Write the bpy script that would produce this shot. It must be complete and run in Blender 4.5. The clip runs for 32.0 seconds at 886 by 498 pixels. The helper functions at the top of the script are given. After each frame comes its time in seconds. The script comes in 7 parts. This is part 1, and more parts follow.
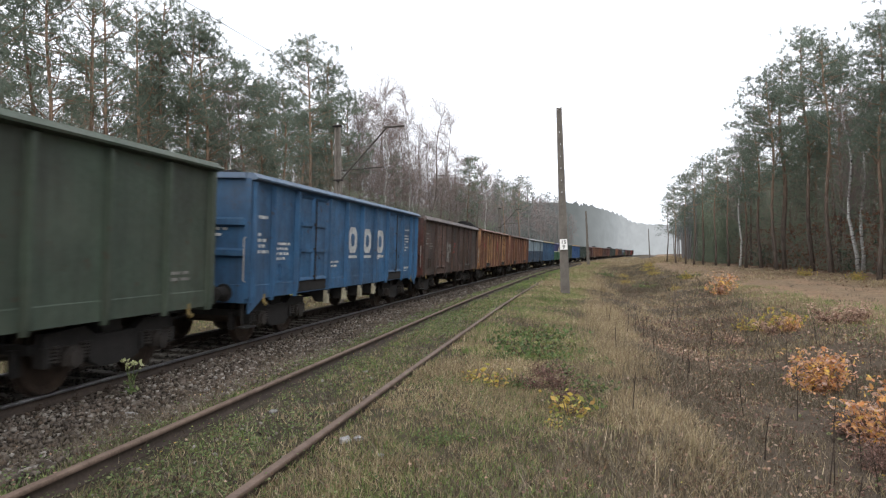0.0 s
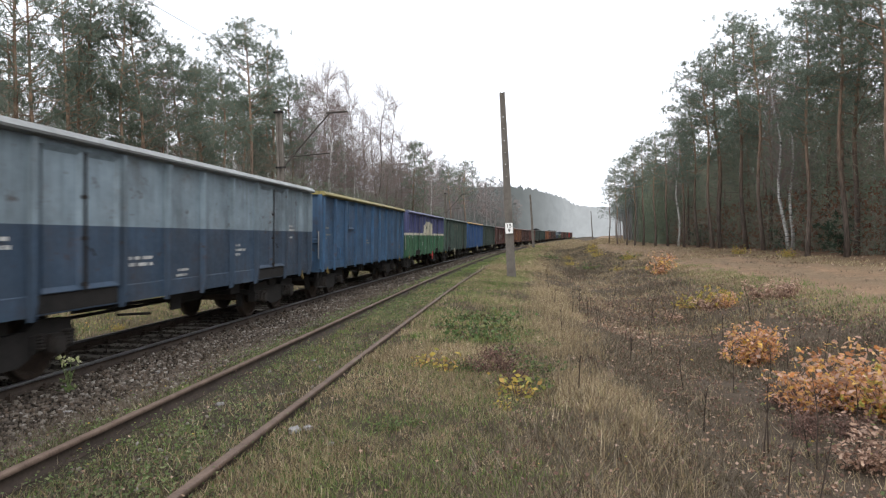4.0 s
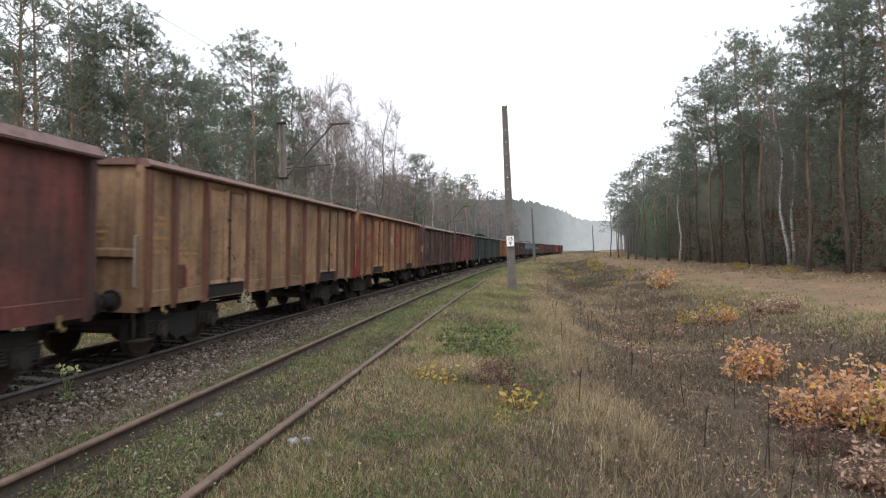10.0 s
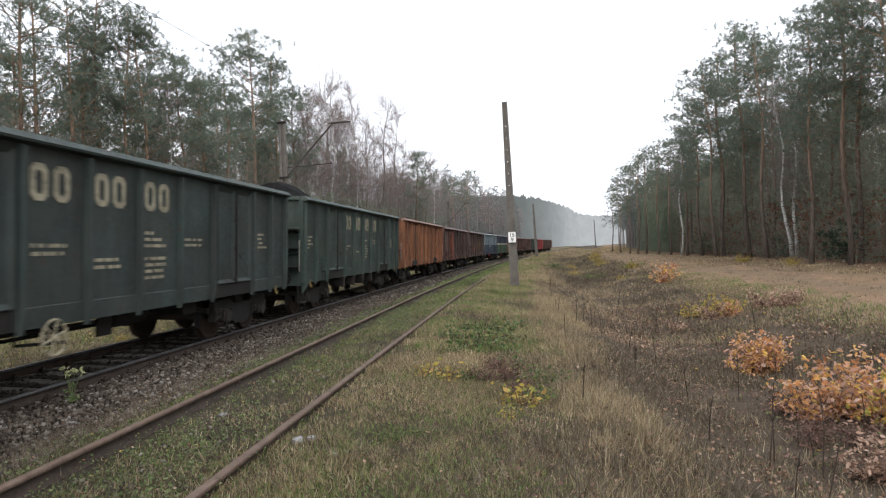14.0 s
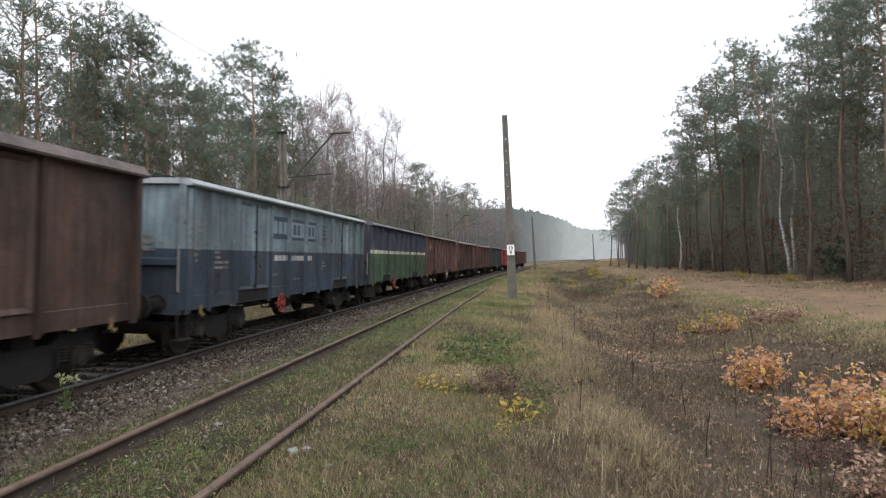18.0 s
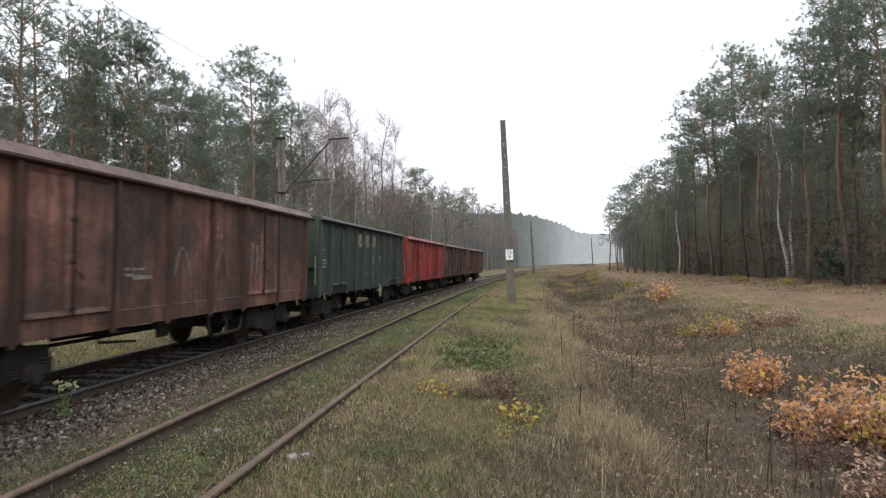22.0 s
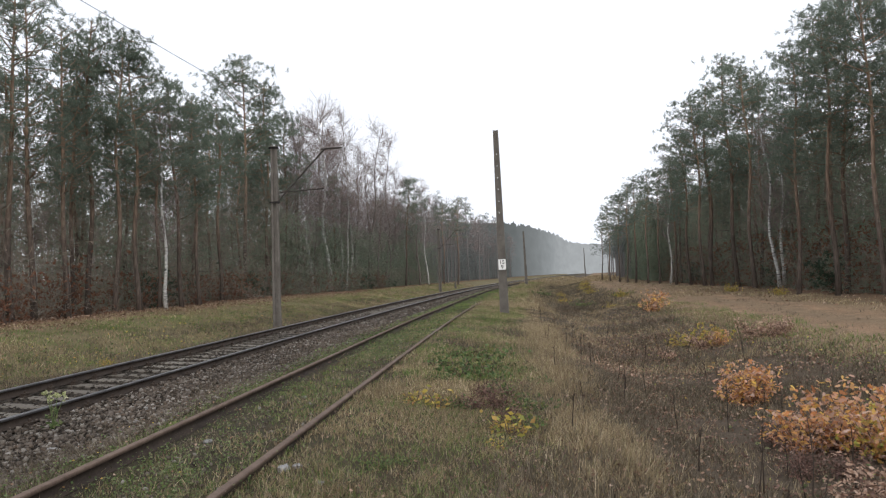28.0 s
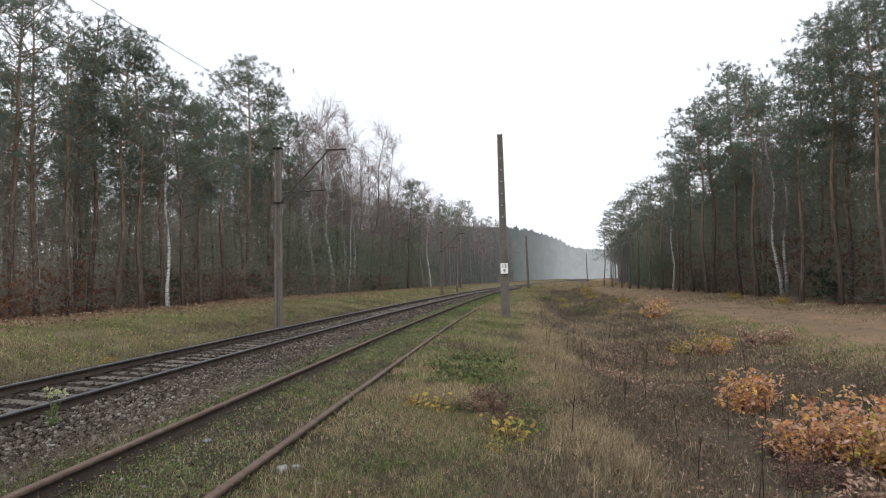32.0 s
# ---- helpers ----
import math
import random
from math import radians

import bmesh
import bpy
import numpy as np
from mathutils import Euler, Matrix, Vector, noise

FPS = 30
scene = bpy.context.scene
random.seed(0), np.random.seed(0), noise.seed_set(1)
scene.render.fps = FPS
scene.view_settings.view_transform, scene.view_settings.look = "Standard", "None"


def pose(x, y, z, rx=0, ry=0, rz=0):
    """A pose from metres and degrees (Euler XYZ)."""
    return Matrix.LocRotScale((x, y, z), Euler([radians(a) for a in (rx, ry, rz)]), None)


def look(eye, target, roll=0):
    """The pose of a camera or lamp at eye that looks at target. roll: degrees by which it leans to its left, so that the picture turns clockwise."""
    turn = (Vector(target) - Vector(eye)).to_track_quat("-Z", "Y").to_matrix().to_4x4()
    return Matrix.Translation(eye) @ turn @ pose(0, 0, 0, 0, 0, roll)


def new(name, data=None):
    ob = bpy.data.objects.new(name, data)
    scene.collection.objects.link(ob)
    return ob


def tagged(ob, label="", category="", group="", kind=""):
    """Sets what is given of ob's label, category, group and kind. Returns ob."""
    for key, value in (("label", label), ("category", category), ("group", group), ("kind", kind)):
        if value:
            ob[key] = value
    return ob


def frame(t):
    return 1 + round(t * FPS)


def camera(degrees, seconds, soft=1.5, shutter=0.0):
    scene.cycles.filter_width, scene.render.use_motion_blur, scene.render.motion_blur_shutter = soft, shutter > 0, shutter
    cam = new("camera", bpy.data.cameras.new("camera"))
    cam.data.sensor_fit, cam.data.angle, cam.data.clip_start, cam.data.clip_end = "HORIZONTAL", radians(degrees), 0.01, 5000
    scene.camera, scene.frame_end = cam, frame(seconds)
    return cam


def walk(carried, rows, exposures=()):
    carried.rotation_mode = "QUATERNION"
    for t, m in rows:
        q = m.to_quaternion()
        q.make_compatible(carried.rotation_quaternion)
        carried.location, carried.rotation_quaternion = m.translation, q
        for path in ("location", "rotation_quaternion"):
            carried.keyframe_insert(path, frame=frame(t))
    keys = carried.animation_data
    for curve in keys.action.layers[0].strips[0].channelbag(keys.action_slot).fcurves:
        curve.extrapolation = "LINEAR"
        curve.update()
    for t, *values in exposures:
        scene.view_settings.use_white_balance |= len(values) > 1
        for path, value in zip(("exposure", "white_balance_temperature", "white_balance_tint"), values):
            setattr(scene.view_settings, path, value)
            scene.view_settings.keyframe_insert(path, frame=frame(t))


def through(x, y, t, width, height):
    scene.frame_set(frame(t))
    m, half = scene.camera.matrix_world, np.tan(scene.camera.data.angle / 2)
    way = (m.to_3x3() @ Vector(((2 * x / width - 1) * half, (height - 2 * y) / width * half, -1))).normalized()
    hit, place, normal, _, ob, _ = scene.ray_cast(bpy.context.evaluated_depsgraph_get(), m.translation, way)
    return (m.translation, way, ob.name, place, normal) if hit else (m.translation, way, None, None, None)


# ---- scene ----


# ---- the line's plan: metres, z = 0 at the near running rail ----
EYE = (0.0, 0.0, 1.644)
BEND_FROM, BEND_TO, BEND = -4.9, 150.0, 0.000868   # start, end, 1 / radius
MAIN_X, SIDE_X = -7.227, -2.957                    # centre lines abreast of the camera
CANT = math.degrees(0.0688 / 1.5)                  # the running line leans into its bend


def bend(y):
    u = np.clip(np.asarray(y, float) - BEND_FROM, 0, BEND_TO - BEND_FROM)
    return BEND * u * u / 2 + np.maximum(np.asarray(y, float) - BEND_TO, 0) * BEND * (BEND_TO - BEND_FROM)


LINE_Y = np.linspace(-700, 900, 3201)
LINE_X = MAIN_X + bend(LINE_Y)
LINE_S = np.concatenate([[0], np.cumsum(np.hypot(np.diff(LINE_X), np.diff(LINE_Y)))])
LINE_S -= np.interp(0, LINE_Y, LINE_S)


def on_line(s, z=0.0344):
    """A pose on the running line, s metres along it from abreast of the camera, leaning with the cant."""
    y0, y1 = np.interp(s - 4.5, LINE_S, LINE_Y), np.interp(s + 4.5, LINE_S, LINE_Y)
    x0, x1 = MAIN_X + float(bend(y0)), MAIN_X + float(bend(y1))
    turn = -math.degrees(math.atan2(x1 - x0, y1 - y0))
    return pose((x0 + x1) / 2, (y0 + y1) / 2, z, 0, 0, turn) @ pose(0, 0, 0, 0, CANT, 0)


# ---- camera: hand-held from one spot; seconds, heading, pitch, roll in degrees ----
TURNS = [
    (0.0, -10.24, 0.60, -0.93), (0.5, -9.95, 0.23, -1.32), (1.0, -9.39, -0.01, -1.82), (1.5, -8.77, -0.14, -1.92),
    (2.0, -7.51, -0.27, -1.80), (2.5, -6.55, -0.40, -1.65), (3.0, -5.96, -0.61, -1.75), (3.5, -5.84, -0.80, -2.08),
    (5.5, -5.40, -0.23, -1.88), (6.0, -5.32, -0.08, -1.81), (6.5, -5.31, 0.06, -1.79), (7.0, -5.48, 0.19, -1.73),
    (7.5, -5.57, 0.29, -1.55), (8.0, -5.63, 0.32, -1.41), (8.5, -5.73, 0.45, -1.43), (9.0, -5.76, 0.46, -1.46),
    (9.5, -5.81, 0.46, -1.44), (10.0, -5.80, 0.30, -1.55), (10.5, -5.85, 0.17, -1.57), (11.0, -5.87, 0.10, -1.60),
    (11.5, -5.91, 0.09, -1.59), (12.0, -5.96, 0.05, -1.57), (12.5, -5.96, 0.08, -1.77), (13.0, -5.93, 0.13, -1.91),
    (13.5, -5.92, 0.14, -1.96), (14.0, -5.97, 0.06, -2.36), (14.5, -6.07, 0.12, -2.31), (16.5, -6.08, 0.77, -1.65),
    (17.0, -5.94, 0.88, -1.64), (17.5, -5.85, 1.01, -1.63), (18.0, -5.81, 1.06, -1.58), (18.5, -5.92, 1.14, -1.63),
    (19.0, -6.03, 1.18, -1.73), (19.5, -6.09, 1.21, -1.79), (20.0, -5.77, 1.24, -1.75), (20.5, -5.61, 1.36, -1.64),
    (21.0, -5.56, 1.38, -1.87), (21.5, -5.63, 1.39, -2.01), (22.0, -5.69, 1.48, -1.82), (22.5, -5.61, 1.51, -1.64),
    (23.0, -5.43, 1.51, -2.02), (23.5, -5.22, 1.51, -2.23), (24.0, -5.05, 1.46, -2.30), (24.5, -4.90, 1.41, -2.28),
    (25.0, -5.05, 1.56, -2.40), (25.5, -5.01, 1.78, -2.14), (27.5, -4.88, 2.31, -1.75), (28.0, -5.05, 2.29, -1.77),
    (28.5, -5.28, 2.26, -1.83), (29.0, -5.52, 2.19, -1.93), (29.5, -5.66, 2.17, -1.78), (30.0, -5.59, 2.24, -1.39),
    (30.5, -5.45, 2.34, -1.14), (31.0, -5.35, 2.40, -0.97), (31.5, -5.28, 2.50, -0.81), (32.0, -5.25, 2.55, -0.84),
]
cam = camera(66.69, 32.0, soft=1.2, shutter=0.2)
walk(cam, [(t, pose(*EYE, 90 + pitch, 0, -head) @ pose(0, 0, 0, 0, 0, roll)) for t, head, pitch, roll in TURNS],
     exposures=[(0.0, 0.40), (14.0, 0.34), (22.0, 0.28), (25.5, 0.19), (28.0, 0.02), (32.0, -0.02)])

# ---- light: a bright overcast, misty November sky ----
world = bpy.data.worlds.new("overcast_sky")
scene.world = world
world.use_nodes = True
wn, wl = world.node_tree.nodes, world.node_tree.links
sky = wn.new("ShaderNodeTexSky")
sky.sky_type, sky.sun_disc = "NISHITA", False
sky.sun_elevation, sky.sun_rotation = radians(36), radians(160)
sky.dust_density, sky.air_density = 6.0, 1.0
cloud = wn.new("ShaderNodeMix")
cloud.data_type = "RGBA"
cloud.inputs["Factor"].default_value = 0.93          # closed cloud cover over the clear sky
cloud.inputs["B"].default_value = (9.3, 9.6, 10.35, 1)
wl.new(sky.outputs["Color"], cloud.inputs["A"])
wl.new(cloud.outputs["Result"], wn["Background"].inputs["Color"])
wn["Background"].inputs["Strength"].default_value = 0.12
sun = new("sun", bpy.data.lights.new("sun", "SUN"))
sun.data.energy, sun.data.angle, sun.data.color = 1.2, radians(50), (1.0, 0.96, 0.9)
sun.matrix_world = look((0, 0, 30), (-7, 41, 0))

# ---- materials ----


def shade(name, rough=0.8, metal=0.0, spec=0.3):
    """A node material: its tree, its Principled node and its nodes by a short call."""
    mat = bpy.data.materials.new(name)
    mat.use_nodes = True
    tree = mat.node_tree
    bsdf = tree.nodes["Principled BSDF"]
    bsdf.inputs["Roughness"].default_value = rough
    bsdf.inputs["Metallic"].default_value = metal
    bsdf.inputs["Specular IOR Level"].default_value = spec
    return mat, tree, bsdf


def coords(tree, kind="Object", scale=(1, 1, 1), shift=(0, 0, 0)):
    tex, mapping = tree.nodes.new("ShaderNodeTexCoord"), tree.nodes.new("ShaderNodeMapping")
    mapping.inputs["Scale"].default_value, mapping.inputs["Location"].default_value = scale, shift
    tree.links.new(tex.outputs[kind], mapping.inputs["Vector"])
    return mapping.outputs["Vector"]


def grain(tree, vector, scale, detail=4.0, rough=0.6):
    n = tree.nodes.new("ShaderNodeTexNoise")
    n.inputs["Scale"].default_value, n.inputs["Detail"].default_value, n.inputs["Roughness"].default_value = scale, detail, rough
    tree.links.new(vector, n.inputs["Vector"])
    return n.outputs["Fac"]


def ramp(tree, fac, *stops):
    r = tree.nodes.new("ShaderNodeValToRGB")
    while len(r.color_ramp.elements) < len(stops):
        r.color_ramp.elements.new(0.5)
    for e, (at, c) in zip(r.color_ramp.elements, stops):
        e.position, e.color = at, ((*c, 1) if isinstance(c, tuple) else (c, c, c, 1))
    tree.links.new(fac, r.inputs["Fac"])
    return r.outputs["Color"]


def blend(tree, fac, a, b, how="MIX"):
    m = tree.nodes.new("ShaderNodeMix")
    m.data_type, m.blend_type = "RGBA", how
    for key, v in (("Factor", fac), ("A", a), ("B", b)):
        if isinstance(v, (int, float)):
            m.inputs[key].default_value = v
        elif isinstance(v, tuple):
            m.inputs[key].default_value = (*v, 1)
        else:
            tree.links.new(v, m.inputs[key])
    return m.outputs["Result"]


def bumps(tree, bsdf, height, strength=0.4, distance=0.02):
    b = tree.nodes.new("ShaderNodeBump")
    b.inputs["Strength"].default_value, b.inputs["Distance"].default_value = strength, distance
    tree.links.new(height, b.inputs["Height"])
    tree.links.new(b.outputs["Normal"], bsdf.inputs["Normal"])


def mottled(name, dark, light, scale=3.0, fine=40.0, rough=0.85, bump=0.3, distance=0.01, kind="Object", spec=0.25, metal=0.0, stretch=(1, 1, 1)):
    """A surface that varies between two colours, broadly and finely, with a fine relief."""
    mat, tree, bsdf = shade(name, rough, metal, spec)
    v = coords(tree, kind, stretch)
    broad, small = grain(tree, v, scale), grain(tree, v, fine, 6)
    both = blend(tree, 0.45, broad, small)
    tree.links.new(ramp(tree, both, (0.32, dark), (0.68, light)), bsdf.inputs["Base Color"])
    bumps(tree, bsdf, small, bump, distance)
    return mat


def piecewise(name, *colours, rough=0.8, spec=0.25, source="island", bump=None, through=0.0):
    """Pieces that each take a colour of their own along a ramp: joined pieces by island, single ones by object."""
    mat, tree, bsdf = shade(name, rough, 0.0, spec)
    if source == "island":
        src = tree.nodes.new("ShaderNodeNewGeometry").outputs["Random Per Island"]
    else:
        src = tree.nodes.new("ShaderNodeObjectInfo").outputs["Random"]
    n = len(colours)
    col = ramp(tree, src, *[(i / max(1, n - 1), c) for i, c in enumerate(colours)])
    v = coords(tree)
    broad = grain(tree, v, 0.35, 3)
    col = blend(tree, 1.0, col, ramp(tree, broad, (0.3, 0.72), (0.7, 1.25)), "MULTIPLY")
    tree.links.new(col, bsdf.inputs["Base Color"])
    if bump:
        bumps(tree, bsdf, grain(tree, v, bump, 5), 0.5, 0.01)
    if through:
        t = tree.nodes.new("ShaderNodeBsdfTranslucent")
        m = tree.nodes.new("ShaderNodeMixShader")
        m.inputs["Fac"].default_value = through
        tree.links.new(col, t.inputs["Color"])
        tree.links.new(bsdf.outputs["BSDF"], m.inputs[1])
        tree.links.new(t.outputs["BSDF"], m.inputs[2])
        tree.links.new(m.outputs["Shader"], tree.nodes["Material Output"].inputs["Surface"])
    return mat


def paint(name, bands, rust=0.35, grime=0.5, seed=0, faded=0.25, field=()):
    """Worn wagon paint. bands: (height from which it runs, colour), from below upwards; rust patches, soot and streaks on it."""
    mat, tree, bsdf = shade(name, 0.62, 0.0, 0.3)
    v = coords(tree, "Object", (1, 1, 1), (seed * 3.7, seed * 7.1, seed * 1.3))
    plain = coords(tree, "Object")
    sep = tree.nodes.new("ShaderNodeSeparateXYZ")
    tree.links.new(plain, sep.inputs["Vector"])
    col = None
    for low, c in bands:
        if col is None:
            col = blend(tree, 0.0, c, c)
            continue
        m = tree.nodes.new("ShaderNodeMath")
        m.operation = "GREATER_THAN"
        m.inputs[1].default_value = low
        tree.links.new(sep.outputs["Z"], m.inputs[0])
        col = blend(tree, m.outputs[0], col, c)
    for y0, y1, z0, z1, c in field:      # a painted field on both sides
        inside = None
        for axis, low, high in (("Y", y0, y1), ("Z", z0, z1)):
            for op, lim in (("GREATER_THAN", low), ("LESS_THAN", high)):
                k = tree.nodes.new("ShaderNodeMath")
                k.operation = op
                k.inputs[1].default_value = lim
                tree.links.new(sep.outputs[axis], k.inputs[0])
                if inside is None:
                    inside = k.outputs[0]
                else:
                    both = tree.nodes.new("ShaderNodeMath")
                    both.operation = "MULTIPLY"
                    tree.links.new(inside, both.inputs[0])
                    tree.links.new(k.outputs[0], both.inputs[1])
                    inside = both.outputs[0]
        col = blend(tree, inside, col, c)
    snap = tree.nodes.new("ShaderNodeMath")          # each panel between two ribs has aged in its own way
    snap.operation = "SNAP"
    snap.inputs[1].default_value = 1.27
    tree.links.new(sep.outputs["Y"], snap.inputs[0])
    chance = tree.nodes.new("ShaderNodeTexWhiteNoise")
    chance.noise_dimensions = "1D"
    shift = tree.nodes.new("ShaderNodeMath")
    shift.operation = "ADD"
    shift.inputs[1].default_value = seed * 17.3
    tree.links.new(snap.outputs[0], shift.inputs[0])
    tree.links.new(shift.outputs[0], chance.inputs["W"])
    col = blend(tree, 1.0, col, ramp(tree, chance.outputs["Value"], (0.0, 1.0 - 0.45 * grime), (1.0, 1.0 + 0.25 * grime)), "MULTIPLY")
    broad, fine = grain(tree, v, 1.1, 5), grain(tree, v, 14, 8)
    cloud_stain = grain(tree, v, 2.3, 7, 0.7)
    col = blend(tree, 1.0, col, ramp(tree, cloud_stain, (0.35, 1.0 - 0.55 * grime), (0.65, 1.0 + 0.4 * grime)), "MULTIPLY")
    streak = grain(tree, coords(tree, "Object", (9, 9, 0.5), (seed * 2.3, seed, 0)), 1.2, 5)
    col = blend(tree, blend(tree, 1.0, ramp(tree, broad, (0.45, 0.0), (0.8, faded)), ramp(tree, fine, (0.35, 0.3), (0.65, 1.0)), "MULTIPLY"), col, (0.30, 0.25, 0.21))
    worn = blend(tree, 0.5, broad, fine)
    col = blend(tree, ramp(tree, worn, (0.60 - 0.16 * rust, 0.0), (0.72 - 0.12 * rust, min(1.0, rust * 1.6))), col,
                ramp(tree, fine, (0.3, (0.045, 0.020, 0.012)), (0.7, (0.13, 0.052, 0.024))))
    chip = grain(tree, v, 5.5, 3, 0.5)
    col = blend(tree, ramp(tree, chip, (0.675 - 0.06 * rust, 0.0), (0.72 - 0.06 * rust, 0.6)), col, ramp(tree, fine, (0.3, (0.03, 0.018, 0.013)), (0.7, (0.085, 0.040, 0.024))))
    col = blend(tree, ramp(tree, streak, (0.44, 0.0), (0.68, grime)), col, (0.022, 0.019, 0.017))
    soot = grain(tree, v, 0.7, 6)
    col = blend(tree, ramp(tree, soot, (0.40, 0.0), (0.66, min(0.92, grime * 1.15))), col, (0.026, 0.022, 0.019))
    tree.links.new(col, bsdf.inputs["Base Color"])
    tree.links.new(ramp(tree, fine, (0.3, 0.5), (0.7, 0.8)), bsdf.inputs["Roughness"])
    bumps(tree, bsdf, worn, 0.35, 0.012)
    return mat


def steel(name, dark, light, rough=0.7, metal=0.3):
    return mottled(name, dark, light, 4.0, 30.0, rough, 0.35, 0.006, metal=metal, spec=0.35)


# Soot and dust, darkened further: the shade under the wagons is painted in.
GEAR = steel("sooty_shaded_gear", (0.006, 0.0055, 0.005), (0.024, 0.021, 0.019), 0.85, 0.0)
GEAR_LIGHT = steel("dusty_shaded_axle_box", (0.009, 0.008, 0.007), (0.036, 0.029, 0.024), 0.9, 0.0)
WHEEL = steel("rusty_wheel_steel", (0.018, 0.013, 0.010), (0.06, 0.04, 0.028), 0.65, 0.3)
TUBE = mottled("dirty_white_tube", (0.18, 0.17, 0.155), (0.42, 0.40, 0.37), 5, 40, 0.6)
YELLOW = mottled("chipped_yellow_paint", (0.12, 0.09, 0.035), (0.42, 0.30, 0.07), 6, 40, 0.6)
RED = mottled("faded_red_paint", (0.22, 0.03, 0.03), (0.5, 0.07, 0.06), 6, 40, 0.6)
COAL = mottled("wet_coal", (0.004, 0.004, 0.004), (0.020, 0.019, 0.019), 6, 45, 0.85, 1.0, 0.05, spec=0.1)
MARK = mottled("worn_white_marking", (0.22, 0.22, 0.21), (0.62, 0.62, 0.60), 5, 30, 0.7)
MARK_DIM = mottled("dirty_white_marking", (0.07, 0.065, 0.06), (0.30, 0.29, 0.27), 3, 18, 0.75)
MARK_CREAM = mottled("dirty_cream_marking", (0.12, 0.11, 0.08), (0.46, 0.42, 0.30), 4, 25, 0.75)
MARK_RED = mottled("faded_red_panel", (0.17, 0.035, 0.03), (0.36, 0.075, 0.065), 3, 25, 0.7)
MARK_OCHRE = mottled("faded_ochre_marking", (0.16, 0.085, 0.04), (0.42, 0.25, 0.11), 3, 20, 0.75)
DARKMARK = mottled("dark_green_marking", (0.02, 0.035, 0.03), (0.06, 0.10, 0.08), 4, 25, 0.7)
NAVY_SIGN = mottled("faded_navy_sign_paint", (0.030, 0.045, 0.068), (0.060, 0.085, 0.12), 3, 25, 0.65)
PALE_SIGN = mottled("faded_pale_blue_sign_paint", (0.13, 0.18, 0.20), (0.24, 0.31, 0.34), 3, 25, 0.65)
RAIL_RUN = steel("polished_rail_head", (0.07, 0.068, 0.07), (0.26, 0.255, 0.26), 0.40, 0.75)
RAIL_SIDE = steel("brown_rail_web", (0.025, 0.018, 0.014), (0.075, 0.055, 0.042), 0.8, 0.2)
RAIL_RUST = mottled("rusty_rail_head", (0.075, 0.050, 0.038), (0.185, 0.132, 0.102), 6, 50, 0.75, 0.3, 0.004)
SLEEPER = piecewise("weathered_grey_sleeper", (0.080, 0.070, 0.058), (0.125, 0.111, 0.094), (0.17, 0.155, 0.132), rough=0.9, source="object", bump=30)
STONE = piecewise("grey_ballast_stone", (0.034, 0.027, 0.022), (0.066, 0.053, 0.042), (0.098, 0.079, 0.064), (0.13, 0.108, 0.089), (0.098, 0.072, 0.053), (0.050, 0.041, 0.033), (0.12, 0.098, 0.081), (0.17, 0.149, 0.126), (0.28, 0.26, 0.235), rough=0.9, bump=60)
# Soot on the stones, and the train's shade painted into their colour.
STONE_DARK = piecewise("sooty_shaded_ballast_stone", (0.016, 0.013, 0.010), (0.034, 0.028, 0.022), (0.055, 0.046, 0.037), (0.075, 0.062, 0.050), (0.040, 0.032, 0.024), rough=0.9, bump=60)
STALK = mottled("dark_dry_stalk", (0.028, 0.021, 0.016), (0.07, 0.052, 0.04), 6, 40, 0.9)
HOOK = mottled("dirty_yellow_hook", (0.08, 0.06, 0.03), (0.28, 0.20, 0.07), 8, 40, 0.7)
ARM_STEEL = steel("weathered_tube_steel", (0.035, 0.030, 0.026), (0.10, 0.088, 0.078), 0.8, 0.1)
CONCRETE = mottled("weathered_grey_concrete", (0.075, 0.068, 0.060), (0.19, 0.172, 0.153), 2.5, 35, 0.9, 0.5, 0.01)
WHITE_SIGN = mottled("white_sign_enamel", (0.72, 0.72, 0.70), (0.82, 0.82, 0.80), 8, 60, 0.45)
BLACK_SIGN = mottled("black_sign_paint", (0.012, 0.012, 0.012), (0.025, 0.025, 0.025), 8, 60, 0.5)


def bark_by_height(name, low_dark, low_light, high_dark, high_light, start, end):
    """Bark that changes with the height on the trunk, as a pine's does, with furrows."""
    mat, tree, bsdf = shade(name, 0.9, 0, 0.2)
    v = coords(tree)
    sep = tree.nodes.new("ShaderNodeSeparateXYZ")
    tree.links.new(v, sep.inputs["Vector"])
    fur = grain(tree, coords(tree, "Object", (14, 14, 2.2)), 1.0, 6)
    span = tree.nodes.new("ShaderNodeMapRange")
    span.inputs["From Min"].default_value, span.inputs["From Max"].default_value = start, end
    tree.links.new(sep.outputs["Z"], span.inputs["Value"])
    col = blend(tree, span.outputs["Result"], ramp(tree, fur, (0.35, low_dark), (0.65, low_light)), ramp(tree, fur, (0.35, high_dark), (0.65, high_light)))
    rnd = tree.nodes.new("ShaderNodeObjectInfo").outputs["Random"]
    col = blend(tree, 1.0, col, ramp(tree, rnd, (0.0, 0.7), (1.0, 1.25)), "MULTIPLY")
    tree.links.new(col, bsdf.inputs["Base Color"])
    bumps(tree, bsdf, fur, 0.6, 0.03)
    return mat


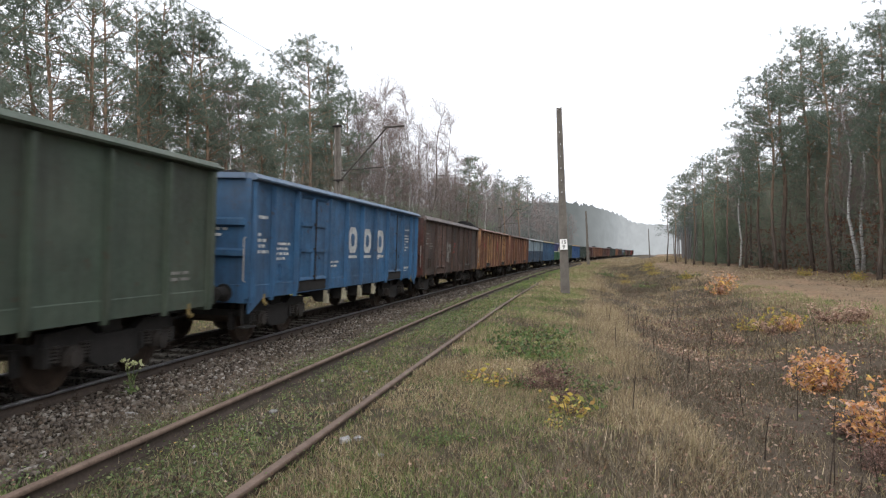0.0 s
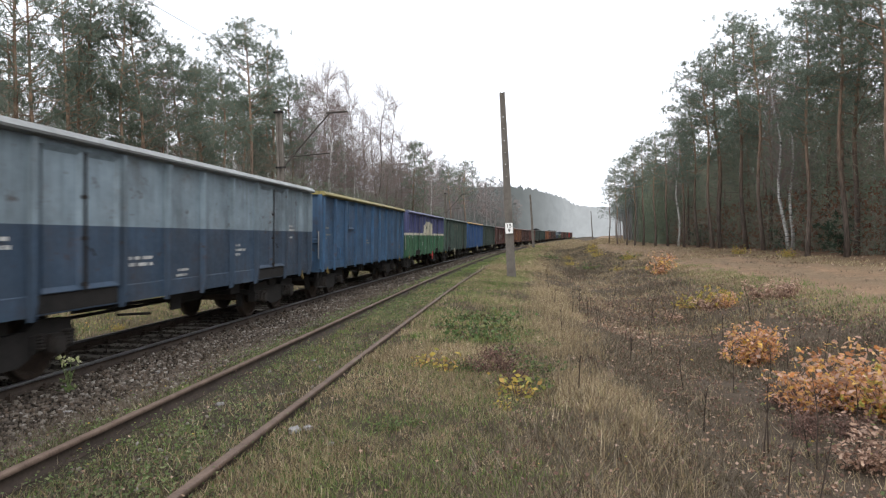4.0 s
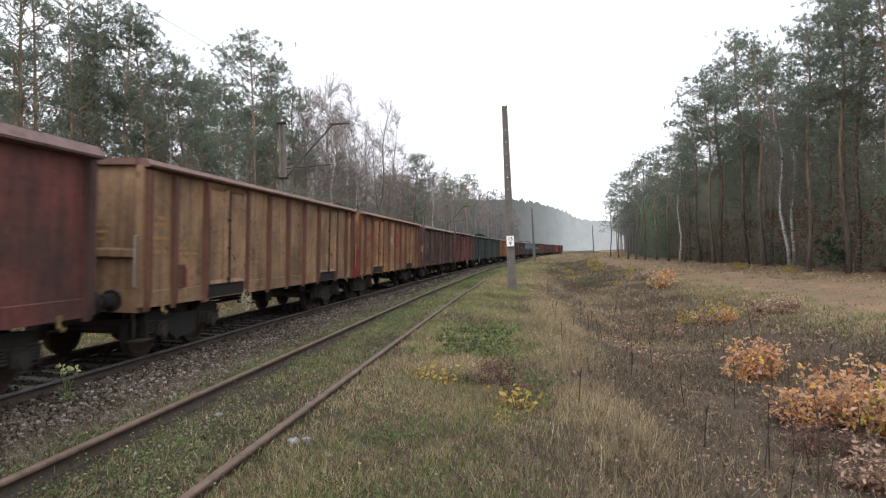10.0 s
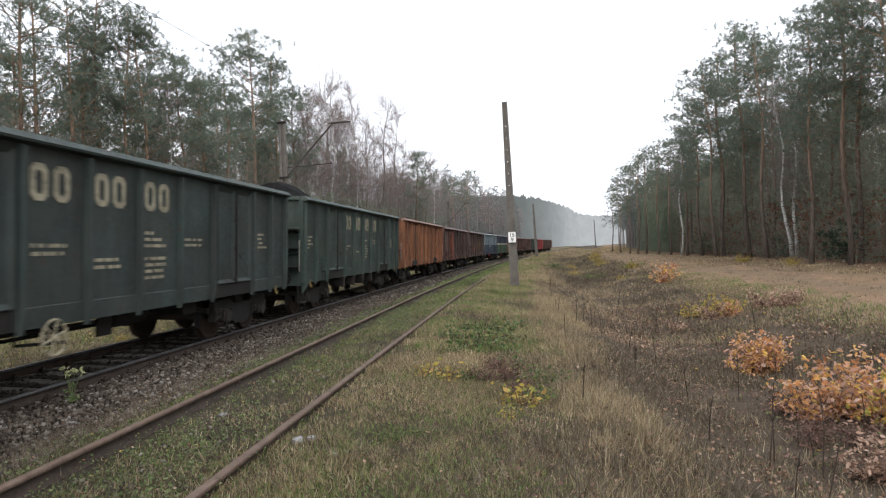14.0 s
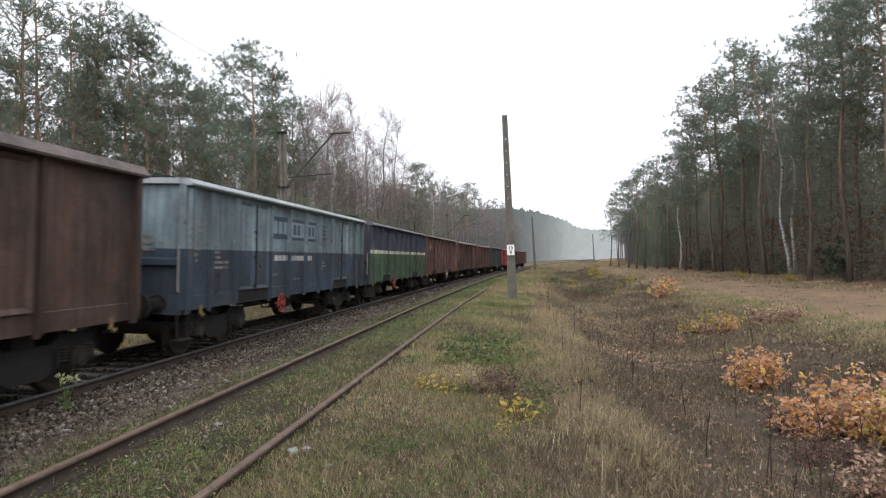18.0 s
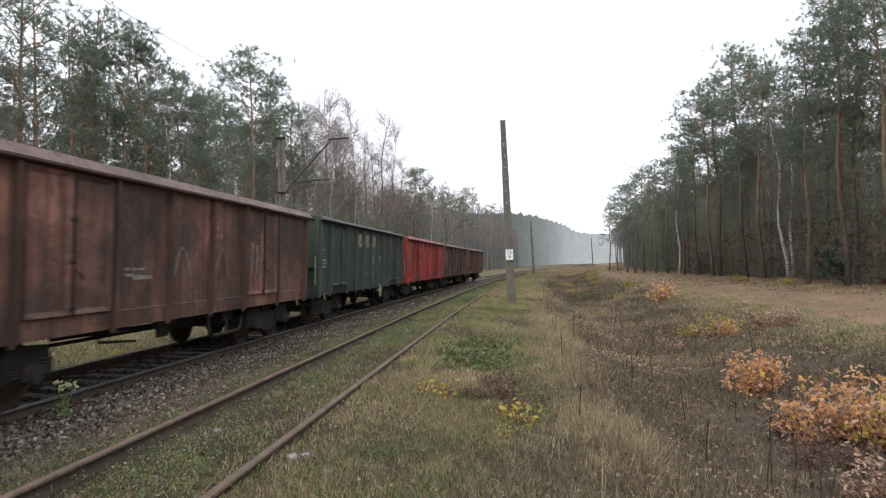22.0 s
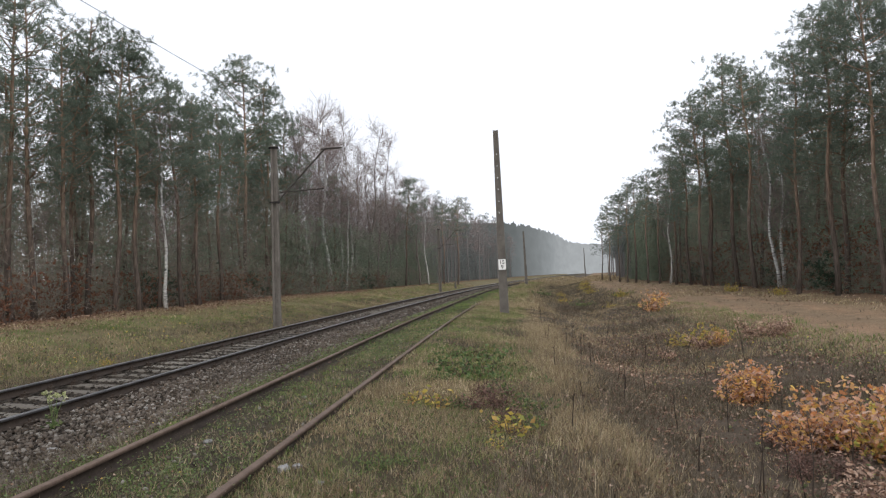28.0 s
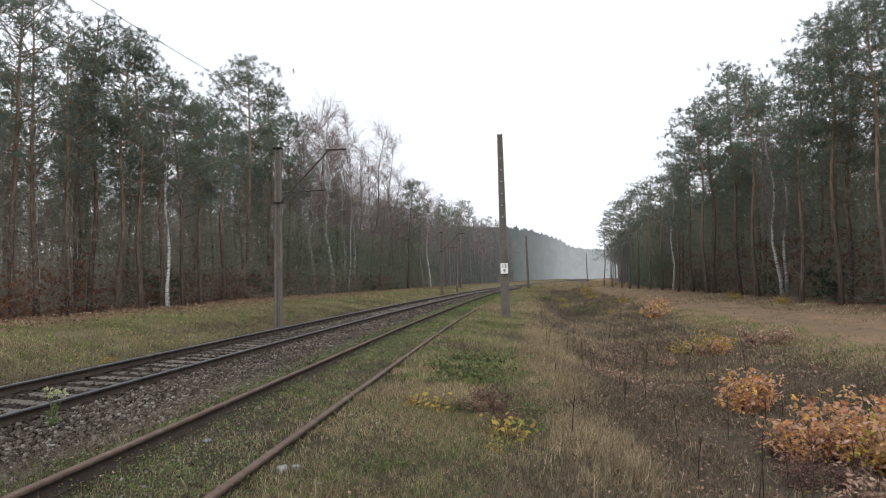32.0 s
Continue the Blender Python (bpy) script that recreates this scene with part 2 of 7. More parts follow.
def birch_bark(name):
    mat, tree, bsdf = shade(name, 0.75, 0, 0.25)
    band = grain(tree, coords(tree, "Object", (3, 3, 9)), 1.3, 5)
    scars = grain(tree, coords(tree, "Object", (2.2, 2.2, 2.2)), 1.0, 5)
    col = ramp(tree, band, (0.36, (0.03, 0.027, 0.025)), (0.46, (0.42, 0.41, 0.39)), (0.7, (0.66, 0.65, 0.62)))
    col = blend(tree, ramp(tree, scars, (0.60, 0.0), (0.66, 1.0)), col, (0.035, 0.03, 0.028))
    tree.links.new(col, bsdf.inputs["Base Color"])
    bumps(tree, bsdf, band, 0.4, 0.01)
    return mat


PINE_BARK = bark_by_height("pine_bark", (0.062, 0.050, 0.043), (0.155, 0.122, 0.10), (0.16, 0.114, 0.083), (0.37, 0.255, 0.178), 3.0, 8.0)
TWIG_BARK = mottled("brown_twig_bark", (0.070, 0.050, 0.042), (0.168, 0.123, 0.101), 3, 20, 0.9)
GREY_BARK = mottled("grey_brown_bark", (0.083, 0.069, 0.060), (0.225, 0.195, 0.173), 3, 20, 0.9, 0.5, 0.02)
BIRCH_BARK = birch_bark("white_birch_bark")
BIRCH_TWIG = mottled("reddish_grey_birch_twigs", (0.15, 0.12, 0.112), (0.30, 0.25, 0.235), 3, 20, 0.9)
# Needles paler than life: the mist's veil is put into the colour.
NEEDLE = piecewise("haze_pale_pine_needles", (0.13, 0.162, 0.128), (0.16, 0.198, 0.155), (0.19, 0.226, 0.175), (0.225, 0.25, 0.192), rough=0.6, through=0.58)
SPRUCE = piecewise("dark_spruce_needles", (0.040, 0.065, 0.045), (0.060, 0.095, 0.062), (0.085, 0.12, 0.075), rough=0.7, through=0.4)
RUST_LEAF = piecewise("russet_oak_leaves", (0.15, 0.070, 0.046), (0.22, 0.105, 0.066), (0.27, 0.135, 0.082), (0.17, 0.10, 0.072), through=0.4)
ORANGE_LEAF = piecewise("orange_oak_leaves", (0.70, 0.30, 0.10), (0.48, 0.23, 0.12), (0.76, 0.42, 0.13), (0.72, 0.45, 0.33), (0.80, 0.54, 0.13), (0.33, 0.16, 0.10), (0.70, 0.50, 0.40), (0.58, 0.30, 0.19), (0.50, 0.38, 0.32), rough=0.6, through=0.4)
PALE_LEAF = piecewise("pale_dry_leaves", (0.30, 0.18, 0.125), (0.46, 0.31, 0.22), (0.54, 0.39, 0.30), (0.20, 0.115, 0.08), (0.15, 0.09, 0.075), rough=0.75, through=0.3)
DARK_LEAF = piecewise("curled_dark_leaves", (0.075, 0.045, 0.036), (0.13, 0.075, 0.058), (0.19, 0.11, 0.085), (0.27, 0.17, 0.14), (0.10, 0.07, 0.055), rough=0.8, through=0.2)
YELLOW_LEAF = piecewise("yellow_leaves", (0.46, 0.30, 0.09), (0.56, 0.44, 0.09), (0.42, 0.24, 0.11), (0.27, 0.30, 0.08), (0.44, 0.40, 0.10), rough=0.6, through=0.3)
GREEN_LEAF = piecewise("green_bramble_leaves", (0.045, 0.075, 0.03), (0.11, 0.17, 0.06), (0.16, 0.23, 0.09), (0.24, 0.25, 0.09), (0.09, 0.07, 0.045), (0.075, 0.12, 0.045), (0.20, 0.27, 0.12), rough=0.55, through=0.35)
WEED_LEAF = piecewise("dull_green_weeds", (0.070, 0.10, 0.042), (0.11, 0.16, 0.058), (0.17, 0.23, 0.09), (0.12, 0.10, 0.062), (0.23, 0.27, 0.12), rough=0.6, through=0.3)
BROWN_LEAF = piecewise("brown_fallen_leaves", (0.10, 0.06, 0.04), (0.19, 0.115, 0.075), (0.28, 0.18, 0.125), (0.38, 0.28, 0.22), rough=0.85)
DRY_GRASS = piecewise("dry_grass_blades", (0.11, 0.08, 0.05), (0.29, 0.22, 0.135), (0.46, 0.365, 0.23), (0.22, 0.195, 0.09), (0.60, 0.50, 0.34), (0.14, 0.095, 0.06), (0.38, 0.295, 0.18), (0.20, 0.145, 0.085), through=0.25)
GREEN_GRASS = piecewise("green_grass_blades", (0.075, 0.12, 0.036), (0.13, 0.19, 0.055), (0.20, 0.25, 0.085), (0.26, 0.26, 0.115), through=0.25)
DEAD_WEED = piecewise("dead_brown_weeds", (0.062, 0.050, 0.035), (0.10, 0.082, 0.058), (0.155, 0.127, 0.092), (0.26, 0.215, 0.16), (0.085, 0.078, 0.048), (0.13, 0.095, 0.07), through=0.1)


def ground_mix():
    """One sheet of soil and turf: grass, leaf litter, sand track and ballast by their strips along the line (UV x: metres from the line's curve)."""
    mat, tree, bsdf = shade("turf_sand_and_litter", 0.95, 0, 0.15)
    uv = tree.nodes.new("ShaderNodeUVMap")
    uv.uv_map = "strip"
    sep = tree.nodes.new("ShaderNodeSeparateXYZ")
    tree.links.new(uv.outputs["UV"], sep.inputs["Vector"])
    v = coords(tree, "Object")
    broad, mid, fine = grain(tree, v, 0.22, 5), grain(tree, v, 1.6, 6), grain(tree, v, 18, 8)
    wob = tree.nodes.new("ShaderNodeMath")
    wob.operation = "MULTIPLY_ADD"
    tree.links.new(mid, wob.inputs[0])
    wob.inputs[1].default_value = 3.0
    tree.links.new(sep.outputs["X"], wob.inputs[2])
    at = tree.nodes.new("ShaderNodeMapRange")
    at.inputs["From Min"].default_value, at.inputs["From Max"].default_value = -38.5, 41.5
    tree.links.new(wob.outputs[0], at.inputs["Value"])

    def p(u):
        return (u + 40) / 80
    litter, grass, ballast, sidings, swale, sand = (0.13, 0.078, 0.048), (0.145, 0.126, 0.066), (0.048, 0.040, 0.032), (0.042, 0.038, 0.026), (0.080, 0.062, 0.046), (0.255, 0.168, 0.106)
    # Strip between the running rails darkened: soot plus painted train shade.
    strips = ramp(tree, at.outputs["Result"], (0.0, litter), (p(-20.5), litter), (p(-18.5), (0.15, 0.095, 0.055)), (p(-16.5), grass), (p(-11), (0.17, 0.14, 0.08)), (p(-9.6), ballast), (p(-8.1), ballast), (p(-7.9), (0.030, 0.025, 0.020)), (p(-6.6), (0.030, 0.025, 0.020)), (p(-6.3), ballast),
                  (p(-5.2), ballast), (p(-4.4), sidings), (p(-1.6), (0.058, 0.048, 0.029)), (p(0.9), (0.080, 0.062, 0.040)), (p(1.7), swale), (p(6.5), swale),
                  (p(7.4), (0.23, 0.162, 0.105)), (p(8.6), (0.235, 0.165, 0.106)), (p(9.2), sand), (p(9.8), (0.21, 0.15, 0.096)), (p(10.6), (0.22, 0.156, 0.10)), (p(11.2), sand), (p(12), (0.225, 0.158, 0.10)), (p(14), (0.18, 0.132, 0.08)), (p(16.5), litter), (1.0, litter))
    col = blend(tree, 1.0, strips, ramp(tree, fine, (0.25, 0.55), (0.75, 1.45)), "MULTIPLY")
    col = blend(tree, 1.0, col, ramp(tree, mid, (0.3, 0.75), (0.7, 1.25)), "MULTIPLY")
    col = blend(tree, ramp(tree, broad, (0.45, 0.0), (0.7, 0.35)), col, (0.10, 0.075, 0.05))
    tree.links.new(col, bsdf.inputs["Base Color"])
    bumps(tree, bsdf, fine, 0.8, 0.05)
    return mat


GROUND = ground_mix()

# ---- mesh helpers ----


def mesh_of(bm, name, smooth=False):
    me = bpy.data.meshes.new(name)
    bm.normal_update()
    bm.to_mesh(me)
    bm.free()
    if smooth:
        me.polygons.foreach_set("use_smooth", [True] * len(me.polygons))
    return me


def put(name, me, mat, parent=None, label="", at=None):
    """Links a mesh as one object, with its material on the object, so that alike pieces may share the mesh."""
    ob = new(name, me)
    if not me.materials:
        me.materials.append(None)
    ob.material_slots[0].link = "OBJECT"
    ob.material_slots[0].material = mat
    if parent is not None:
        ob.parent = parent
    if at is not None:
        ob.matrix_basis = at
    if label:
        ob["label"] = label
    return ob


def part(name, bm, mat, parent, label=""):
    return put(name, mesh_of(bm, name), mat, parent, label)


def box(bm, x0, x1, y0, y1, z0, z1):
    v = [bm.verts.new((x, y, z)) for z in (z0, z1) for x, y in ((x0, y0), (x1, y0), (x1, y1), (x0, y1))]
    for f in ((3, 2, 1, 0), (4, 5, 6, 7), (0, 1, 5, 4), (1, 2, 6, 5), (2, 3, 7, 6), (3, 0, 4, 7)):
        bm.faces.new([v[i] for i in f])
    return v


def prism(bm, poly, a0, a1, axis="x"):
    """A polygon drawn out along an axis: poly in the other two axes, in their order."""
    def at(a, p):
        return {"x": (a, p[0], p[1]), "y": (p[0], a, p[1]), "z": (p[0], p[1], a)}[axis]
    lo, hi = [bm.verts.new(at(a0, p)) for p in poly], [bm.verts.new(at(a1, p)) for p in poly]
    n = len(poly)
    bm.faces.new(lo[::-1])
    bm.faces.new(hi)
    for i in range(n):
        bm.faces.new((lo[i], lo[(i + 1) % n], hi[(i + 1) % n], hi[i]))
    bmesh.ops.recalc_face_normals(bm, faces=bm.faces)


def tube(bm, pts, radii, sides=8, cap=True):
    """A tube through points with a radius at each."""
    pts = [Vector(p) for p in pts]
    if not hasattr(radii, "__len__"):
        radii = [radii] * len(pts)
    rings = []
    for i, (p, r) in enumerate(zip(pts, radii)):
        d = (pts[min(i + 1, len(pts) - 1)] - pts[max(i - 1, 0)]).normalized()
        a = d.orthogonal().normalized() if abs(d.z) < 0.9 else Vector((1, 0, 0)).cross(d).normalized()
        b = d.cross(a)
        rings.append([bm.verts.new(p + r * (math.cos(2 * math.pi * k / sides) * a + math.sin(2 * math.pi * k / sides) * b)) for k in range(sides)])
    for u, w in zip(rings, rings[1:]):
        for k in range(sides):
            bm.faces.new((u[k], u[(k + 1) % sides], w[(k + 1) % sides], w[k]))
    if cap:
        bm.faces.new(rings[0][::-1])
        bm.faces.new(rings[-1])


def lathe(bm, profile, axis="x", sides=20, centre=(0, 0, 0)):
    """A profile of (along, radius) turned about an axis through centre."""
    rings = []
    for a, r in profile:
        ring = []
        for k in range(sides):
            c, s = r * math.cos(2 * math.pi * k / sides), r * math.sin(2 * math.pi * k / sides)
            p = {"x": (a, c, s), "y": (s, a, c), "z": (c, s, a)}[axis]
            ring.append(bm.verts.new((p[0] + centre[0], p[1] + centre[1], p[2] + centre[2])))
        rings.append(ring)
    for u, w in zip(rings, rings[1:]):
        for k in range(sides):
            bm.faces.new((u[k], u[(k + 1) % sides], w[(k + 1) % sides], w[k]))
    bm.faces.new(rings[0][::-1])
    bm.faces.new(rings[-1])


def from_arrays(name, verts, faces, mat, uvs=None, smooth=False):
    """A mesh object's data from arrays; faces all have the same number of corners."""
    verts, faces = np.asarray(verts, np.float32), np.asarray(faces, np.int32)
    me = bpy.data.meshes.new(name)
    n, c = faces.shape
    me.vertices.add(len(verts))
    me.vertices.foreach_set("co", verts.ravel())
    me.loops.add(n * c)
    me.loops.foreach_set("vertex_index", faces.ravel())
    me.polygons.add(n)
    me.polygons.foreach_set("loop_start", np.arange(0, n * c, c, dtype=np.int32))
    if smooth:
        me.polygons.foreach_set("use_smooth", np.ones(n, bool))
    if uvs is not None:
        layer = me.uv_layers.new(name="strip")
        layer.data.foreach_set("uv", np.asarray(uvs, np.float32)[faces.ravel()].ravel())
    me.materials.append(mat)
    me.update(calc_edges=True)
    return me


# ---- ground: one sheet whose cross-section follows the line ----
PROFILE_U = [-900, -60, -32, -20, -17.5, -15.5, -13.5, -11.8, -10.6, -9.7, -8.7, -7.98, -6.48, -5.7, -4.9, -4.2, -3.82, -3.62, -3.0, -2.3, -2.1, -1.6, -1.0, 0.6, 1.6, 2.8, 4.2, 6.2, 8.0, 10, 13, 16, 21, 40, 900]
PROFILE_Z = [0.8, 0.5, 0.38, 0.32, 0.28, 0.10, -0.25, -0.62, -0.62, -0.34, -0.145, -0.125, -0.185, -0.20, -0.19, -0.05, 0.02, -0.075, -0.045, -0.02, 0.02, 0.03, -0.04, -0.18, -0.42, -0.74, -0.74, -0.36, -0.10, -0.02, 0.03, 0.12, 0.15, 0.25, 0.6]


def level(x, y):
    """The ground's height at a place."""
    u = np.asarray(x, float) - bend(y)
    y = np.asarray(y, float)
    rough = 0.05 * np.sin(u * 0.9 + 0.35 * y) * np.sin(0.23 * y + 1.3) + 0.03 * np.sin(2.3 * u - 1.1 * y)
    calm = np.clip((np.abs(u + 5.0) - 4.2) / 1.5, 0, 1)
    return np.interp(u, PROFILE_U, PROFILE_Z) + rough * calm


def sheet():
    us = np.unique(np.concatenate([np.linspace(-14, 20, 137), np.linspace(-60, 60, 61), np.array([-900, -600, -350, -200, -120, -80, 80, 120, 200, 350, 600, 900.0])]))
    ys = np.unique(np.concatenate([np.linspace(-20, 60, 241), np.linspace(60, 200, 141), np.linspace(200, 420, 56), np.array([-900, -500, -250, -120, -60, -30, 500, 650, 900, 1400.0])]))
    U, Y = np.meshgrid(us, ys)
    X = U + bend(Y)
    Z = level(X, Y)
    verts = np.stack([X, Y, Z], -1).reshape(-1, 3)
    a = np.arange(len(us) * len(ys)).reshape(len(ys), len(us))
    faces = np.stack([a[:-1, :-1], a[:-1, 1:], a[1:, 1:], a[1:, :-1]], -1).reshape(-1, 4)
    return from_arrays("ground", verts, faces, GROUND, np.stack([U, Y], -1).reshape(-1, 2), True)


ground = tagged(new("ground", sheet()), "autumn ground of turf, leaf litter, sand track and ballast", "ground", kind="structure")

# ---- the two tracks ----
RAIL = [(-0.065, -0.15), (0.065, -0.15), (0.065, -0.135), (0.012, -0.115), (0.012, -0.045), (0.034, -0.035), (0.036, -0.004), (0.03, 0), (-0.03, 0), (-0.036, -0.004), (-0.034, -0.035), (-0.012, -0.045), (-0.012, -0.115), (-0.065, -0.135)]


def rail_mesh(name, centre, offset, top, y0, y1, step, side, head, wobble=0.0):
    ys = np.arange(y0, y1 + step, step)
    xs = centre + offset + bend(ys) + wobble * np.sin(ys * 0.19 + 0.6)
    zs = np.full_like(ys, top) + 0.4 * wobble * np.sin(ys * 0.31)
    n = len(RAIL)
    verts = np.array([[(x + px, y, z + pz) for px, pz in RAIL] for x, y, z in zip(xs, ys, zs)]).reshape(-1, 3)
    faces, k = [], np.arange(len(ys) - 1)
    for i in range(n):
        j = (i + 1) % n
        faces.append(np.stack([k * n + i, k * n + j, (k + 1) * n + j, (k + 1) * n + i], -1))
    faces = np.concatenate(faces)[:, ::-1]
    me = from_arrays(name, verts, faces, side)
    me.materials.append(head)
    top_faces = np.concatenate([np.full(len(k), 1 if i in (5, 6, 7, 8, 9) else 0, np.int32) for i in range(n)])
    me.polygons.foreach_set("material_index", top_faces)
    return me


def sleeper_mesh():
    bm = bmesh.new()
    box(bm, -1.25, 1.25, -0.13, 0.13, -0.33, -0.165)
    bmesh.ops.bevel(bm, geom=[e for e in bm.edges], offset=0.02, segments=1, affect="EDGES")
    return mesh_of(bm, "sleeper")


def chair_mesh():
    """A base plate with its two clips and bolts, on which a rail sits."""
    bm = bmesh.new()
    box(bm, -0.17, 0.17, -0.08, 0.08, -0.166, -0.148)
    for sx in (-1, 1):
        box(bm, sx * 0.10 - 0.035, sx * 0.10 + 0.035, -0.05, 0.05, -0.148, -0.105)
        lathe(bm, [(-0.105, 0.022), (-0.07, 0.022), (-0.065, 0.012)], "z", 6, (sx * 0.10, 0, 0))
    return mesh_of(bm, "rail_chair")


main_track = tagged(new("railway_track"), "running line with polished rails on grey sleepers in ballast", "railway track", kind="structure")
for off, z in ((-0.75, 0.0688), (0.75, 0.0)):
    put("rail", rail_mesh("rail", MAIN_X, off, z, -60, 520, 1.0, RAIL_SIDE, RAIL_RUN), RAIL_SIDE, main_track)
    main_track.children[-1].material_slots[0].link = "DATA"
side_track = tagged(new("siding_track"), "disused siding with rusty rails sunk in grass", "railway track", kind="structure")
for off, z in ((-0.75, 0.102), (0.75, 0.10)):
    ob = put("rail", rail_mesh("siding_rail", SIDE_X, off, z, -30, 130 if off < 0 else 40, 0.5, RAIL_SIDE, RAIL_RUST, 0.012), RAIL_SIDE, side_track)
    ob.material_slots[0].link = "DATA"
SLEEPER_MESH, CHAIR_MESH = sleeper_mesh(), chair_mesh()
for i in range(230):
    m = on_line(-12 + 0.62 * i, 0.0344)
    put("sleeper", SLEEPER_MESH, SLEEPER, main_track, "", m @ pose(random.uniform(-0.03, 0.03), 0, -0.002, 0, 0, random.uniform(-0.8, 0.8)))
    if i < 110:
        for off in (-0.75, 0.75):
            put("rail_chair", CHAIR_MESH, RAIL_SIDE, main_track, "", m @ pose(off, 0, -0.0344 + 0.0344, 0, 0, 0))
far_sleepers = bmesh.new()
for i in range(230, 640):
    m = on_line(-12 + 0.62 * i)
    vs = box(far_sleepers, -1.25, 1.25, -0.13, 0.13, -0.33, -0.165)
    for v in vs:
        v.co = m @ v.co
tagged(put("far_sleepers", mesh_of(far_sleepers, "far_sleepers"), SLEEPER, main_track), kind="stuff")

# ---- the goods train: thirty open coal wagons ----
PITCH = 14.04
OFFSETS = [-0.19, -0.07, -0.13, -0.04, 0.1, 0.07, -0.02, 0.04, -0.16, -0.18, -0.39, -0.05, 0.0, -0.36, 0.16, -0.02, -0.22, -0.09, -0.02, -0.16, -0.22, 0.05, 0.05, -0.54, 0.02, 0.09, 0.06, 0.1, -0.08, -0.04]


def travel(t):
    """Metres run by the train since the start."""
    u = t / 16 - 1
    return -239.541 + 250.083 + 0.749 - 0.899 - (-239.541 - 250.083 * u + 0.749 * u * u + 0.899 * u ** 3)


def place_of(i, t):
    """Where the middle of wagon i stands on the line at t."""
    rear = 10.392 + PITCH * i + OFFSETS[i] - travel(t)
    return rear - 6.4


SIDE, TOP, LOW = 1.34, 3.26, 0.93     # half width to the side sheets, rim, bottom of the sides
HALF = 6.4                            # half length of the body
CACHE = {}


def kept(key, make):
    """A mesh made once and shared by alike parts."""
    if key not in CACHE:
        bm = bmesh.new()
        make(bm)
        CACHE[key] = mesh_of(bm, key if isinstance(key, str) else str(key[0]))
    return CACHE[key]


def rib_at(bm, y, side, wide=0.07, low=LOW - 0.06, top=TOP - 0.16):
    """An upright stiffener with splayed flanks and a tapering foot."""
    o, d = SIDE + 0.004, 0.095
    for z0, z1, d0, d1 in ((low, low + 0.22, 0.05, d), (low + 0.22, top, d, d)):
        sec = []
        for z, dd in ((z0, d0), (z1, d1)):
            sec.append([(side * o, y - wide - 0.012, z), (side * (o + dd), y - wide, z), (side * (o + dd), y + wide, z), (side * o, y + wide + 0.012, z)])
        v = [[bm.verts.new(p) for p in s] for s in sec]
        for k in range(4):
            bm.faces.new((v[0][k], v[0][(k + 1) % 4], v[1][(k + 1) % 4], v[1][k]))
        bm.faces.new(v[0])
        bm.faces.new(v[1])
    bmesh.ops.recalc_face_normals(bm, faces=bm.faces)


def leaf_at(bm, y0, y1, side, low=LOW + 0.27):
    """A door leaf in one piece: a frame standing proud round a sunk sheet."""
    o, top = SIDE + 0.004, TOP - 0.22
    a, b = sorted((side * o, side * (o + 0.07)))
    box(bm, a, b, y0, y1, low, top)
    bm.normal_update()
    face = max(bm.faces, key=lambda f: f.calc_center_median().x * side)
    bmesh.ops.inset_individual(bm, faces=[face], thickness=0.09)
    bmesh.ops.translate(bm, verts=list(face.verts), vec=(-side * 0.056, 0, 0))


def bar_at(bm, y0, y1, side, z):
    """A cross bar of a door leaf."""
    box(bm, *sorted((side * (SIDE + 0.018), side * (SIDE + 0.062))), y0 + 0.092, y1 - 0.092, z - 0.035, z + 0.035)


def lock_at(bm, y, side):
    """The upright bolt bar between two leaves, with its handle and keepers."""
    x = side * (SIDE + 0.095)
    tube(bm, [(x, y, LOW + 0.22), (x, y, TOP - 0.24)], 0.014, 6)
    for z in (LOW + 0.34, LOW + 0.95, LOW + 1.5):
        a, b = sorted((side * (SIDE + 0.03), side * (SIDE + 0.1)))
        box(bm, a, b, y - 0.045, y + 0.045, z - 0.025, z + 0.025)
    tube(bm, [(x, y, LOW + 0.85), (x + side * 0.05, y + 0.05, LOW + 0.8), (x + side * 0.05, y + 0.12, LOW + 0.72)], 0.012, 6)


# bays from the leading end: p a sheet panel, d a pair of door leaves, s a single leaf; widths in metres
BAYS = {
    "A": [("p", 0.9), ("p", 1.12), ("d", 1.86), ("p", 1.26), ("p", 1.26), ("p", 1.26), ("p", 1.26), ("d", 1.86), ("p", 1.12), ("p", 0.9)],
    "B": [("p", 1.04), ("p", 1.04), ("d", 1.86), ("p", 1.23), ("p", 1.23), ("p", 1.23), ("p", 1.23), ("d", 1.86), ("p", 1.04), ("p", 1.04)],
    "C": [("p", 1.28)] * 10,
    "E": [("p", 1.15), ("d", 1.9)] + [("p", 1.09)] * 6 + [("d", 1.9), ("p", 1.15)],
    "D": [("p", 2.15), ("d", 1.95), ("p", 1.53), ("p", 1.53), ("p", 1.53), ("d", 1.95), ("p", 2.15)],
}


def lay(kind):
    y, out = -HALF, []
    total = sum(w for _, w in BAYS[kind])
    for k, w in BAYS[kind]:
        w *= 2 * HALF / total
        out.append((k, y, y + w))
        y += w
    return out


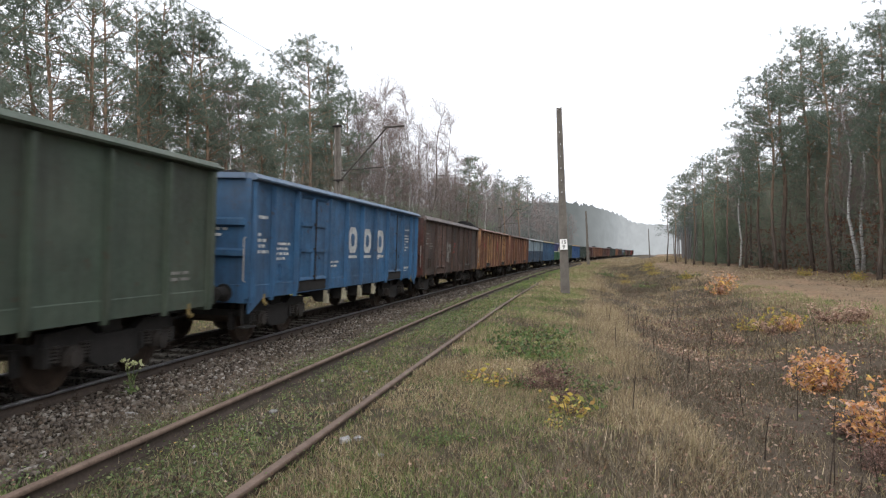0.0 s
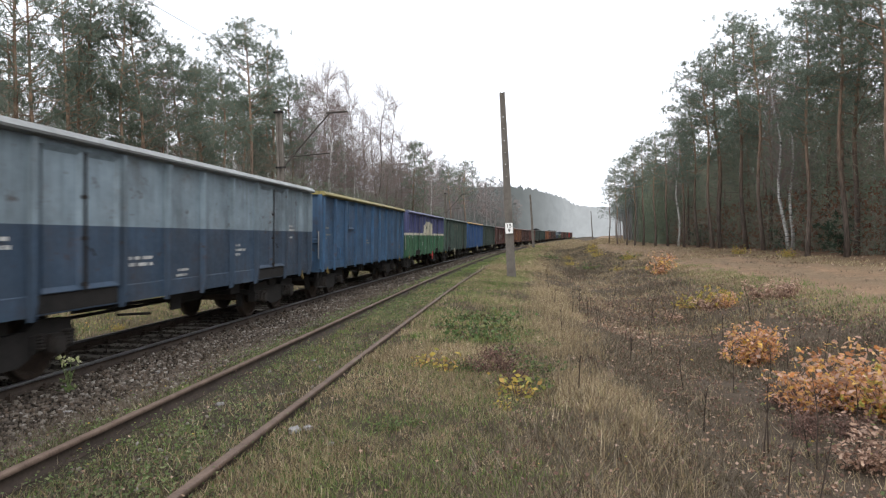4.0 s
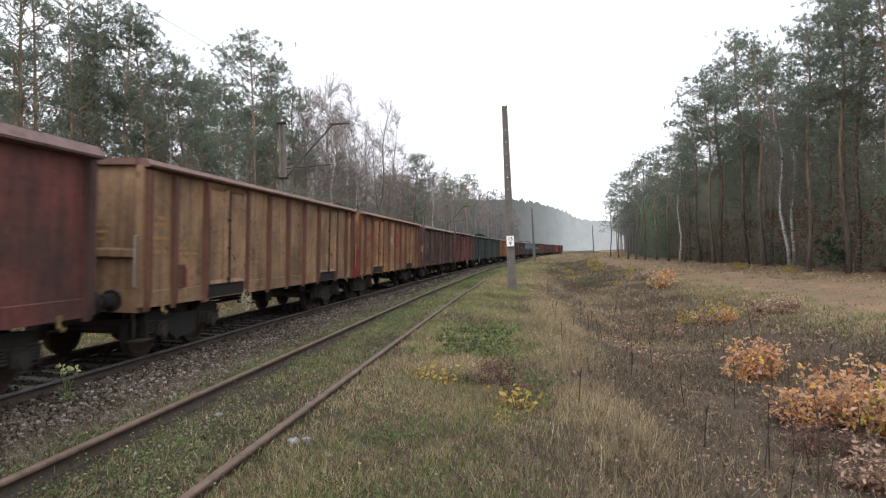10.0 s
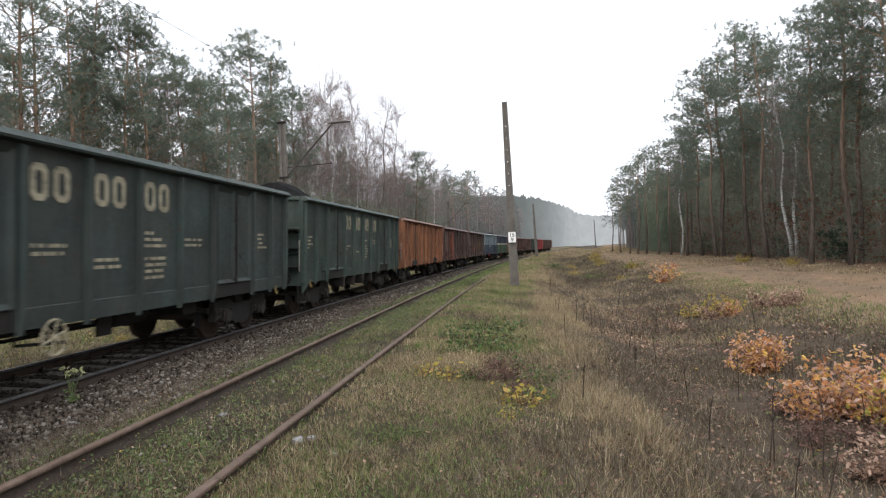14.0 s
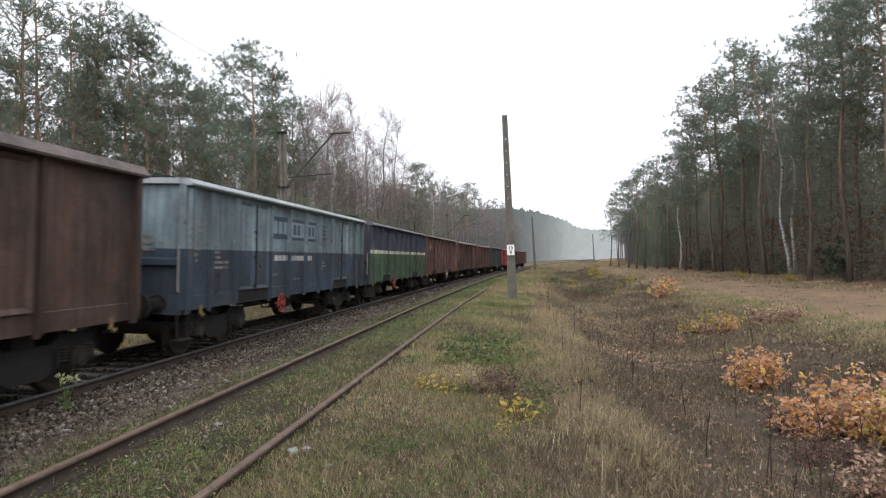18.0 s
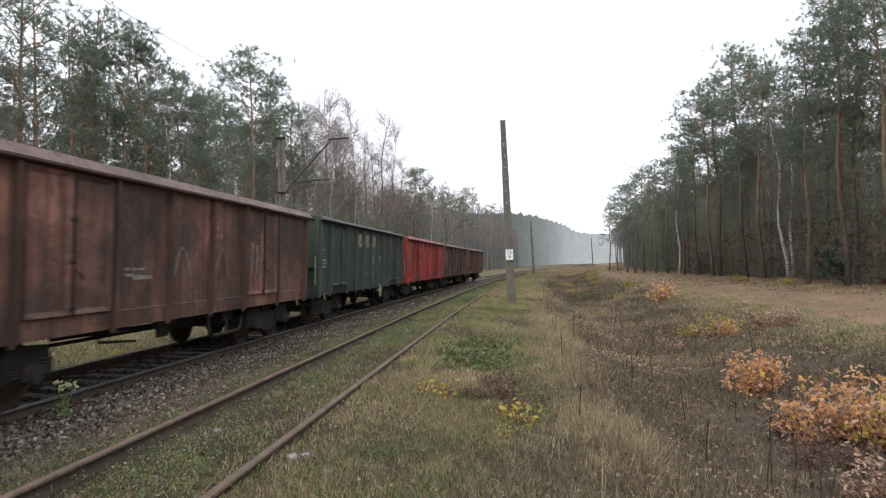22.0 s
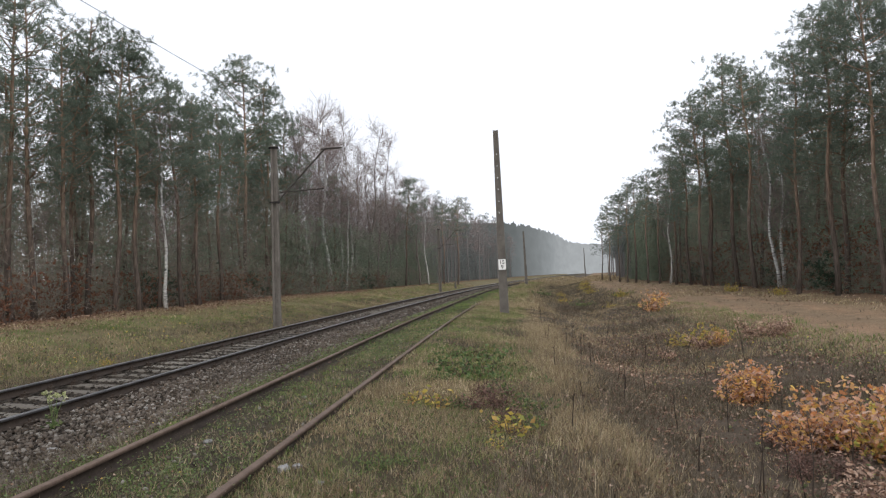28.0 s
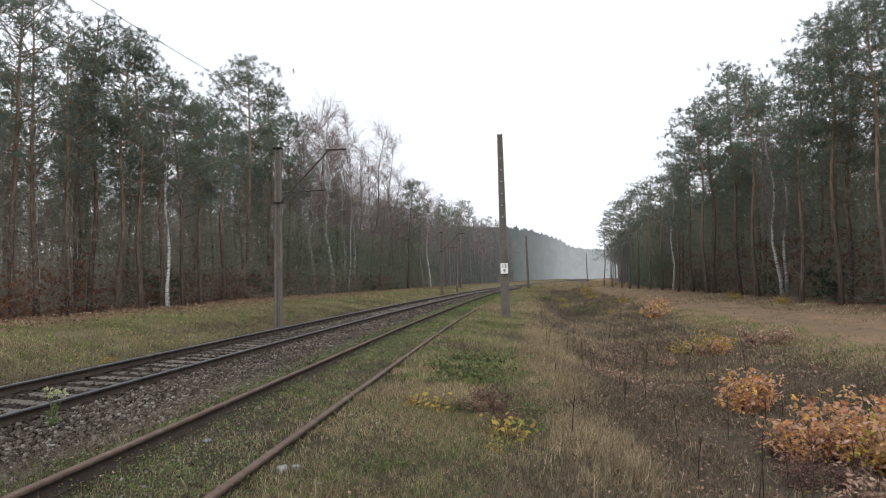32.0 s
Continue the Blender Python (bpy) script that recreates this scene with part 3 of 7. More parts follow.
def wheelset(bm):
    for sx in (-1, 1):
        x = sx * 0.70
        prof = [(-0.02, 0.10), (-0.02, 0.36), (-0.055, 0.40), (-0.055, 0.475), (-0.03, 0.49), (-0.02, 0.462), (0.075, 0.455), (0.075, 0.40), (0.02, 0.36), (0.035, 0.14), (0.07, 0.12), (0.07, 0.10)]
        lathe(bm, [(x + sx * a, r) for a, r in prof], "x", 24)
    tube(bm, [(-0.78, 0, 0), (0.78, 0, 0)], 0.085, 10)
    tube(bm, [(-1.02, 0, 0), (1.02, 0, 0)], 0.06, 8)
    bmesh.ops.recalc_face_normals(bm, faces=bm.faces)


def bogie_side(bm, sx):
    """A cast side frame: a bellied beam over two axles, with cut-outs and horn guides."""
    poly = [(-1.32, 0.62), (-1.28, 0.80), (-0.62, 0.84), (-0.40, 0.70), (0.40, 0.70), (0.62, 0.84), (1.28, 0.80), (1.32, 0.62), (1.14, 0.55), (0.64, 0.55), (0.50, 0.36), (0.30, 0.27), (-0.30, 0.27), (-0.50, 0.36), (-0.64, 0.55), (-1.14, 0.55)]
    a, b = sorted((sx * 0.94, sx * 1.06))
    prism(bm, poly, a, b, "x")
    for y in (-0.9, 0.9):
        box(bm, min(sx * 0.93, sx * 1.09), max(sx * 0.93, sx * 1.09), y - 0.42, y - 0.33, 0.40, 0.64)
        box(bm, min(sx * 0.93, sx * 1.09), max(sx * 0.93, sx * 1.09), y + 0.33, y + 0.42, 0.40, 0.64)


def axle_box(bm, sx, y):
    a, b = sorted((sx * 0.96, sx * 1.15))
    prism(bm, [(y - 0.17, 0.40), (y + 0.17, 0.40), (y + 0.17, 0.56), (y + 0.09, 0.63), (y - 0.09, 0.63), (y - 0.17, 0.56)], a, b, "x")
    lathe(bm, [(sx * 1.15, 0.125), (sx * 1.185, 0.12), (sx * 1.195, 0.09)], "x", 12, (0, y, 0.47))


def coil(bm, sx, y):
    prof = []
    for k in range(11):
        prof.append((0.44 + 0.021 * k, 0.085 if k % 2 else 0.062))
    lathe(bm, prof, "z", 10, (sx * 1.05, y, 0))


def bolster(bm):
    box(bm, -1.0, 1.0, -0.2, 0.2, 0.48, 0.86)
    box(bm, -0.18, 0.18, -0.9, 0.9, 0.56, 0.72)
    lathe(bm, [(0.86, 0.3), (0.96, 0.3)], "z", 14)
    for y in (-1.36, 1.36):
        box(bm, -0.95, 0.95, y - 0.05, y + 0.05, 0.56, 0.68)
    for y in (-1.42, -0.38, 0.38, 1.42):
        for sx in (-1, 1):
            box(bm, sx * 0.76 - 0.05, sx * 0.76 + 0.05, y - 0.05, y + 0.05, 0.30, 0.62)


def hand_wheel(bm):
    R = 0.225
    pts = [(0, R * math.cos(a), R * math.sin(a)) for a in np.linspace(0, 2 * math.pi, 19)]
    tube(bm, pts, 0.019, 6, False)
    for k in range(3):
        a = math.pi * k / 3 + 0.3
        tube(bm, [(0, -R * math.cos(a), -R * math.sin(a)), (0, R * math.cos(a), R * math.sin(a))], 0.014, 5)
    lathe(bm, [(-0.16, 0.03), (0.05, 0.045)], "x", 8)


def buffer(bm):
    lathe(bm, [(0, 0.17), (0.03, 0.17), (0.03, 0.12), (0.30, 0.105), (0.30, 0.075), (0.54, 0.075), (0.54, 0.20), (0.57, 0.225), (0.60, 0.21), (0.62, 0.12)], "y", 16)


def coupling(bm):
    tube(bm, [(0, 0, 0), (0, 0.22, 0), (0, 0.34, 0.03), (0, 0.40, 0.10), (0, 0.34, 0.16)], [0.055, 0.05, 0.045, 0.04, 0.02], 7)
    tube(bm, [(-0.07, 0.2, 0), (-0.07, 0.32, -0.25), (0, 0.36, -0.40), (0.07, 0.32, -0.25), (0.07, 0.2, 0)], 0.02, 5)
    tube(bm, [(-0.4, 0, -0.02), (-0.42, 0.25, -0.12), (-0.36, 0.42, -0.38), (-0.2, 0.5, -0.42)], 0.028, 6)


def coal_heap(bm, seed, high):
    rnd = random.Random(seed)
    nx, ny = 9, 44
    bumps_at = [(-4.7, high, 1.7)] + [(rnd.uniform(-4.6, 5.6), rnd.uniform(0.3, 0.8) * high, rnd.uniform(0.9, 2.0)) for _ in range(4)]
    grid = []
    for j in range(ny + 1):
        y = -HALF + 0.1 + (2 * HALF - 0.2) * j / ny
        row = []
        for i in range(nx + 1):
            x = -SIDE + 0.04 + (2 * SIDE - 0.08) * i / nx
            edge = (1 - abs(x / SIDE) ** 2) * min(1, (HALF - abs(y)) / 1.2)
            z = TOP - 0.44 + edge * (0.12 + max(h * math.exp(-((y - c) / w) ** 2) for c, h, w in bumps_at)) + rnd.uniform(-0.03, 0.05)
            row.append(bm.verts.new((x, y, z)))
        grid.append(row)
    for a, b in zip(grid, grid[1:]):
        for i in range(nx):
            bm.faces.new((a[i], a[i + 1], b[i + 1], b[i]))


def bars(bm, face, u0, z0, rows, long, high=0.045, gap=0.05, seed=0, at=None):
    """Lines of small lettering as plain bars, on the side (face +1 or -1) or the leading end (face 0)."""
    rnd = random.Random(seed)
    for k in range(rows):
        z, u = z0 - k * (high + gap), u0 + rnd.choice((0, 0, 0, 0.06))
        if rnd.random() < 0.12:
            continue
        end = u0 + long * rnd.choice((0.45, 0.7, 0.9, 1, 1))
        while u < end - 0.04:
            w = rnd.uniform(0.05, 0.26)
            w = min(w, end - u)
            if face == 0:
                y = -HALF - 0.012 if at is None else at
                box(bm, u, u + w, y, y + 0.008, z - high, z)
            else:
                x = face * (SIDE + 0.010 if at is None else at)
                box(bm, min(x, x - face * 0.008), max(x, x - face * 0.008), u, u + w, z - high, z)
            u += w + rnd.uniform(0.03, 0.09)


def patch(bm, face, y0, y1, z0, z1, proud=0.012):
    x = face * (SIDE + proud)
    box(bm, min(x, x - face * 0.008), max(x, x - face * 0.008), y0, y1, z0, z1)


def wagon_thing(i, kind, bands, label, rust, grime, rim=None, end=None, load=0.0, heap_seed=0, wheel_mat=None, wheel_y=None, faded=0.14, field=(), ribs=None):
    root = new("open_wagon")
    tagged(root, label, "goods wagon", "wagons of the train")
    body = paint("wagon_paint", bands, rust, grime, i + 1, faded, field)
    dusty = [(0, tuple(0.62 * c + 0.075 for c in bands[-1][1]))]      # coal dust and wear have paled the rim
    rim_mat = paint("wagon_rim_paint", rim or (dusty if kind in "AD" else bands), rust * 0.5, grime * 0.5, i + 40)
    end_mat = paint("wagon_end_paint", end, rust * 0.8, grime, i + 80) if end else body
    # D ribs without a colour of their own take the body's at 0.55.
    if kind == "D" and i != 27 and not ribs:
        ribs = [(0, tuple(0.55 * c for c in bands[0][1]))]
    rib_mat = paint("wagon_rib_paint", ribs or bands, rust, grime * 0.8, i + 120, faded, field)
    bays = lay(kind)
    for s, sn in ((1, "r"), (-1, "l")):
        put("side_wall", kept(("side_wall", sn), lambda bm: box(bm, min(s * SIDE, s * (SIDE - 0.05)), max(s * SIDE, s * (SIDE - 0.05)), -HALF, HALF, LOW, TOP - 0.1)), body, root)
        put("sill", kept(("sill", sn), lambda bm: prism(bm, [(s * 1.12, 0.93), (s * 1.27, 0.93), (s * 1.27, 0.96), (s * 1.16, 0.97), (s * 1.16, 1.15), (s * 1.27, 1.16), (s * 1.27, 1.19), (s * 1.12, 1.19)], -HALF, HALF, "y")), GEAR, root, "dark channel sill")
        deep = 0.17 if kind == "D" else 0.12
        put("top_rim", kept(("top_rim", sn, deep), lambda bm: prism(bm, [(s * (SIDE - 0.07), TOP - 0.1), (s * (SIDE + 0.005), TOP - 0.1), (s * (SIDE + 0.005), TOP - deep - 0.02), (s * (SIDE + 0.15), TOP - deep), (s * (SIDE + 0.165), TOP - deep + 0.03), (s * (SIDE + 0.06), TOP), (s * (SIDE - 0.05), TOP), (s * (SIDE - 0.07), TOP - 0.03)], -HALF - 0.06, HALF + 0.06, "y")), rim_mat, root)
        put("side_plate", kept(("side_plate", sn), lambda bm: prism(bm, [(s * (SIDE + 0.003), LOW - 0.005), (s * (SIDE + 0.014), LOW - 0.005), (s * (SIDE + 0.014), LOW + 0.245), (s * (SIDE + 0.003), LOW + 0.26)], -HALF + 0.02, HALF - 0.02, "y")), body, root)
        edges = sorted({round(b[1], 3) for b in bays} | {round(HALF, 3)})
        for y in edges:
            wide = 0.034 if -HALF + 0.05 < y < HALF - 0.05 else 0.05
            yy = max(-HALF + 0.085, min(HALF - 0.085, y))
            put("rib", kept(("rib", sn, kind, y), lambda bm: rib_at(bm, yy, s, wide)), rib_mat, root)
        for k, y0, y1 in bays:
            if k == "d":
                m = (y0 + y1) / 2
                for a, b in ((y0 + 0.13, m - 0.03), (m + 0.03, y1 - 0.13)):
                    leaf = put("door", kept(("door", sn, kind, a), lambda bm: leaf_at(bm, a, b, s)), body, root)
                    if i == 1:
                        for z in (1.85, 2.42):
                            put("door_bar", kept(("door_bar", sn, a, z), lambda bm: bar_at(bm, a, b, s, z)), body, leaf)
                if kind != "D":
                    # Dark plate added to paint the shade of the recess below the doors.
                    put("threshold", kept(("threshold", sn, kind, y0), lambda bm: box(bm, *sorted((s * (SIDE + 0.004), s * (SIDE + 0.03))), y0 + 0.11, y1 - 0.11, LOW + 0.02, LOW + 0.25)), GEAR, root, "dark plate painting the shaded recess under a door")
                put("door_bolt", kept(("door_bolt", sn, kind, m), lambda bm: lock_at(bm, m, s)), GEAR, root, "dark door bolt bar")
        if kind == "C":
            put("hatch", kept(("hatch", sn), lambda bm: leaf_at(bm, -3.6, -2.85, s, LOW + 1.24)), body, root)
        for y in (-HALF + 0.62, HALF - 0.62):
            def hook(bm):
                x = s * (SIDE - 0.01)
                tube(bm, [(x, y, 0.95), (x + s * 0.02, y, 0.84), (x + s * 0.02, y + 0.07, 0.79), (x + s * 0.02, y + 0.12, 0.83)], [0.026, 0.03, 0.026, 0.014], 6)
                box(bm, x - 0.025, x + 0.025, y - 0.045, y + 0.045, 0.91, 1.0)
            put("tow_hook", kept(("tow_hook", sn, y), hook), HOOK, root, "chipped yellow tow hook")
        box_y = -HALF + 1.62 if kind in "BC" else -HALF + 0.95
        def label_frame(bm):
            a, b = sorted((s * (SIDE + 0.004), s * (SIDE + 0.05)))
            for q in ((box_y, box_y + 0.03, 1.23, 1.59), (box_y + 0.31, box_y + 0.34, 1.23, 1.59), (box_y, box_y + 0.34, 1.20, 1.23), (box_y, box_y + 0.34, 1.56, 1.59)):
                box(bm, a, b, *q)
            box(bm, *sorted((s * (SIDE + 0.004), s * (SIDE + 0.016))), box_y + 0.03, box_y + 0.31, 1.23, 1.56)
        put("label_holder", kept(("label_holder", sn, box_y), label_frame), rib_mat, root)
    for e, en in ((-1, "f"), (1, "b")):
        y = e * HALF
        put("end_wall", kept(("end_wall", en), lambda bm: box(bm, -SIDE + 0.05, SIDE - 0.05, min(y, y - e * 0.05), max(y, y - e * 0.05), 0.98, TOP - 0.1)), end_mat, root)
        put("end_rim", kept(("end_rim", en), lambda bm: box(bm, -SIDE + 0.07, SIDE - 0.07, min(y - e * 0.05, y + e * 0.1), max(y - e * 0.05, y + e * 0.1), TOP - 0.1, TOP)), rim_mat, root)
        for z in (1.78, 2.35):
            if z > 2 and kind != "B" and i != 1:
                continue
            put("end_beam", kept(("end_beam", en, z), lambda bm: prism(bm, [(y, z - 0.09), (y + e * 0.09, z - 0.05), (y + e * 0.09, z + 0.05), (y, z + 0.09)], -SIDE + 0.06, SIDE - 0.06, "x")), end_mat, root)
        for x in (-SIDE + 0.02, SIDE - 0.02):
            put("corner_post", kept(("corner_post", en, x), lambda bm: box(bm, x - 0.06, x + 0.06, min(y, y + e * 0.07), max(y, y + e * 0.07), 0.95, TOP - 0.1)), end_mat, root)
        put("headstock", kept(("headstock", en), lambda bm: box(bm, -1.3, 1.3, min(y - e * 0.1, y + e * 0.045), max(y - e * 0.1, y + e * 0.045), 0.86, 1.2)), end_mat, root)
        for x in (-0.875, 0.875):
            put("buffer", kept("buffer", buffer), GEAR, root, "", pose(x, y + e * 0.04, 1.04, 0, 0, 0 if e > 0 else 180))
        put("coupling", kept("coupling", coupling), GEAR, root, "", pose(0, y + e * 0.04, 1.0, 0, 0, 0 if e > 0 else 180))
        side = 1 if e < 0 else -1
        put("grab_rail", kept(("grab_rail", en), lambda bm: tube(bm, [(side * 1.3, y + e * 0.05, 1.25), (side * 1.3, y + e * 0.14, 1.28), (side * 1.3, y + e * 0.14, 2.05), (side * 1.3, y + e * 0.05, 2.08)], 0.012, 6)), TUBE, root, "dirty white grab rail")
        put("cross_rail", kept(("cross_rail", en), lambda bm: tube(bm, [(-0.5, y + e * 0.05, 2.62), (-0.48, y + e * 0.12, 2.62), (0.3, y + e * 0.12, 2.62), (0.32, y + e * 0.05, 2.62)], 0.014, 6)), TUBE, root, "dirty white grab rail")
        put("step", kept(("step", en), lambda bm: (
            tube(bm, [(side * 1.22, y + e * 0.02, 0.95), (side * 1.26, y + e * 0.05, 0.42)], 0.018, 5),
            tube(bm, [(side * 1.22, y - e * 0.36, 0.95), (side * 1.26, y - e * 0.33, 0.42)], 0.018, 5),
            box(bm, side * 1.26 - 0.1, side * 1.26 + 0.1, min(y + e * 0.07, y - e * 0.35), max(y + e * 0.07, y - e * 0.35), 0.40, 0.425))), GEAR, root)
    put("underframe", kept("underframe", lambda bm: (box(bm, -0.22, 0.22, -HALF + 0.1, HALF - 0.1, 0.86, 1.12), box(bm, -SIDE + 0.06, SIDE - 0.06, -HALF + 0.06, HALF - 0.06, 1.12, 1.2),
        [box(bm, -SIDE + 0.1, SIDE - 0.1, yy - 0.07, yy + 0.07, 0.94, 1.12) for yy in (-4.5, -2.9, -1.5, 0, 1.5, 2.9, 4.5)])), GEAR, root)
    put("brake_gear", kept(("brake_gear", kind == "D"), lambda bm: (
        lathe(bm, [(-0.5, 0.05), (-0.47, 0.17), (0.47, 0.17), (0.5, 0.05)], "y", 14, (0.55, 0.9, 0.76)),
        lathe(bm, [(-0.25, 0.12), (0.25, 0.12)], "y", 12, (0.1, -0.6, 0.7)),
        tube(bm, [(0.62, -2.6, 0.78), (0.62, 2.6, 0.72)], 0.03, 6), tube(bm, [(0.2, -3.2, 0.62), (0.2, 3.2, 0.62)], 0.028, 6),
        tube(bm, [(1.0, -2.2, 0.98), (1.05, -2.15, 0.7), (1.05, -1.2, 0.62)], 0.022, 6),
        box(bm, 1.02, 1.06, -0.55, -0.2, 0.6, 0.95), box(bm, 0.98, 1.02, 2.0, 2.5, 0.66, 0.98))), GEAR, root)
    if kind == "D":
        for s, sn in ((1, "r"), (-1, "l")):
            put("step_frame", kept(("step_frame", sn), lambda bm: (tube(bm, [(s * 1.22, 0.9, 1.0), (s * 1.24, 1.0, 0.55), (s * 1.24, 1.12, 0.46), (s * 1.24, 2.3, 0.46), (s * 1.24, 2.45, 0.58), (s * 1.22, 2.62, 1.0)], 0.035, 6),
                tube(bm, [(s * 1.22, 1.75, 1.0), (s * 1.24, 1.75, 0.46)], 0.028, 6))), GEAR_LIGHT, root)
    if wheel_y is not None:
        put("hand_wheel", kept("hand_wheel", hand_wheel), wheel_mat or MARK_CREAM, root, "spoked brake wheel", pose(SIDE + 0.05, wheel_y, 0.78))
    if load:
        put("coal", kept(("coal", heap_seed), lambda bm: coal_heap(bm, heap_seed, load)), COAL, root, "heaped black coal load")
    else:
        put("coal", kept(("coal", "low"), lambda bm: coal_heap(bm, 77, 0.15)), COAL, root, "black coal load")
    for y in (-4.5, 4.5):
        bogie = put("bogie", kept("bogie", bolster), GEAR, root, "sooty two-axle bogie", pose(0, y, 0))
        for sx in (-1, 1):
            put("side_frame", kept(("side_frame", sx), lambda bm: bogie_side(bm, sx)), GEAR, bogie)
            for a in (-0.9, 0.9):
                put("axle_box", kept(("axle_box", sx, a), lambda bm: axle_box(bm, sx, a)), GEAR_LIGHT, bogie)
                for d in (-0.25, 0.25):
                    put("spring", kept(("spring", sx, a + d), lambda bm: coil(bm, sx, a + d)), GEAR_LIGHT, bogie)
        for a in (-0.9, 0.9):
            ws = put("wheelset", kept("wheelset", wheelset), WHEEL, bogie, "", pose(0, a, 0.46))
            WHEELSETS.setdefault((0.0, a, 0.46), []).append(ws)
    return root, body, bays


def marks(root, mat, make, name="marking", label=""):
    bm = bmesh.new()
    make(bm)
    ob = part(name, bm, mat, root, label)
    return tagged(ob, kind="stuff") if name in ("lettering", "scrawl", "painted_name") else ob


WAGONS, WHEELSETS = [], {}
OLIVE, BLUE, DKBROWN, OCHRE = (0.052, 0.072, 0.052), (0.034, 0.112, 0.225), (0.112, 0.072, 0.062), (0.36, 0.195, 0.092)
RUSTO, GREEN, MAROON = (0.265, 0.128, 0.070), (0.058, 0.092, 0.080), (0.165, 0.050, 0.042)
PALEB, NAVY, DKGREEN, REDS = (0.234, 0.302, 0.347), (0.045, 0.075, 0.118), (0.038, 0.056, 0.052), (0.34, 0.043, 0.039)
CREAM_FIELD = [(1.33 + 0.34 * math.exp(-(z - 2.13) / 0.05) - 0.40 * (1 - math.sqrt(1 - min(1.0, max(0.0, (z - 2.56) / 0.24)) ** 2)), z) for z in (2.15, 2.17, 2.19, 2.22, 2.26, 2.32, 2.40, 2.60, 2.65, 2.69, 2.72, 2.745, 2.765, 2.78, 2.79, 2.797)]
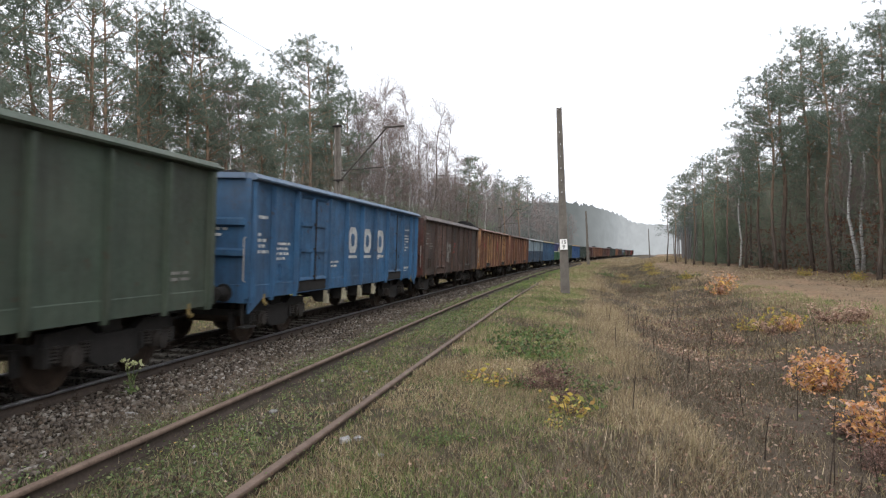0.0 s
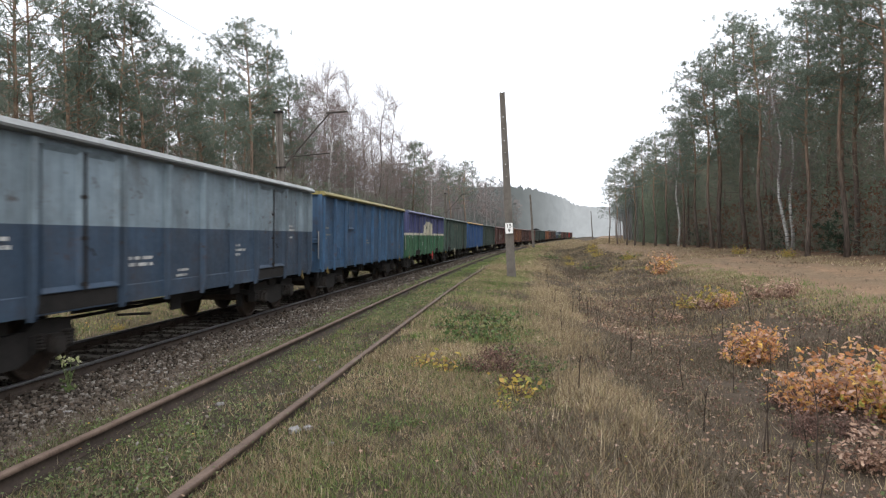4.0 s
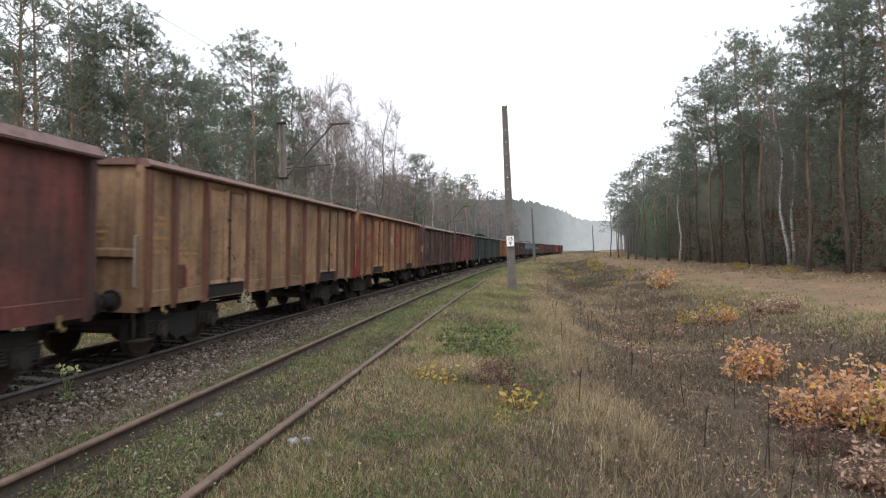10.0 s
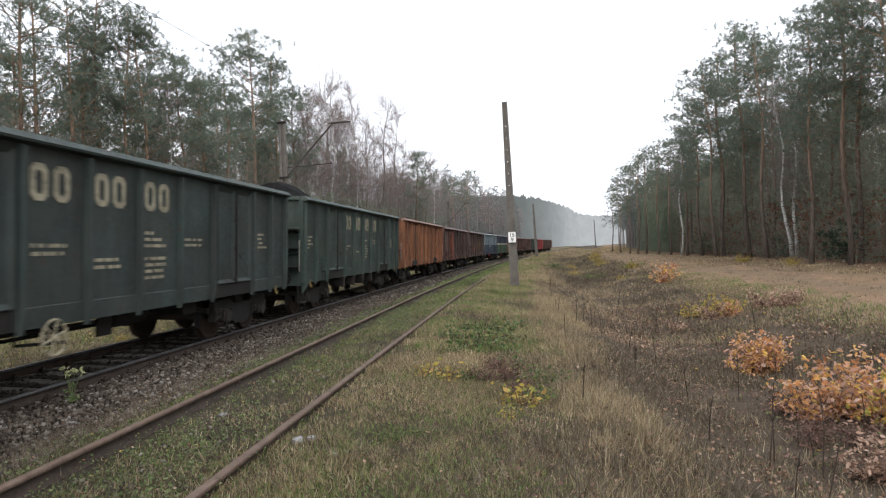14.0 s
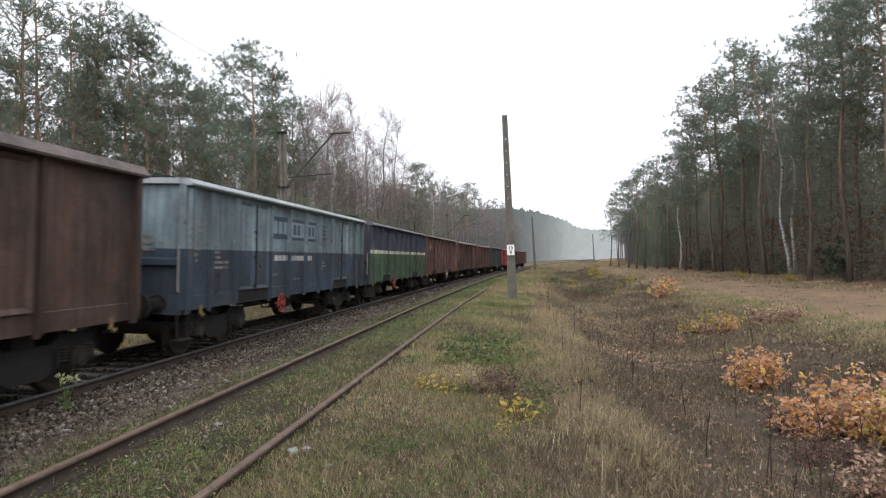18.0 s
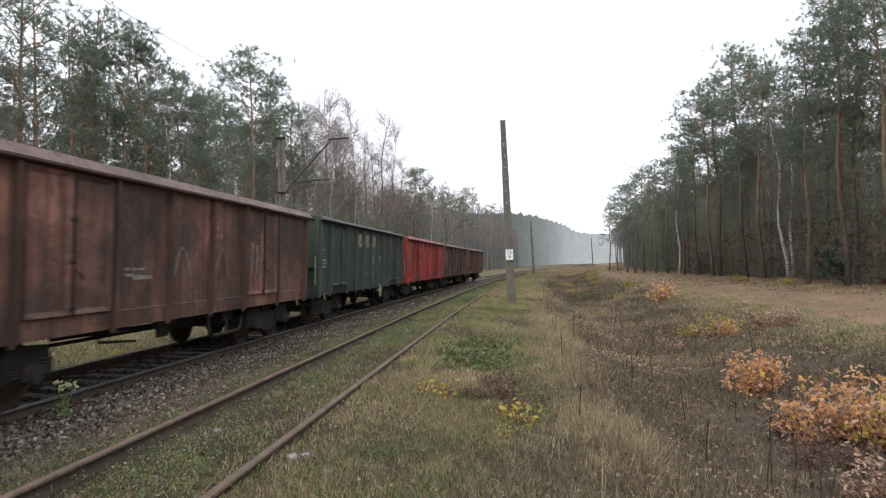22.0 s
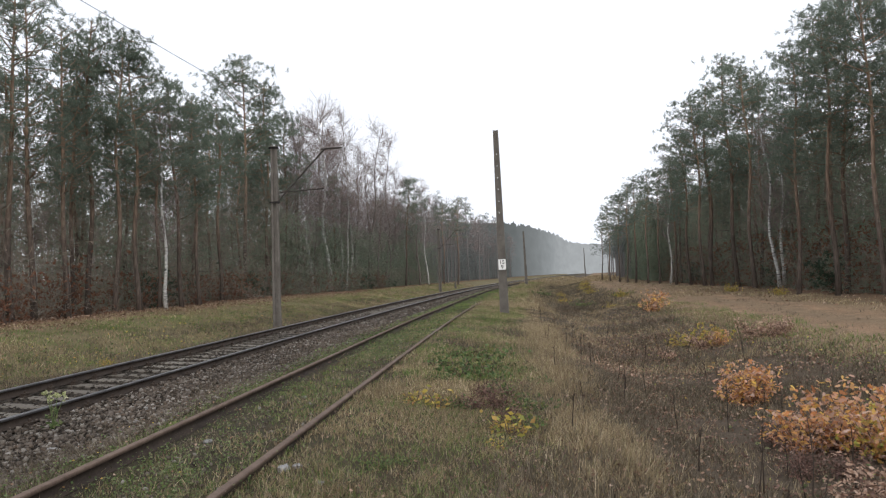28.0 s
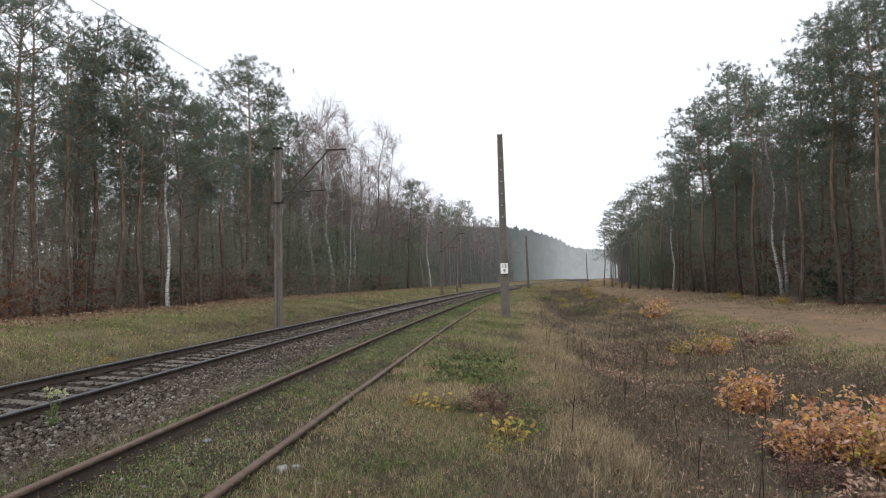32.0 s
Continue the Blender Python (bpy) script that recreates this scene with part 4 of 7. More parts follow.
# kind of body, paint bands, label, rust, grime, further
TRAIN = [
    ("C", [(0, OLIVE)], "olive green open coal wagon with close-set ribs", 0.1, 0.35, {}),
    ("A", [(0, BLUE)], "blue open coal wagon with white lettering and double doors", 0.15, 0.35, {}),
    ("D", [(0, DKBROWN)], "dark brown rusty coal wagon with graffiti", 0.7, 0.75, dict(end=[(0, (0.112, 0.036, 0.029))])),
    ("A", [(0, OCHRE)], "ochre orange rusty coal wagon with double doors", 0.62, 0.45, dict(rim=[(0, (0.161, 0.074, 0.047))], ribs=[(0, (0.136, 0.058, 0.038))])),
    ("A", [(0, RUSTO)], "rust orange coal wagon with red panel and doors", 0.5, 0.45, dict(rim=[(0, (0.113, 0.064, 0.049))], ribs=[(0, (0.136, 0.058, 0.038))])),
    ("A", [(0, NAVY), (2.05, PALEB)], "weathered pale grey and navy coal wagon", 0.25, 0.35, dict(rim=[(0, (0.304, 0.319, 0.319))])),
    ("C", [(0, (0.041, 0.102, 0.193))], "dark blue open coal wagon with close-set ribs", 0.2, 0.4, dict(rim=[(0, (0.244, 0.207, 0.078))])),
    ("A", [(0, (0.041, 0.117, 0.064)), (2.0, (0.515, 0.485, 0.402)), (2.12, (0.060, 0.070, 0.165))], "purple, cream and green painted coal wagon", 0.08, 0.2, dict(rim=[(0, (0.122, 0.137, 0.220))], wheel_mat=RED, field=[(-w, w, 2.05, z, (0.515, 0.485, 0.402)) for w, z in CREAM_FIELD])),
    ("E", [(0, GREEN)], "green open coal wagon with doors and lettering", 0.2, 0.4, {}),
    ("C", [(0, (0.032, 0.088, 0.215))], "bright blue coal wagon with yellow rim", 0.08, 0.2, dict(rim=[(0, (0.369, 0.210, 0.047))])),
    ("E", [(0, (0.054, 0.080, 0.070))], "green coal wagon with cream lettering and doors", 0.2, 0.4, {}),
    ("D", [(0, MAROON)], "maroon rusty coal wagon with graffiti", 0.45, 0.7, dict(ribs=[(0, (0.061, 0.030, 0.027))])),
    ("A", [(0, (0.335, 0.205, 0.115))], "dull ochre coal wagon with brown ribs and doors", 0.5, 0.45, dict(rim=[(0, (0.162, 0.086, 0.067))], ribs=[(0, (0.136, 0.058, 0.038))])),
    ("A", [(0, (0.375, 0.195, 0.095))], "orange coal wagon with red end panel and doors", 0.5, 0.4, dict(ribs=[(0, (0.136, 0.058, 0.038))], end=[(0, (0.331, 0.036, 0.032)), (1.85, (0.240, 0.104, 0.051))], rim=[(0, (0.177, 0.086, 0.056))])),
    ("D", [(0, (0.185, 0.078, 0.066))], "sooty maroon coal wagon with dark ribs", 0.5, 0.9, dict(ribs=[(0, (0.049, 0.028, 0.025))])),
    ("A", [(0, (0.185, 0.070, 0.060))], "dark red coal wagon with white logo shapes", 0.5, 0.75, dict(wheel_mat=YELLOW)),
    ("B", [(0, DKGREEN)], "dark green coal wagon with cream lettering", 0.12, 0.4, {}),
    ("B", [(0, (0.041, 0.066, 0.058))], "dark green coal wagon with steps on its end", 0.2, 0.4, {}),
    ("A", [(0, (0.271, 0.109, 0.052))], "rust orange coal wagon with double doors", 0.5, 0.4, {}),
    ("D", [(0, (0.185, 0.075, 0.060))], "dull red rusty coal wagon with dark ribs", 0.6, 0.85, dict(field=[(-4.25, -2.3, 0.9, 3.3, (0.33, 0.085, 0.055))], ribs=[(0, (0.049, 0.030, 0.026))])),
    ("D", [(0, (0.135, 0.083, 0.070))], "dark brown coal wagon with faded panels", 0.6, 0.8, {}),
    ("A", [(0, (0.042, 0.064, 0.094)), (2.02, (0.19, 0.255, 0.285))], "pale blue over navy coal wagon, chipped", 0.35, 0.45, dict(rim=[(0, (0.356, 0.394, 0.417))], wheel_mat=MARK_RED)),
    ("A", [(0, (0.052, 0.094, 0.056)), (2.06, (0.499, 0.477, 0.393)), (2.20, (0.048, 0.060, 0.090))], "navy and green coal wagon with cream stripe", 0.12, 0.35, dict(end=[(0, (0.043, 0.047, 0.062))], wheel_mat=MARK_RED)),
    ("A", [(0, (0.165, 0.080, 0.070))], "maroon brown coal wagon with cream logo shapes", 0.4, 0.7, dict(wheel_mat=MARK_CREAM)),
    ("D", [(0, (0.225, 0.098, 0.074))], "rusty brown coal wagon with worn panels", 0.55, 0.85, dict(ribs=[(0, (0.075, 0.036, 0.029))])),
    ("D", [(0, (0.20, 0.095, 0.072))], "rusty red-brown coal wagon with chalk scrawls", 0.6, 0.82, dict(ribs=[(0, (0.085, 0.042, 0.033))], end=[(0, (0.176, 0.062, 0.039))])),
    ("E", [(0, (0.042, 0.058, 0.052))], "dark green coal wagon with cream lettering", 0.12, 0.35, dict(wheel_mat=MARK_CREAM)),
    ("D", [(0, REDS)], "bright red coal wagon with double doors", 0.2, 0.5, {}),
    ("D", [(0, (0.175, 0.098, 0.082))], "dark brown coal wagon with faded label panels", 0.6, 0.92, dict(ribs=[(0, (0.075, 0.036, 0.029))])),
    ("D", [(0, (0.225, 0.104, 0.084))], "red-brown coal wagon, last of the train", 0.5, 0.85, dict(ribs=[(0, (0.10, 0.045, 0.036))])),
]


STROKES = {"D": [[(0, 0), (0.05, 1), (0.6, 0.85), (0.75, 0.45), (0.5, 0.08), (0, 0)]], "R": [[(0, 0), (0.05, 1), (0.65, 0.9), (0.6, 0.55), (0.05, 0.5), (0.75, 0)]],
           "B": [[(0, 0), (0.05, 1), (0.55, 0.9), (0.5, 0.55), (0.05, 0.5), (0.65, 0.4), (0.65, 0.08), (0, 0)]], "M": [[(0, 0), (0.15, 1), (0.4, 0.4), (0.7, 1), (0.8, 0)]],
           "F": [[(0.1, 0), (0.1, 1), (0.75, 0.95)], [(0.1, 0.5), (0.6, 0.5)]], "N": [[(0, 0), (0.1, 1), (0.55, 0), (0.65, 1)]], "E": [[(0.7, 1), (0.1, 1), (0.1, 0), (0.7, 0.05)], [(0.1, 0.5), (0.55, 0.5)]]}


def strokes(bm, text, y, z, wide, high):
    """Letters sprayed by hand, as bent strokes on the side."""
    for k, c in enumerate(text):
        for line in STROKES[c]:
            tube(bm, [(SIDE + 0.008, y + wide * (k + a * 0.95), z + high * b - 0.05 * k) for a, b in line], 0.026, 4)


def letter_shapes(bm, y, z, high, wide, count, gap, seed, stroke=0.10):
    """A painted name as plain ring shapes of its size, with cut corners."""
    c = stroke * 0.9
    for k in range(count):
        a = y + k * (wide + gap)
        b, t = a + wide, z + high
        outer = [(a + c, z), (b - c, z), (b, z + c), (b, t - c), (b - c, t), (a + c, t), (a, t - c), (a, z + c)]
        m, n = (a + b) / 2, (z + t) / 2
        inner_ring = [(m + (p - m) * (1 - 2 * stroke / wide), n + (q - n) * (1 - 2 * stroke / high)) for p, q in outer]
        lift = [[bm.verts.new((SIDE + h, p, q)) for p, q in ring] for h in (0.004, 0.012) for ring in (outer, inner_ring)]
        for i in range(8):
            j = (i + 1) % 8
            bm.faces.new((lift[2][i], lift[2][j], lift[3][j], lift[3][i]))
            bm.faces.new((lift[0][i], lift[0][j], lift[2][j], lift[2][i]))
            bm.faces.new((lift[1][j], lift[1][i], lift[3][i], lift[3][j]))


NAME_BAYS = {8: (-2.22, -1.11, 0.0), 10: (-2.22, -1.11, 0.0), 26: (-2.22, -1.11, 0.0), 16: (-2.46, -1.23, 0.0), 17: (-2.46, -1.23, 0.0, 1.23)}     # bays that carry the painted name
HEAP = {1: 0.55, 2: 0.3, 3: 0.8, 4: 0.4, 6: 0.5, 8: 0.4, 9: 0.5, 10: 0.45, 13: 0.6, 15: 0.35, 16: 0.4, 17: 0.85, 20: 0.6, 21: 0.55, 22: 0.65, 26: 0.35, 28: 0.35}     # height of the coal over its usual level
WHEEL_AT = {7: 1.65, 8: -1.3, 9: 1.7, 10: 3.4, 12: -2.5, 15: 1.85, 16: -1.9, 21: -1.75, 22: -1.9, 23: 2.4, 26: 1.7}     # brake wheels along the wagons
for i, (kind, bands, label, rust, grime, more) in enumerate(TRAIN):
    root, body, bays = wagon_thing(i, kind, bands, label, rust, grime, heap_seed=i, load=HEAP.get(i, 0.0), wheel_y=WHEEL_AT.get(i), **more)
    WAGONS.append(root)
    first = bays[0]

    text_mat = MARK if i in (1, 5, 7, 9) else (MARK_CREAM if kind in "BE" else (MARK_OCHRE if i in (3, 4, 12, 13, 18) else MARK_DIM))
    blocks = {"A": [(-HALF + 0.2, 2.5, 7, 0.55, 0.06), (-HALF + 1.05, 2.0, 4, 0.7, 0.05), (-2.3, 1.6, 2, 0.7, 0.05), (1.45, 1.75, 3, 0.6, 0.045), (4.75, 2.2, 4, 0.5, 0.045), (-0.9, 1.35, 2, 0.5, 0.04)],
              "B": [(-HALF + 0.3, 2.2, 4, 0.55, 0.05), (-2.25, 1.95, 2, 0.7, 0.05), (-1.05, 1.75, 2, 0.6, 0.05), (0.15, 2.15, 8, 0.65, 0.05), (1.4, 2.15, 3, 0.7, 0.045), (4.7, 2.2, 4, 0.5, 0.045)],
              "E": [(-HALF + 0.25, 2.3, 6, 0.55, 0.05), (-2.1, 1.95, 2, 0.6, 0.05), (-1.0, 1.6, 2, 0.6, 0.05), (0.15, 2.15, 8, 0.65, 0.05), (1.25, 2.15, 3, 0.7, 0.045), (1.3, 1.5, 4, 0.35, 0.045), (5.55, 2.2, 4, 0.5, 0.045)],
              "C": [(-HALF + 0.3, 2.3, 5, 0.6, 0.05), (-1.0, 1.8, 3, 0.6, 0.045), (5.3, 1.6, 3, 0.5, 0.045)],
              "D": [(-HALF + 0.4, 2.6, 5, 0.55, 0.05), (-HALF + 1.25, 2.3, 4, 0.5, 0.045), (-2.0, 1.8, 2, 0.5, 0.04), (3.6, 1.9, 2, 0.4, 0.04)]}[kind]
    if i == 1:
        blocks = blocks[:4] + [(4.55, 2.62, 8, 0.78, 0.05), (4.6, 1.32, 2, 0.8, 0.06)]
    for k, (u, z, n, long, high) in enumerate(blocks):
        marks(root, text_mat, lambda bm: bars(bm, 1, u, z, n, long, high, 0.05, 7 * i + k), "lettering")
    marks(root, text_mat, lambda bm: bars(bm, 0, 0.55, 2.25, 3, 0.35, 0.05, 0.06, i + 20), "lettering")
    if i == 1:      # three tall white shapes in the middle bays, underlined
        marks(root, MARK, lambda bm: ([letter_shapes(bm, y + 0.26, 1.80, 0.68, 0.66, 1, 0, 4 + k, 0.17) for k, y in enumerate((-1.26, 0.0, 1.26))],
                                      [patch(bm, 1, y + 0.26, y + 0.95, 1.66, 1.73) for y in (-1.26, 0.0, 1.26)]), "painted_name")
    if kind in "BE":
        marks(root, MARK_CREAM, lambda bm: [letter_shapes(bm, y + 0.19, 2.47, 0.46, 0.30, 2, 0.11, 9 + k, 0.085) for k, y in enumerate(NAME_BAYS[i])], "painted_name")
    if i in (15, 23):
        a = -2.2 if i == 15 else -6.02
        marks(root, MARK if i == 15 else MARK_CREAM, lambda bm: (letter_shapes(bm, a + 0.98 if i == 15 else a + 0.68, 2.42, 0.32, 0.26, 3, 0.03, 5, 0.07), prism(bm, [(a, 2.42), (a + 0.38, 2.42), (a + 0.24, 2.74), (a + 0.14, 2.74)], SIDE + 0.004, SIDE + 0.012, "x")), "painted_name")
    if i in (3, 4, 13):
        marks(root, MARK_RED, lambda bm: patch(bm, 1, 0.25, 0.95, 1.95, 2.6), "red_panel", "faded red lettering panel")
        marks(root, MARK_RED, lambda bm: patch(bm, 1, -HALF + 1.1, -HALF + 1.8, 2.2, 2.42), "red_panel", "faded red lettering panel")
        marks(root, MARK_DIM, lambda bm: bars(bm, 1, 0.3, 2.5, 5, 0.4, 0.04, 0.05, i, SIDE + 0.022), "lettering")
    if i in (3, 12):
        marks(root, MARK_RED, lambda bm: patch(bm, 1, -HALF + 0.95, -HALF + 1.42, 1.02, 1.52), "red_panel", "faded red paint round the label holder")
    if i in (4, 13, 27):
        marks(root, MARK, lambda bm: [patch(bm, 1, *q, 0.013) for q in ((-0.85, -0.8, 2.1, 2.4), (-0.45, -0.4, 2.1, 2.4), (-0.8, -0.45, 2.1, 2.15), (-0.8, -0.45, 2.35, 2.4), (-0.72, -0.66, 2.19, 2.31), (-0.58, -0.52, 2.19, 2.31))], "painted_sign")
    if i == 2:      # sprayed letters in two rows
        marks(root, MARK_DIM, lambda bm: (strokes(bm, "DRB", -2.12, 1.93, 0.42, 0.40), strokes(bm, "MF", -1.88, 1.42, 0.40, 0.46)), "scrawl", "sprayed white letters")
        marks(root, MARK_RED, lambda bm: bars(bm, 1, -0.42, 2.28, 4, 0.55, 0.07, 0.06, 5), "lettering")
    if i == 11:     # pale sprayed shapes with yellow strokes over them
        for k, y in enumerate((-1.75, -0.35, 1.05)):
            rnd = random.Random(40 + k)
            marks(root, MARK_DIM, lambda bm: [tube(bm, [(SIDE + 0.006, y + 0.2 * j + rnd.uniform(-0.03, 0.03), 1.45 + rnd.uniform(0, 0.15)), (SIDE + 0.006, y + 0.2 * j + rnd.uniform(-0.05, 0.05), 1.8), (SIDE + 0.006, y + 0.2 * j + rnd.uniform(-0.12, 0.12), 2.05 + rnd.uniform(0, 0.2))], [0.02, 0.055, 0.025], 4) for j in range(4)], "scrawl", "pale sprayed shapes")
            marks(root, MARK_CREAM, lambda bm: tube(bm, [(SIDE + 0.012, y - 0.1, 2.0), (SIDE + 0.012, y - 0.02, 2.3), (SIDE + 0.012, y + 0.3, 2.22), (SIDE + 0.012, y + 0.62, 2.32), (SIDE + 0.012, y + 0.64, 2.05)], 0.018, 4), "scrawl", "yellow sprayed stroke")
    if i == 25:
        marks(root, MARK_DIM, lambda bm: (strokes(bm, "NE", 2.45, 1.7, 0.5, 0.62), [tube(bm, [(SIDE + 0.008, y + 0.1 * j, 1.6 + 0.55 * math.sin(0.52 * j)) for j in range(7)], 0.014, 4) for y in (-0.6, 0.95)], patch(bm, 1, -1.8, -1.3, 1.62, 1.68)), "scrawl", "chalky white scrawl")
    if i == 20:
        marks(root, MARK_RED, lambda bm: patch(bm, 1, -2.1, -0.95, 1.38, 1.82), "red_panel", "faded red lettering panel")
        marks(root, MARK_DIM, lambda bm: bars(bm, 1, -1.85, 1.68, 2, 0.7, 0.06, 0.05, 8, SIDE + 0.022), "lettering")
        marks(root, MARK_RED, lambda bm: bars(bm, 1, -0.45, 2.2, 5, 0.75, 0.08, 0.06, 6), "lettering")
        marks(root, YELLOW, lambda bm: [tube(bm, [(SIDE + 0.06, 2.5 + 0.06 * j, 1.55 + 0.12 * (j % 3)), (SIDE + 0.06, 2.56 + 0.05 * j, 2.0), (SIDE + 0.06, 2.5 + 0.07 * j, 2.3 - 0.1 * (j % 2))], 0.02, 4) for j in range(6)], "scrawl", "yellow sprayed scrawl")
    if i == 14:
        marks(root, MARK_RED, lambda bm: patch(bm, 1, -0.3, 0.15, 2.05, 2.32), "red_panel", "faded red lettering panel")
        marks(root, MARK_DIM, lambda bm: bars(bm, 1, -0.35, 1.98, 5, 0.55, 0.05, 0.05, 4), "lettering")
    if i in (28, 29):
        marks(root, MARK_OCHRE if i == 29 else MARK_DIM, lambda bm: bars(bm, 1, -5.9, 2.75, 9, 0.85, 0.09, 0.05, 30 + i), "lettering")
    if i == 21:     # an owner's sign of plain shapes: navy field, pale box and stripes
        marks(root, NAVY_SIGN, lambda bm: [patch(bm, 1, y0, y1, 2.33, 2.86, 0.010) for y0, y1 in ((-2.4, -1.34), (-1.18, -0.08), (0.08, 0.98))], "painted_sign", "navy painted field")
        marks(root, PALE_SIGN, lambda bm: (patch(bm, 1, -1.1, -0.08, 2.40, 2.78, 0.016), patch(bm, 1, 0.08, 0.9, 2.40, 2.78, 0.016), [patch(bm, 1, -2.25 + 0.32 * k, -2.02 + 0.32 * k, 2.45, 2.75, 0.016) for k in range(3)]), "painted_sign", "pale blue painted shapes")
        marks(root, NAVY_SIGN, lambda bm: ([patch(bm, 1, -0.9 + 0.3 * k, -0.72 + 0.3 * k, 2.46, 2.72, 0.022) for k in range(6) if k != 2], [prism(bm, [(1.36, 2.35 + 0.14 * k), (1.36, 2.44 + 0.14 * k), (2.2, 2.47 + 0.10 * k)], SIDE + 0.004, SIDE + 0.012, "x") for k in range(4)]), "painted_sign", "navy stripes")
        marks(root, MARK, lambda bm: bars(bm, 1, -2.2, 1.93, 1, 2.9, 0.13, 0.05, 12), "lettering")
    if i in (1, 17):      # deep brackets under the middle ribs, their feet painted pale
        for y in (-2.52, -1.26, 0.0, 1.26):
            marks(root, GEAR, lambda bm: prism(bm, [(SIDE + 0.10, 0.92), (SIDE - 0.02, 0.62), (SIDE - 0.25, 0.62), (SIDE - 0.45, 0.92)], y - 0.05, y + 0.05, "y"), "rib_bracket")
            if y == 0.0:
                for e in (-1, 1):
                    marks(root, body, lambda bm: prism(bm, [(e * (HALF - 0.02), 0.95), (e * (HALF - 0.62), 0.95), (e * (HALF - 0.02), 0.66)], SIDE - 0.03, SIDE + 0.01, "x"), "corner_plate")
            marks(root, MARK_CREAM if i == 1 else GEAR_LIGHT, lambda bm: box(bm, SIDE - 0.03, SIDE + 0.06, y - 0.075, y + 0.075, 0.60, 0.90), "bracket_plate", "pale painted plate")
    if i == 7:      # cream field with a rounded outline and a green emblem
        marks(root, DARKMARK, lambda bm: ([patch(bm, 1, -0.98 + 0.09 * k, -0.9 + 0.09 * k, 2.28 + 0.018 * k, 2.36 + 0.025 * k, 0.012) for k in range(8)], patch(bm, 1, -1.0, -0.35, 2.42, 2.47, 0.012), patch(bm, 1, -0.95, -0.6, 2.5, 2.56, 0.012)), "emblem", "green emblem shape")
        marks(root, DARKMARK, lambda bm: bars(bm, 1, 0.3, 2.62, 6, 0.7, 0.025, 0.05, 3), "lettering")
    if i == 8:
        marks(root, MARK, lambda bm: patch(bm, 1, -HALF + 0.5, -HALF + 0.62, 1.5, 1.66), "white_plate")
    if i == 17:
        marks(root, GEAR, lambda bm: [box(bm, 0.75, 1.3, -HALF - 0.34, -HALF - 0.02, z, z + 0.03) for z in (1.35, 1.85, 2.35)], "end_steps", "end ladder steps")

# ---- trees ----


def sprays(rng, centres, count, length, width, up=0.3, flat=0.0):
    """Slim pointed blades set at random round each centre: needle sprays, twigs or small leaves. Returns vertices and faces."""
    c = np.repeat(np.asarray(centres, float), count, 0)
    n = len(c)
    d = rng.normal(size=(n, 3))
    d[:, 2] = d[:, 2] * (1 - flat) + up
    d /= np.linalg.norm(d, axis=1, keepdims=True)
    side = np.cross(d, rng.normal(size=(n, 3)))
    side /= np.linalg.norm(side, axis=1, keepdims=True)
    L, W = length * rng.uniform(0.6, 1.3, (n, 1)), width * rng.uniform(0.7, 1.3, (n, 1))
    a = c - d * L * 0.15
    v = np.stack([a, a + d * L * 0.5 + side * W, a + d * L, a + d * L * 0.5 - side * W], 1).reshape(-1, 3)
    f = np.arange(4 * n).reshape(n, 4)
    return v, f


def needles(rng, centres, count, length, width):
    """Pointed needle bundles round each centre, one triangle each."""
    c = np.repeat(np.asarray(centres, float), count, 0)
    n = len(c)
    d = rng.normal(size=(n, 3))
    d[:, 2] += 0.35
    d /= np.linalg.norm(d, axis=1, keepdims=True)
    side = np.cross(d, rng.normal(size=(n, 3)))
    side /= np.linalg.norm(side, axis=1, keepdims=True)
    L, W = length * rng.uniform(0.5, 1.35, (n, 1)), width * rng.uniform(0.7, 1.3, (n, 1))
    v = np.stack([c - d * 0.05, c + d * L + side * W, c + d * L - side * W], 1).reshape(-1, 3)
    return v, np.arange(3 * n).reshape(n, 3)


LOBES = [(0, -0.02), (0.16, 0.14), (0.10, 0.26), (0.27, 0.40), (0.15, 0.52), (0.30, 0.70), (0.14, 0.86), (0, 1.0), (-0.14, 0.86), (-0.30, 0.70), (-0.15, 0.52), (-0.27, 0.40), (-0.10, 0.26), (-0.16, 0.14)]


def lobed(rng, centres, count, length, droop=-0.1):
    """Lobed oak-like leaves, slightly folded along the rib, round each centre."""
    c = np.repeat(np.asarray(centres, float), count, 0)
    n = len(c)
    c = c + rng.normal(size=(n, 3)) * 0.035
    d = rng.normal(size=(n, 3))
    d[:, 2] = 0.5 * d[:, 2] + droop
    d /= np.linalg.norm(d, axis=1, keepdims=True)
    side = np.cross(d, rng.normal(size=(n, 3)) * 0.6 + np.array([0, 0, 1.0]))
    side /= np.linalg.norm(side, axis=1, keepdims=True)
    up = np.cross(side, d)
    L = length * rng.uniform(0.6, 1.25, (n, 1, 1))
    p = np.array(LOBES)
    v = c[:, None] + L * (d[:, None] * p[None, :, 1:2] + side[:, None] * p[None, :, 0:1] + up[:, None] * (0.35 * np.abs(p[None, :, 0:1]) - 0.25 * p[None, :, 1:2] ** 2))
    return v.reshape(-1, 3), np.arange(len(p) * n).reshape(n, len(p))


def limb_tubes(limbs, sides=5):
    bm = bmesh.new()
    for pts, radii in limbs:
        tube(bm, pts, radii, sides, False)
    return bm


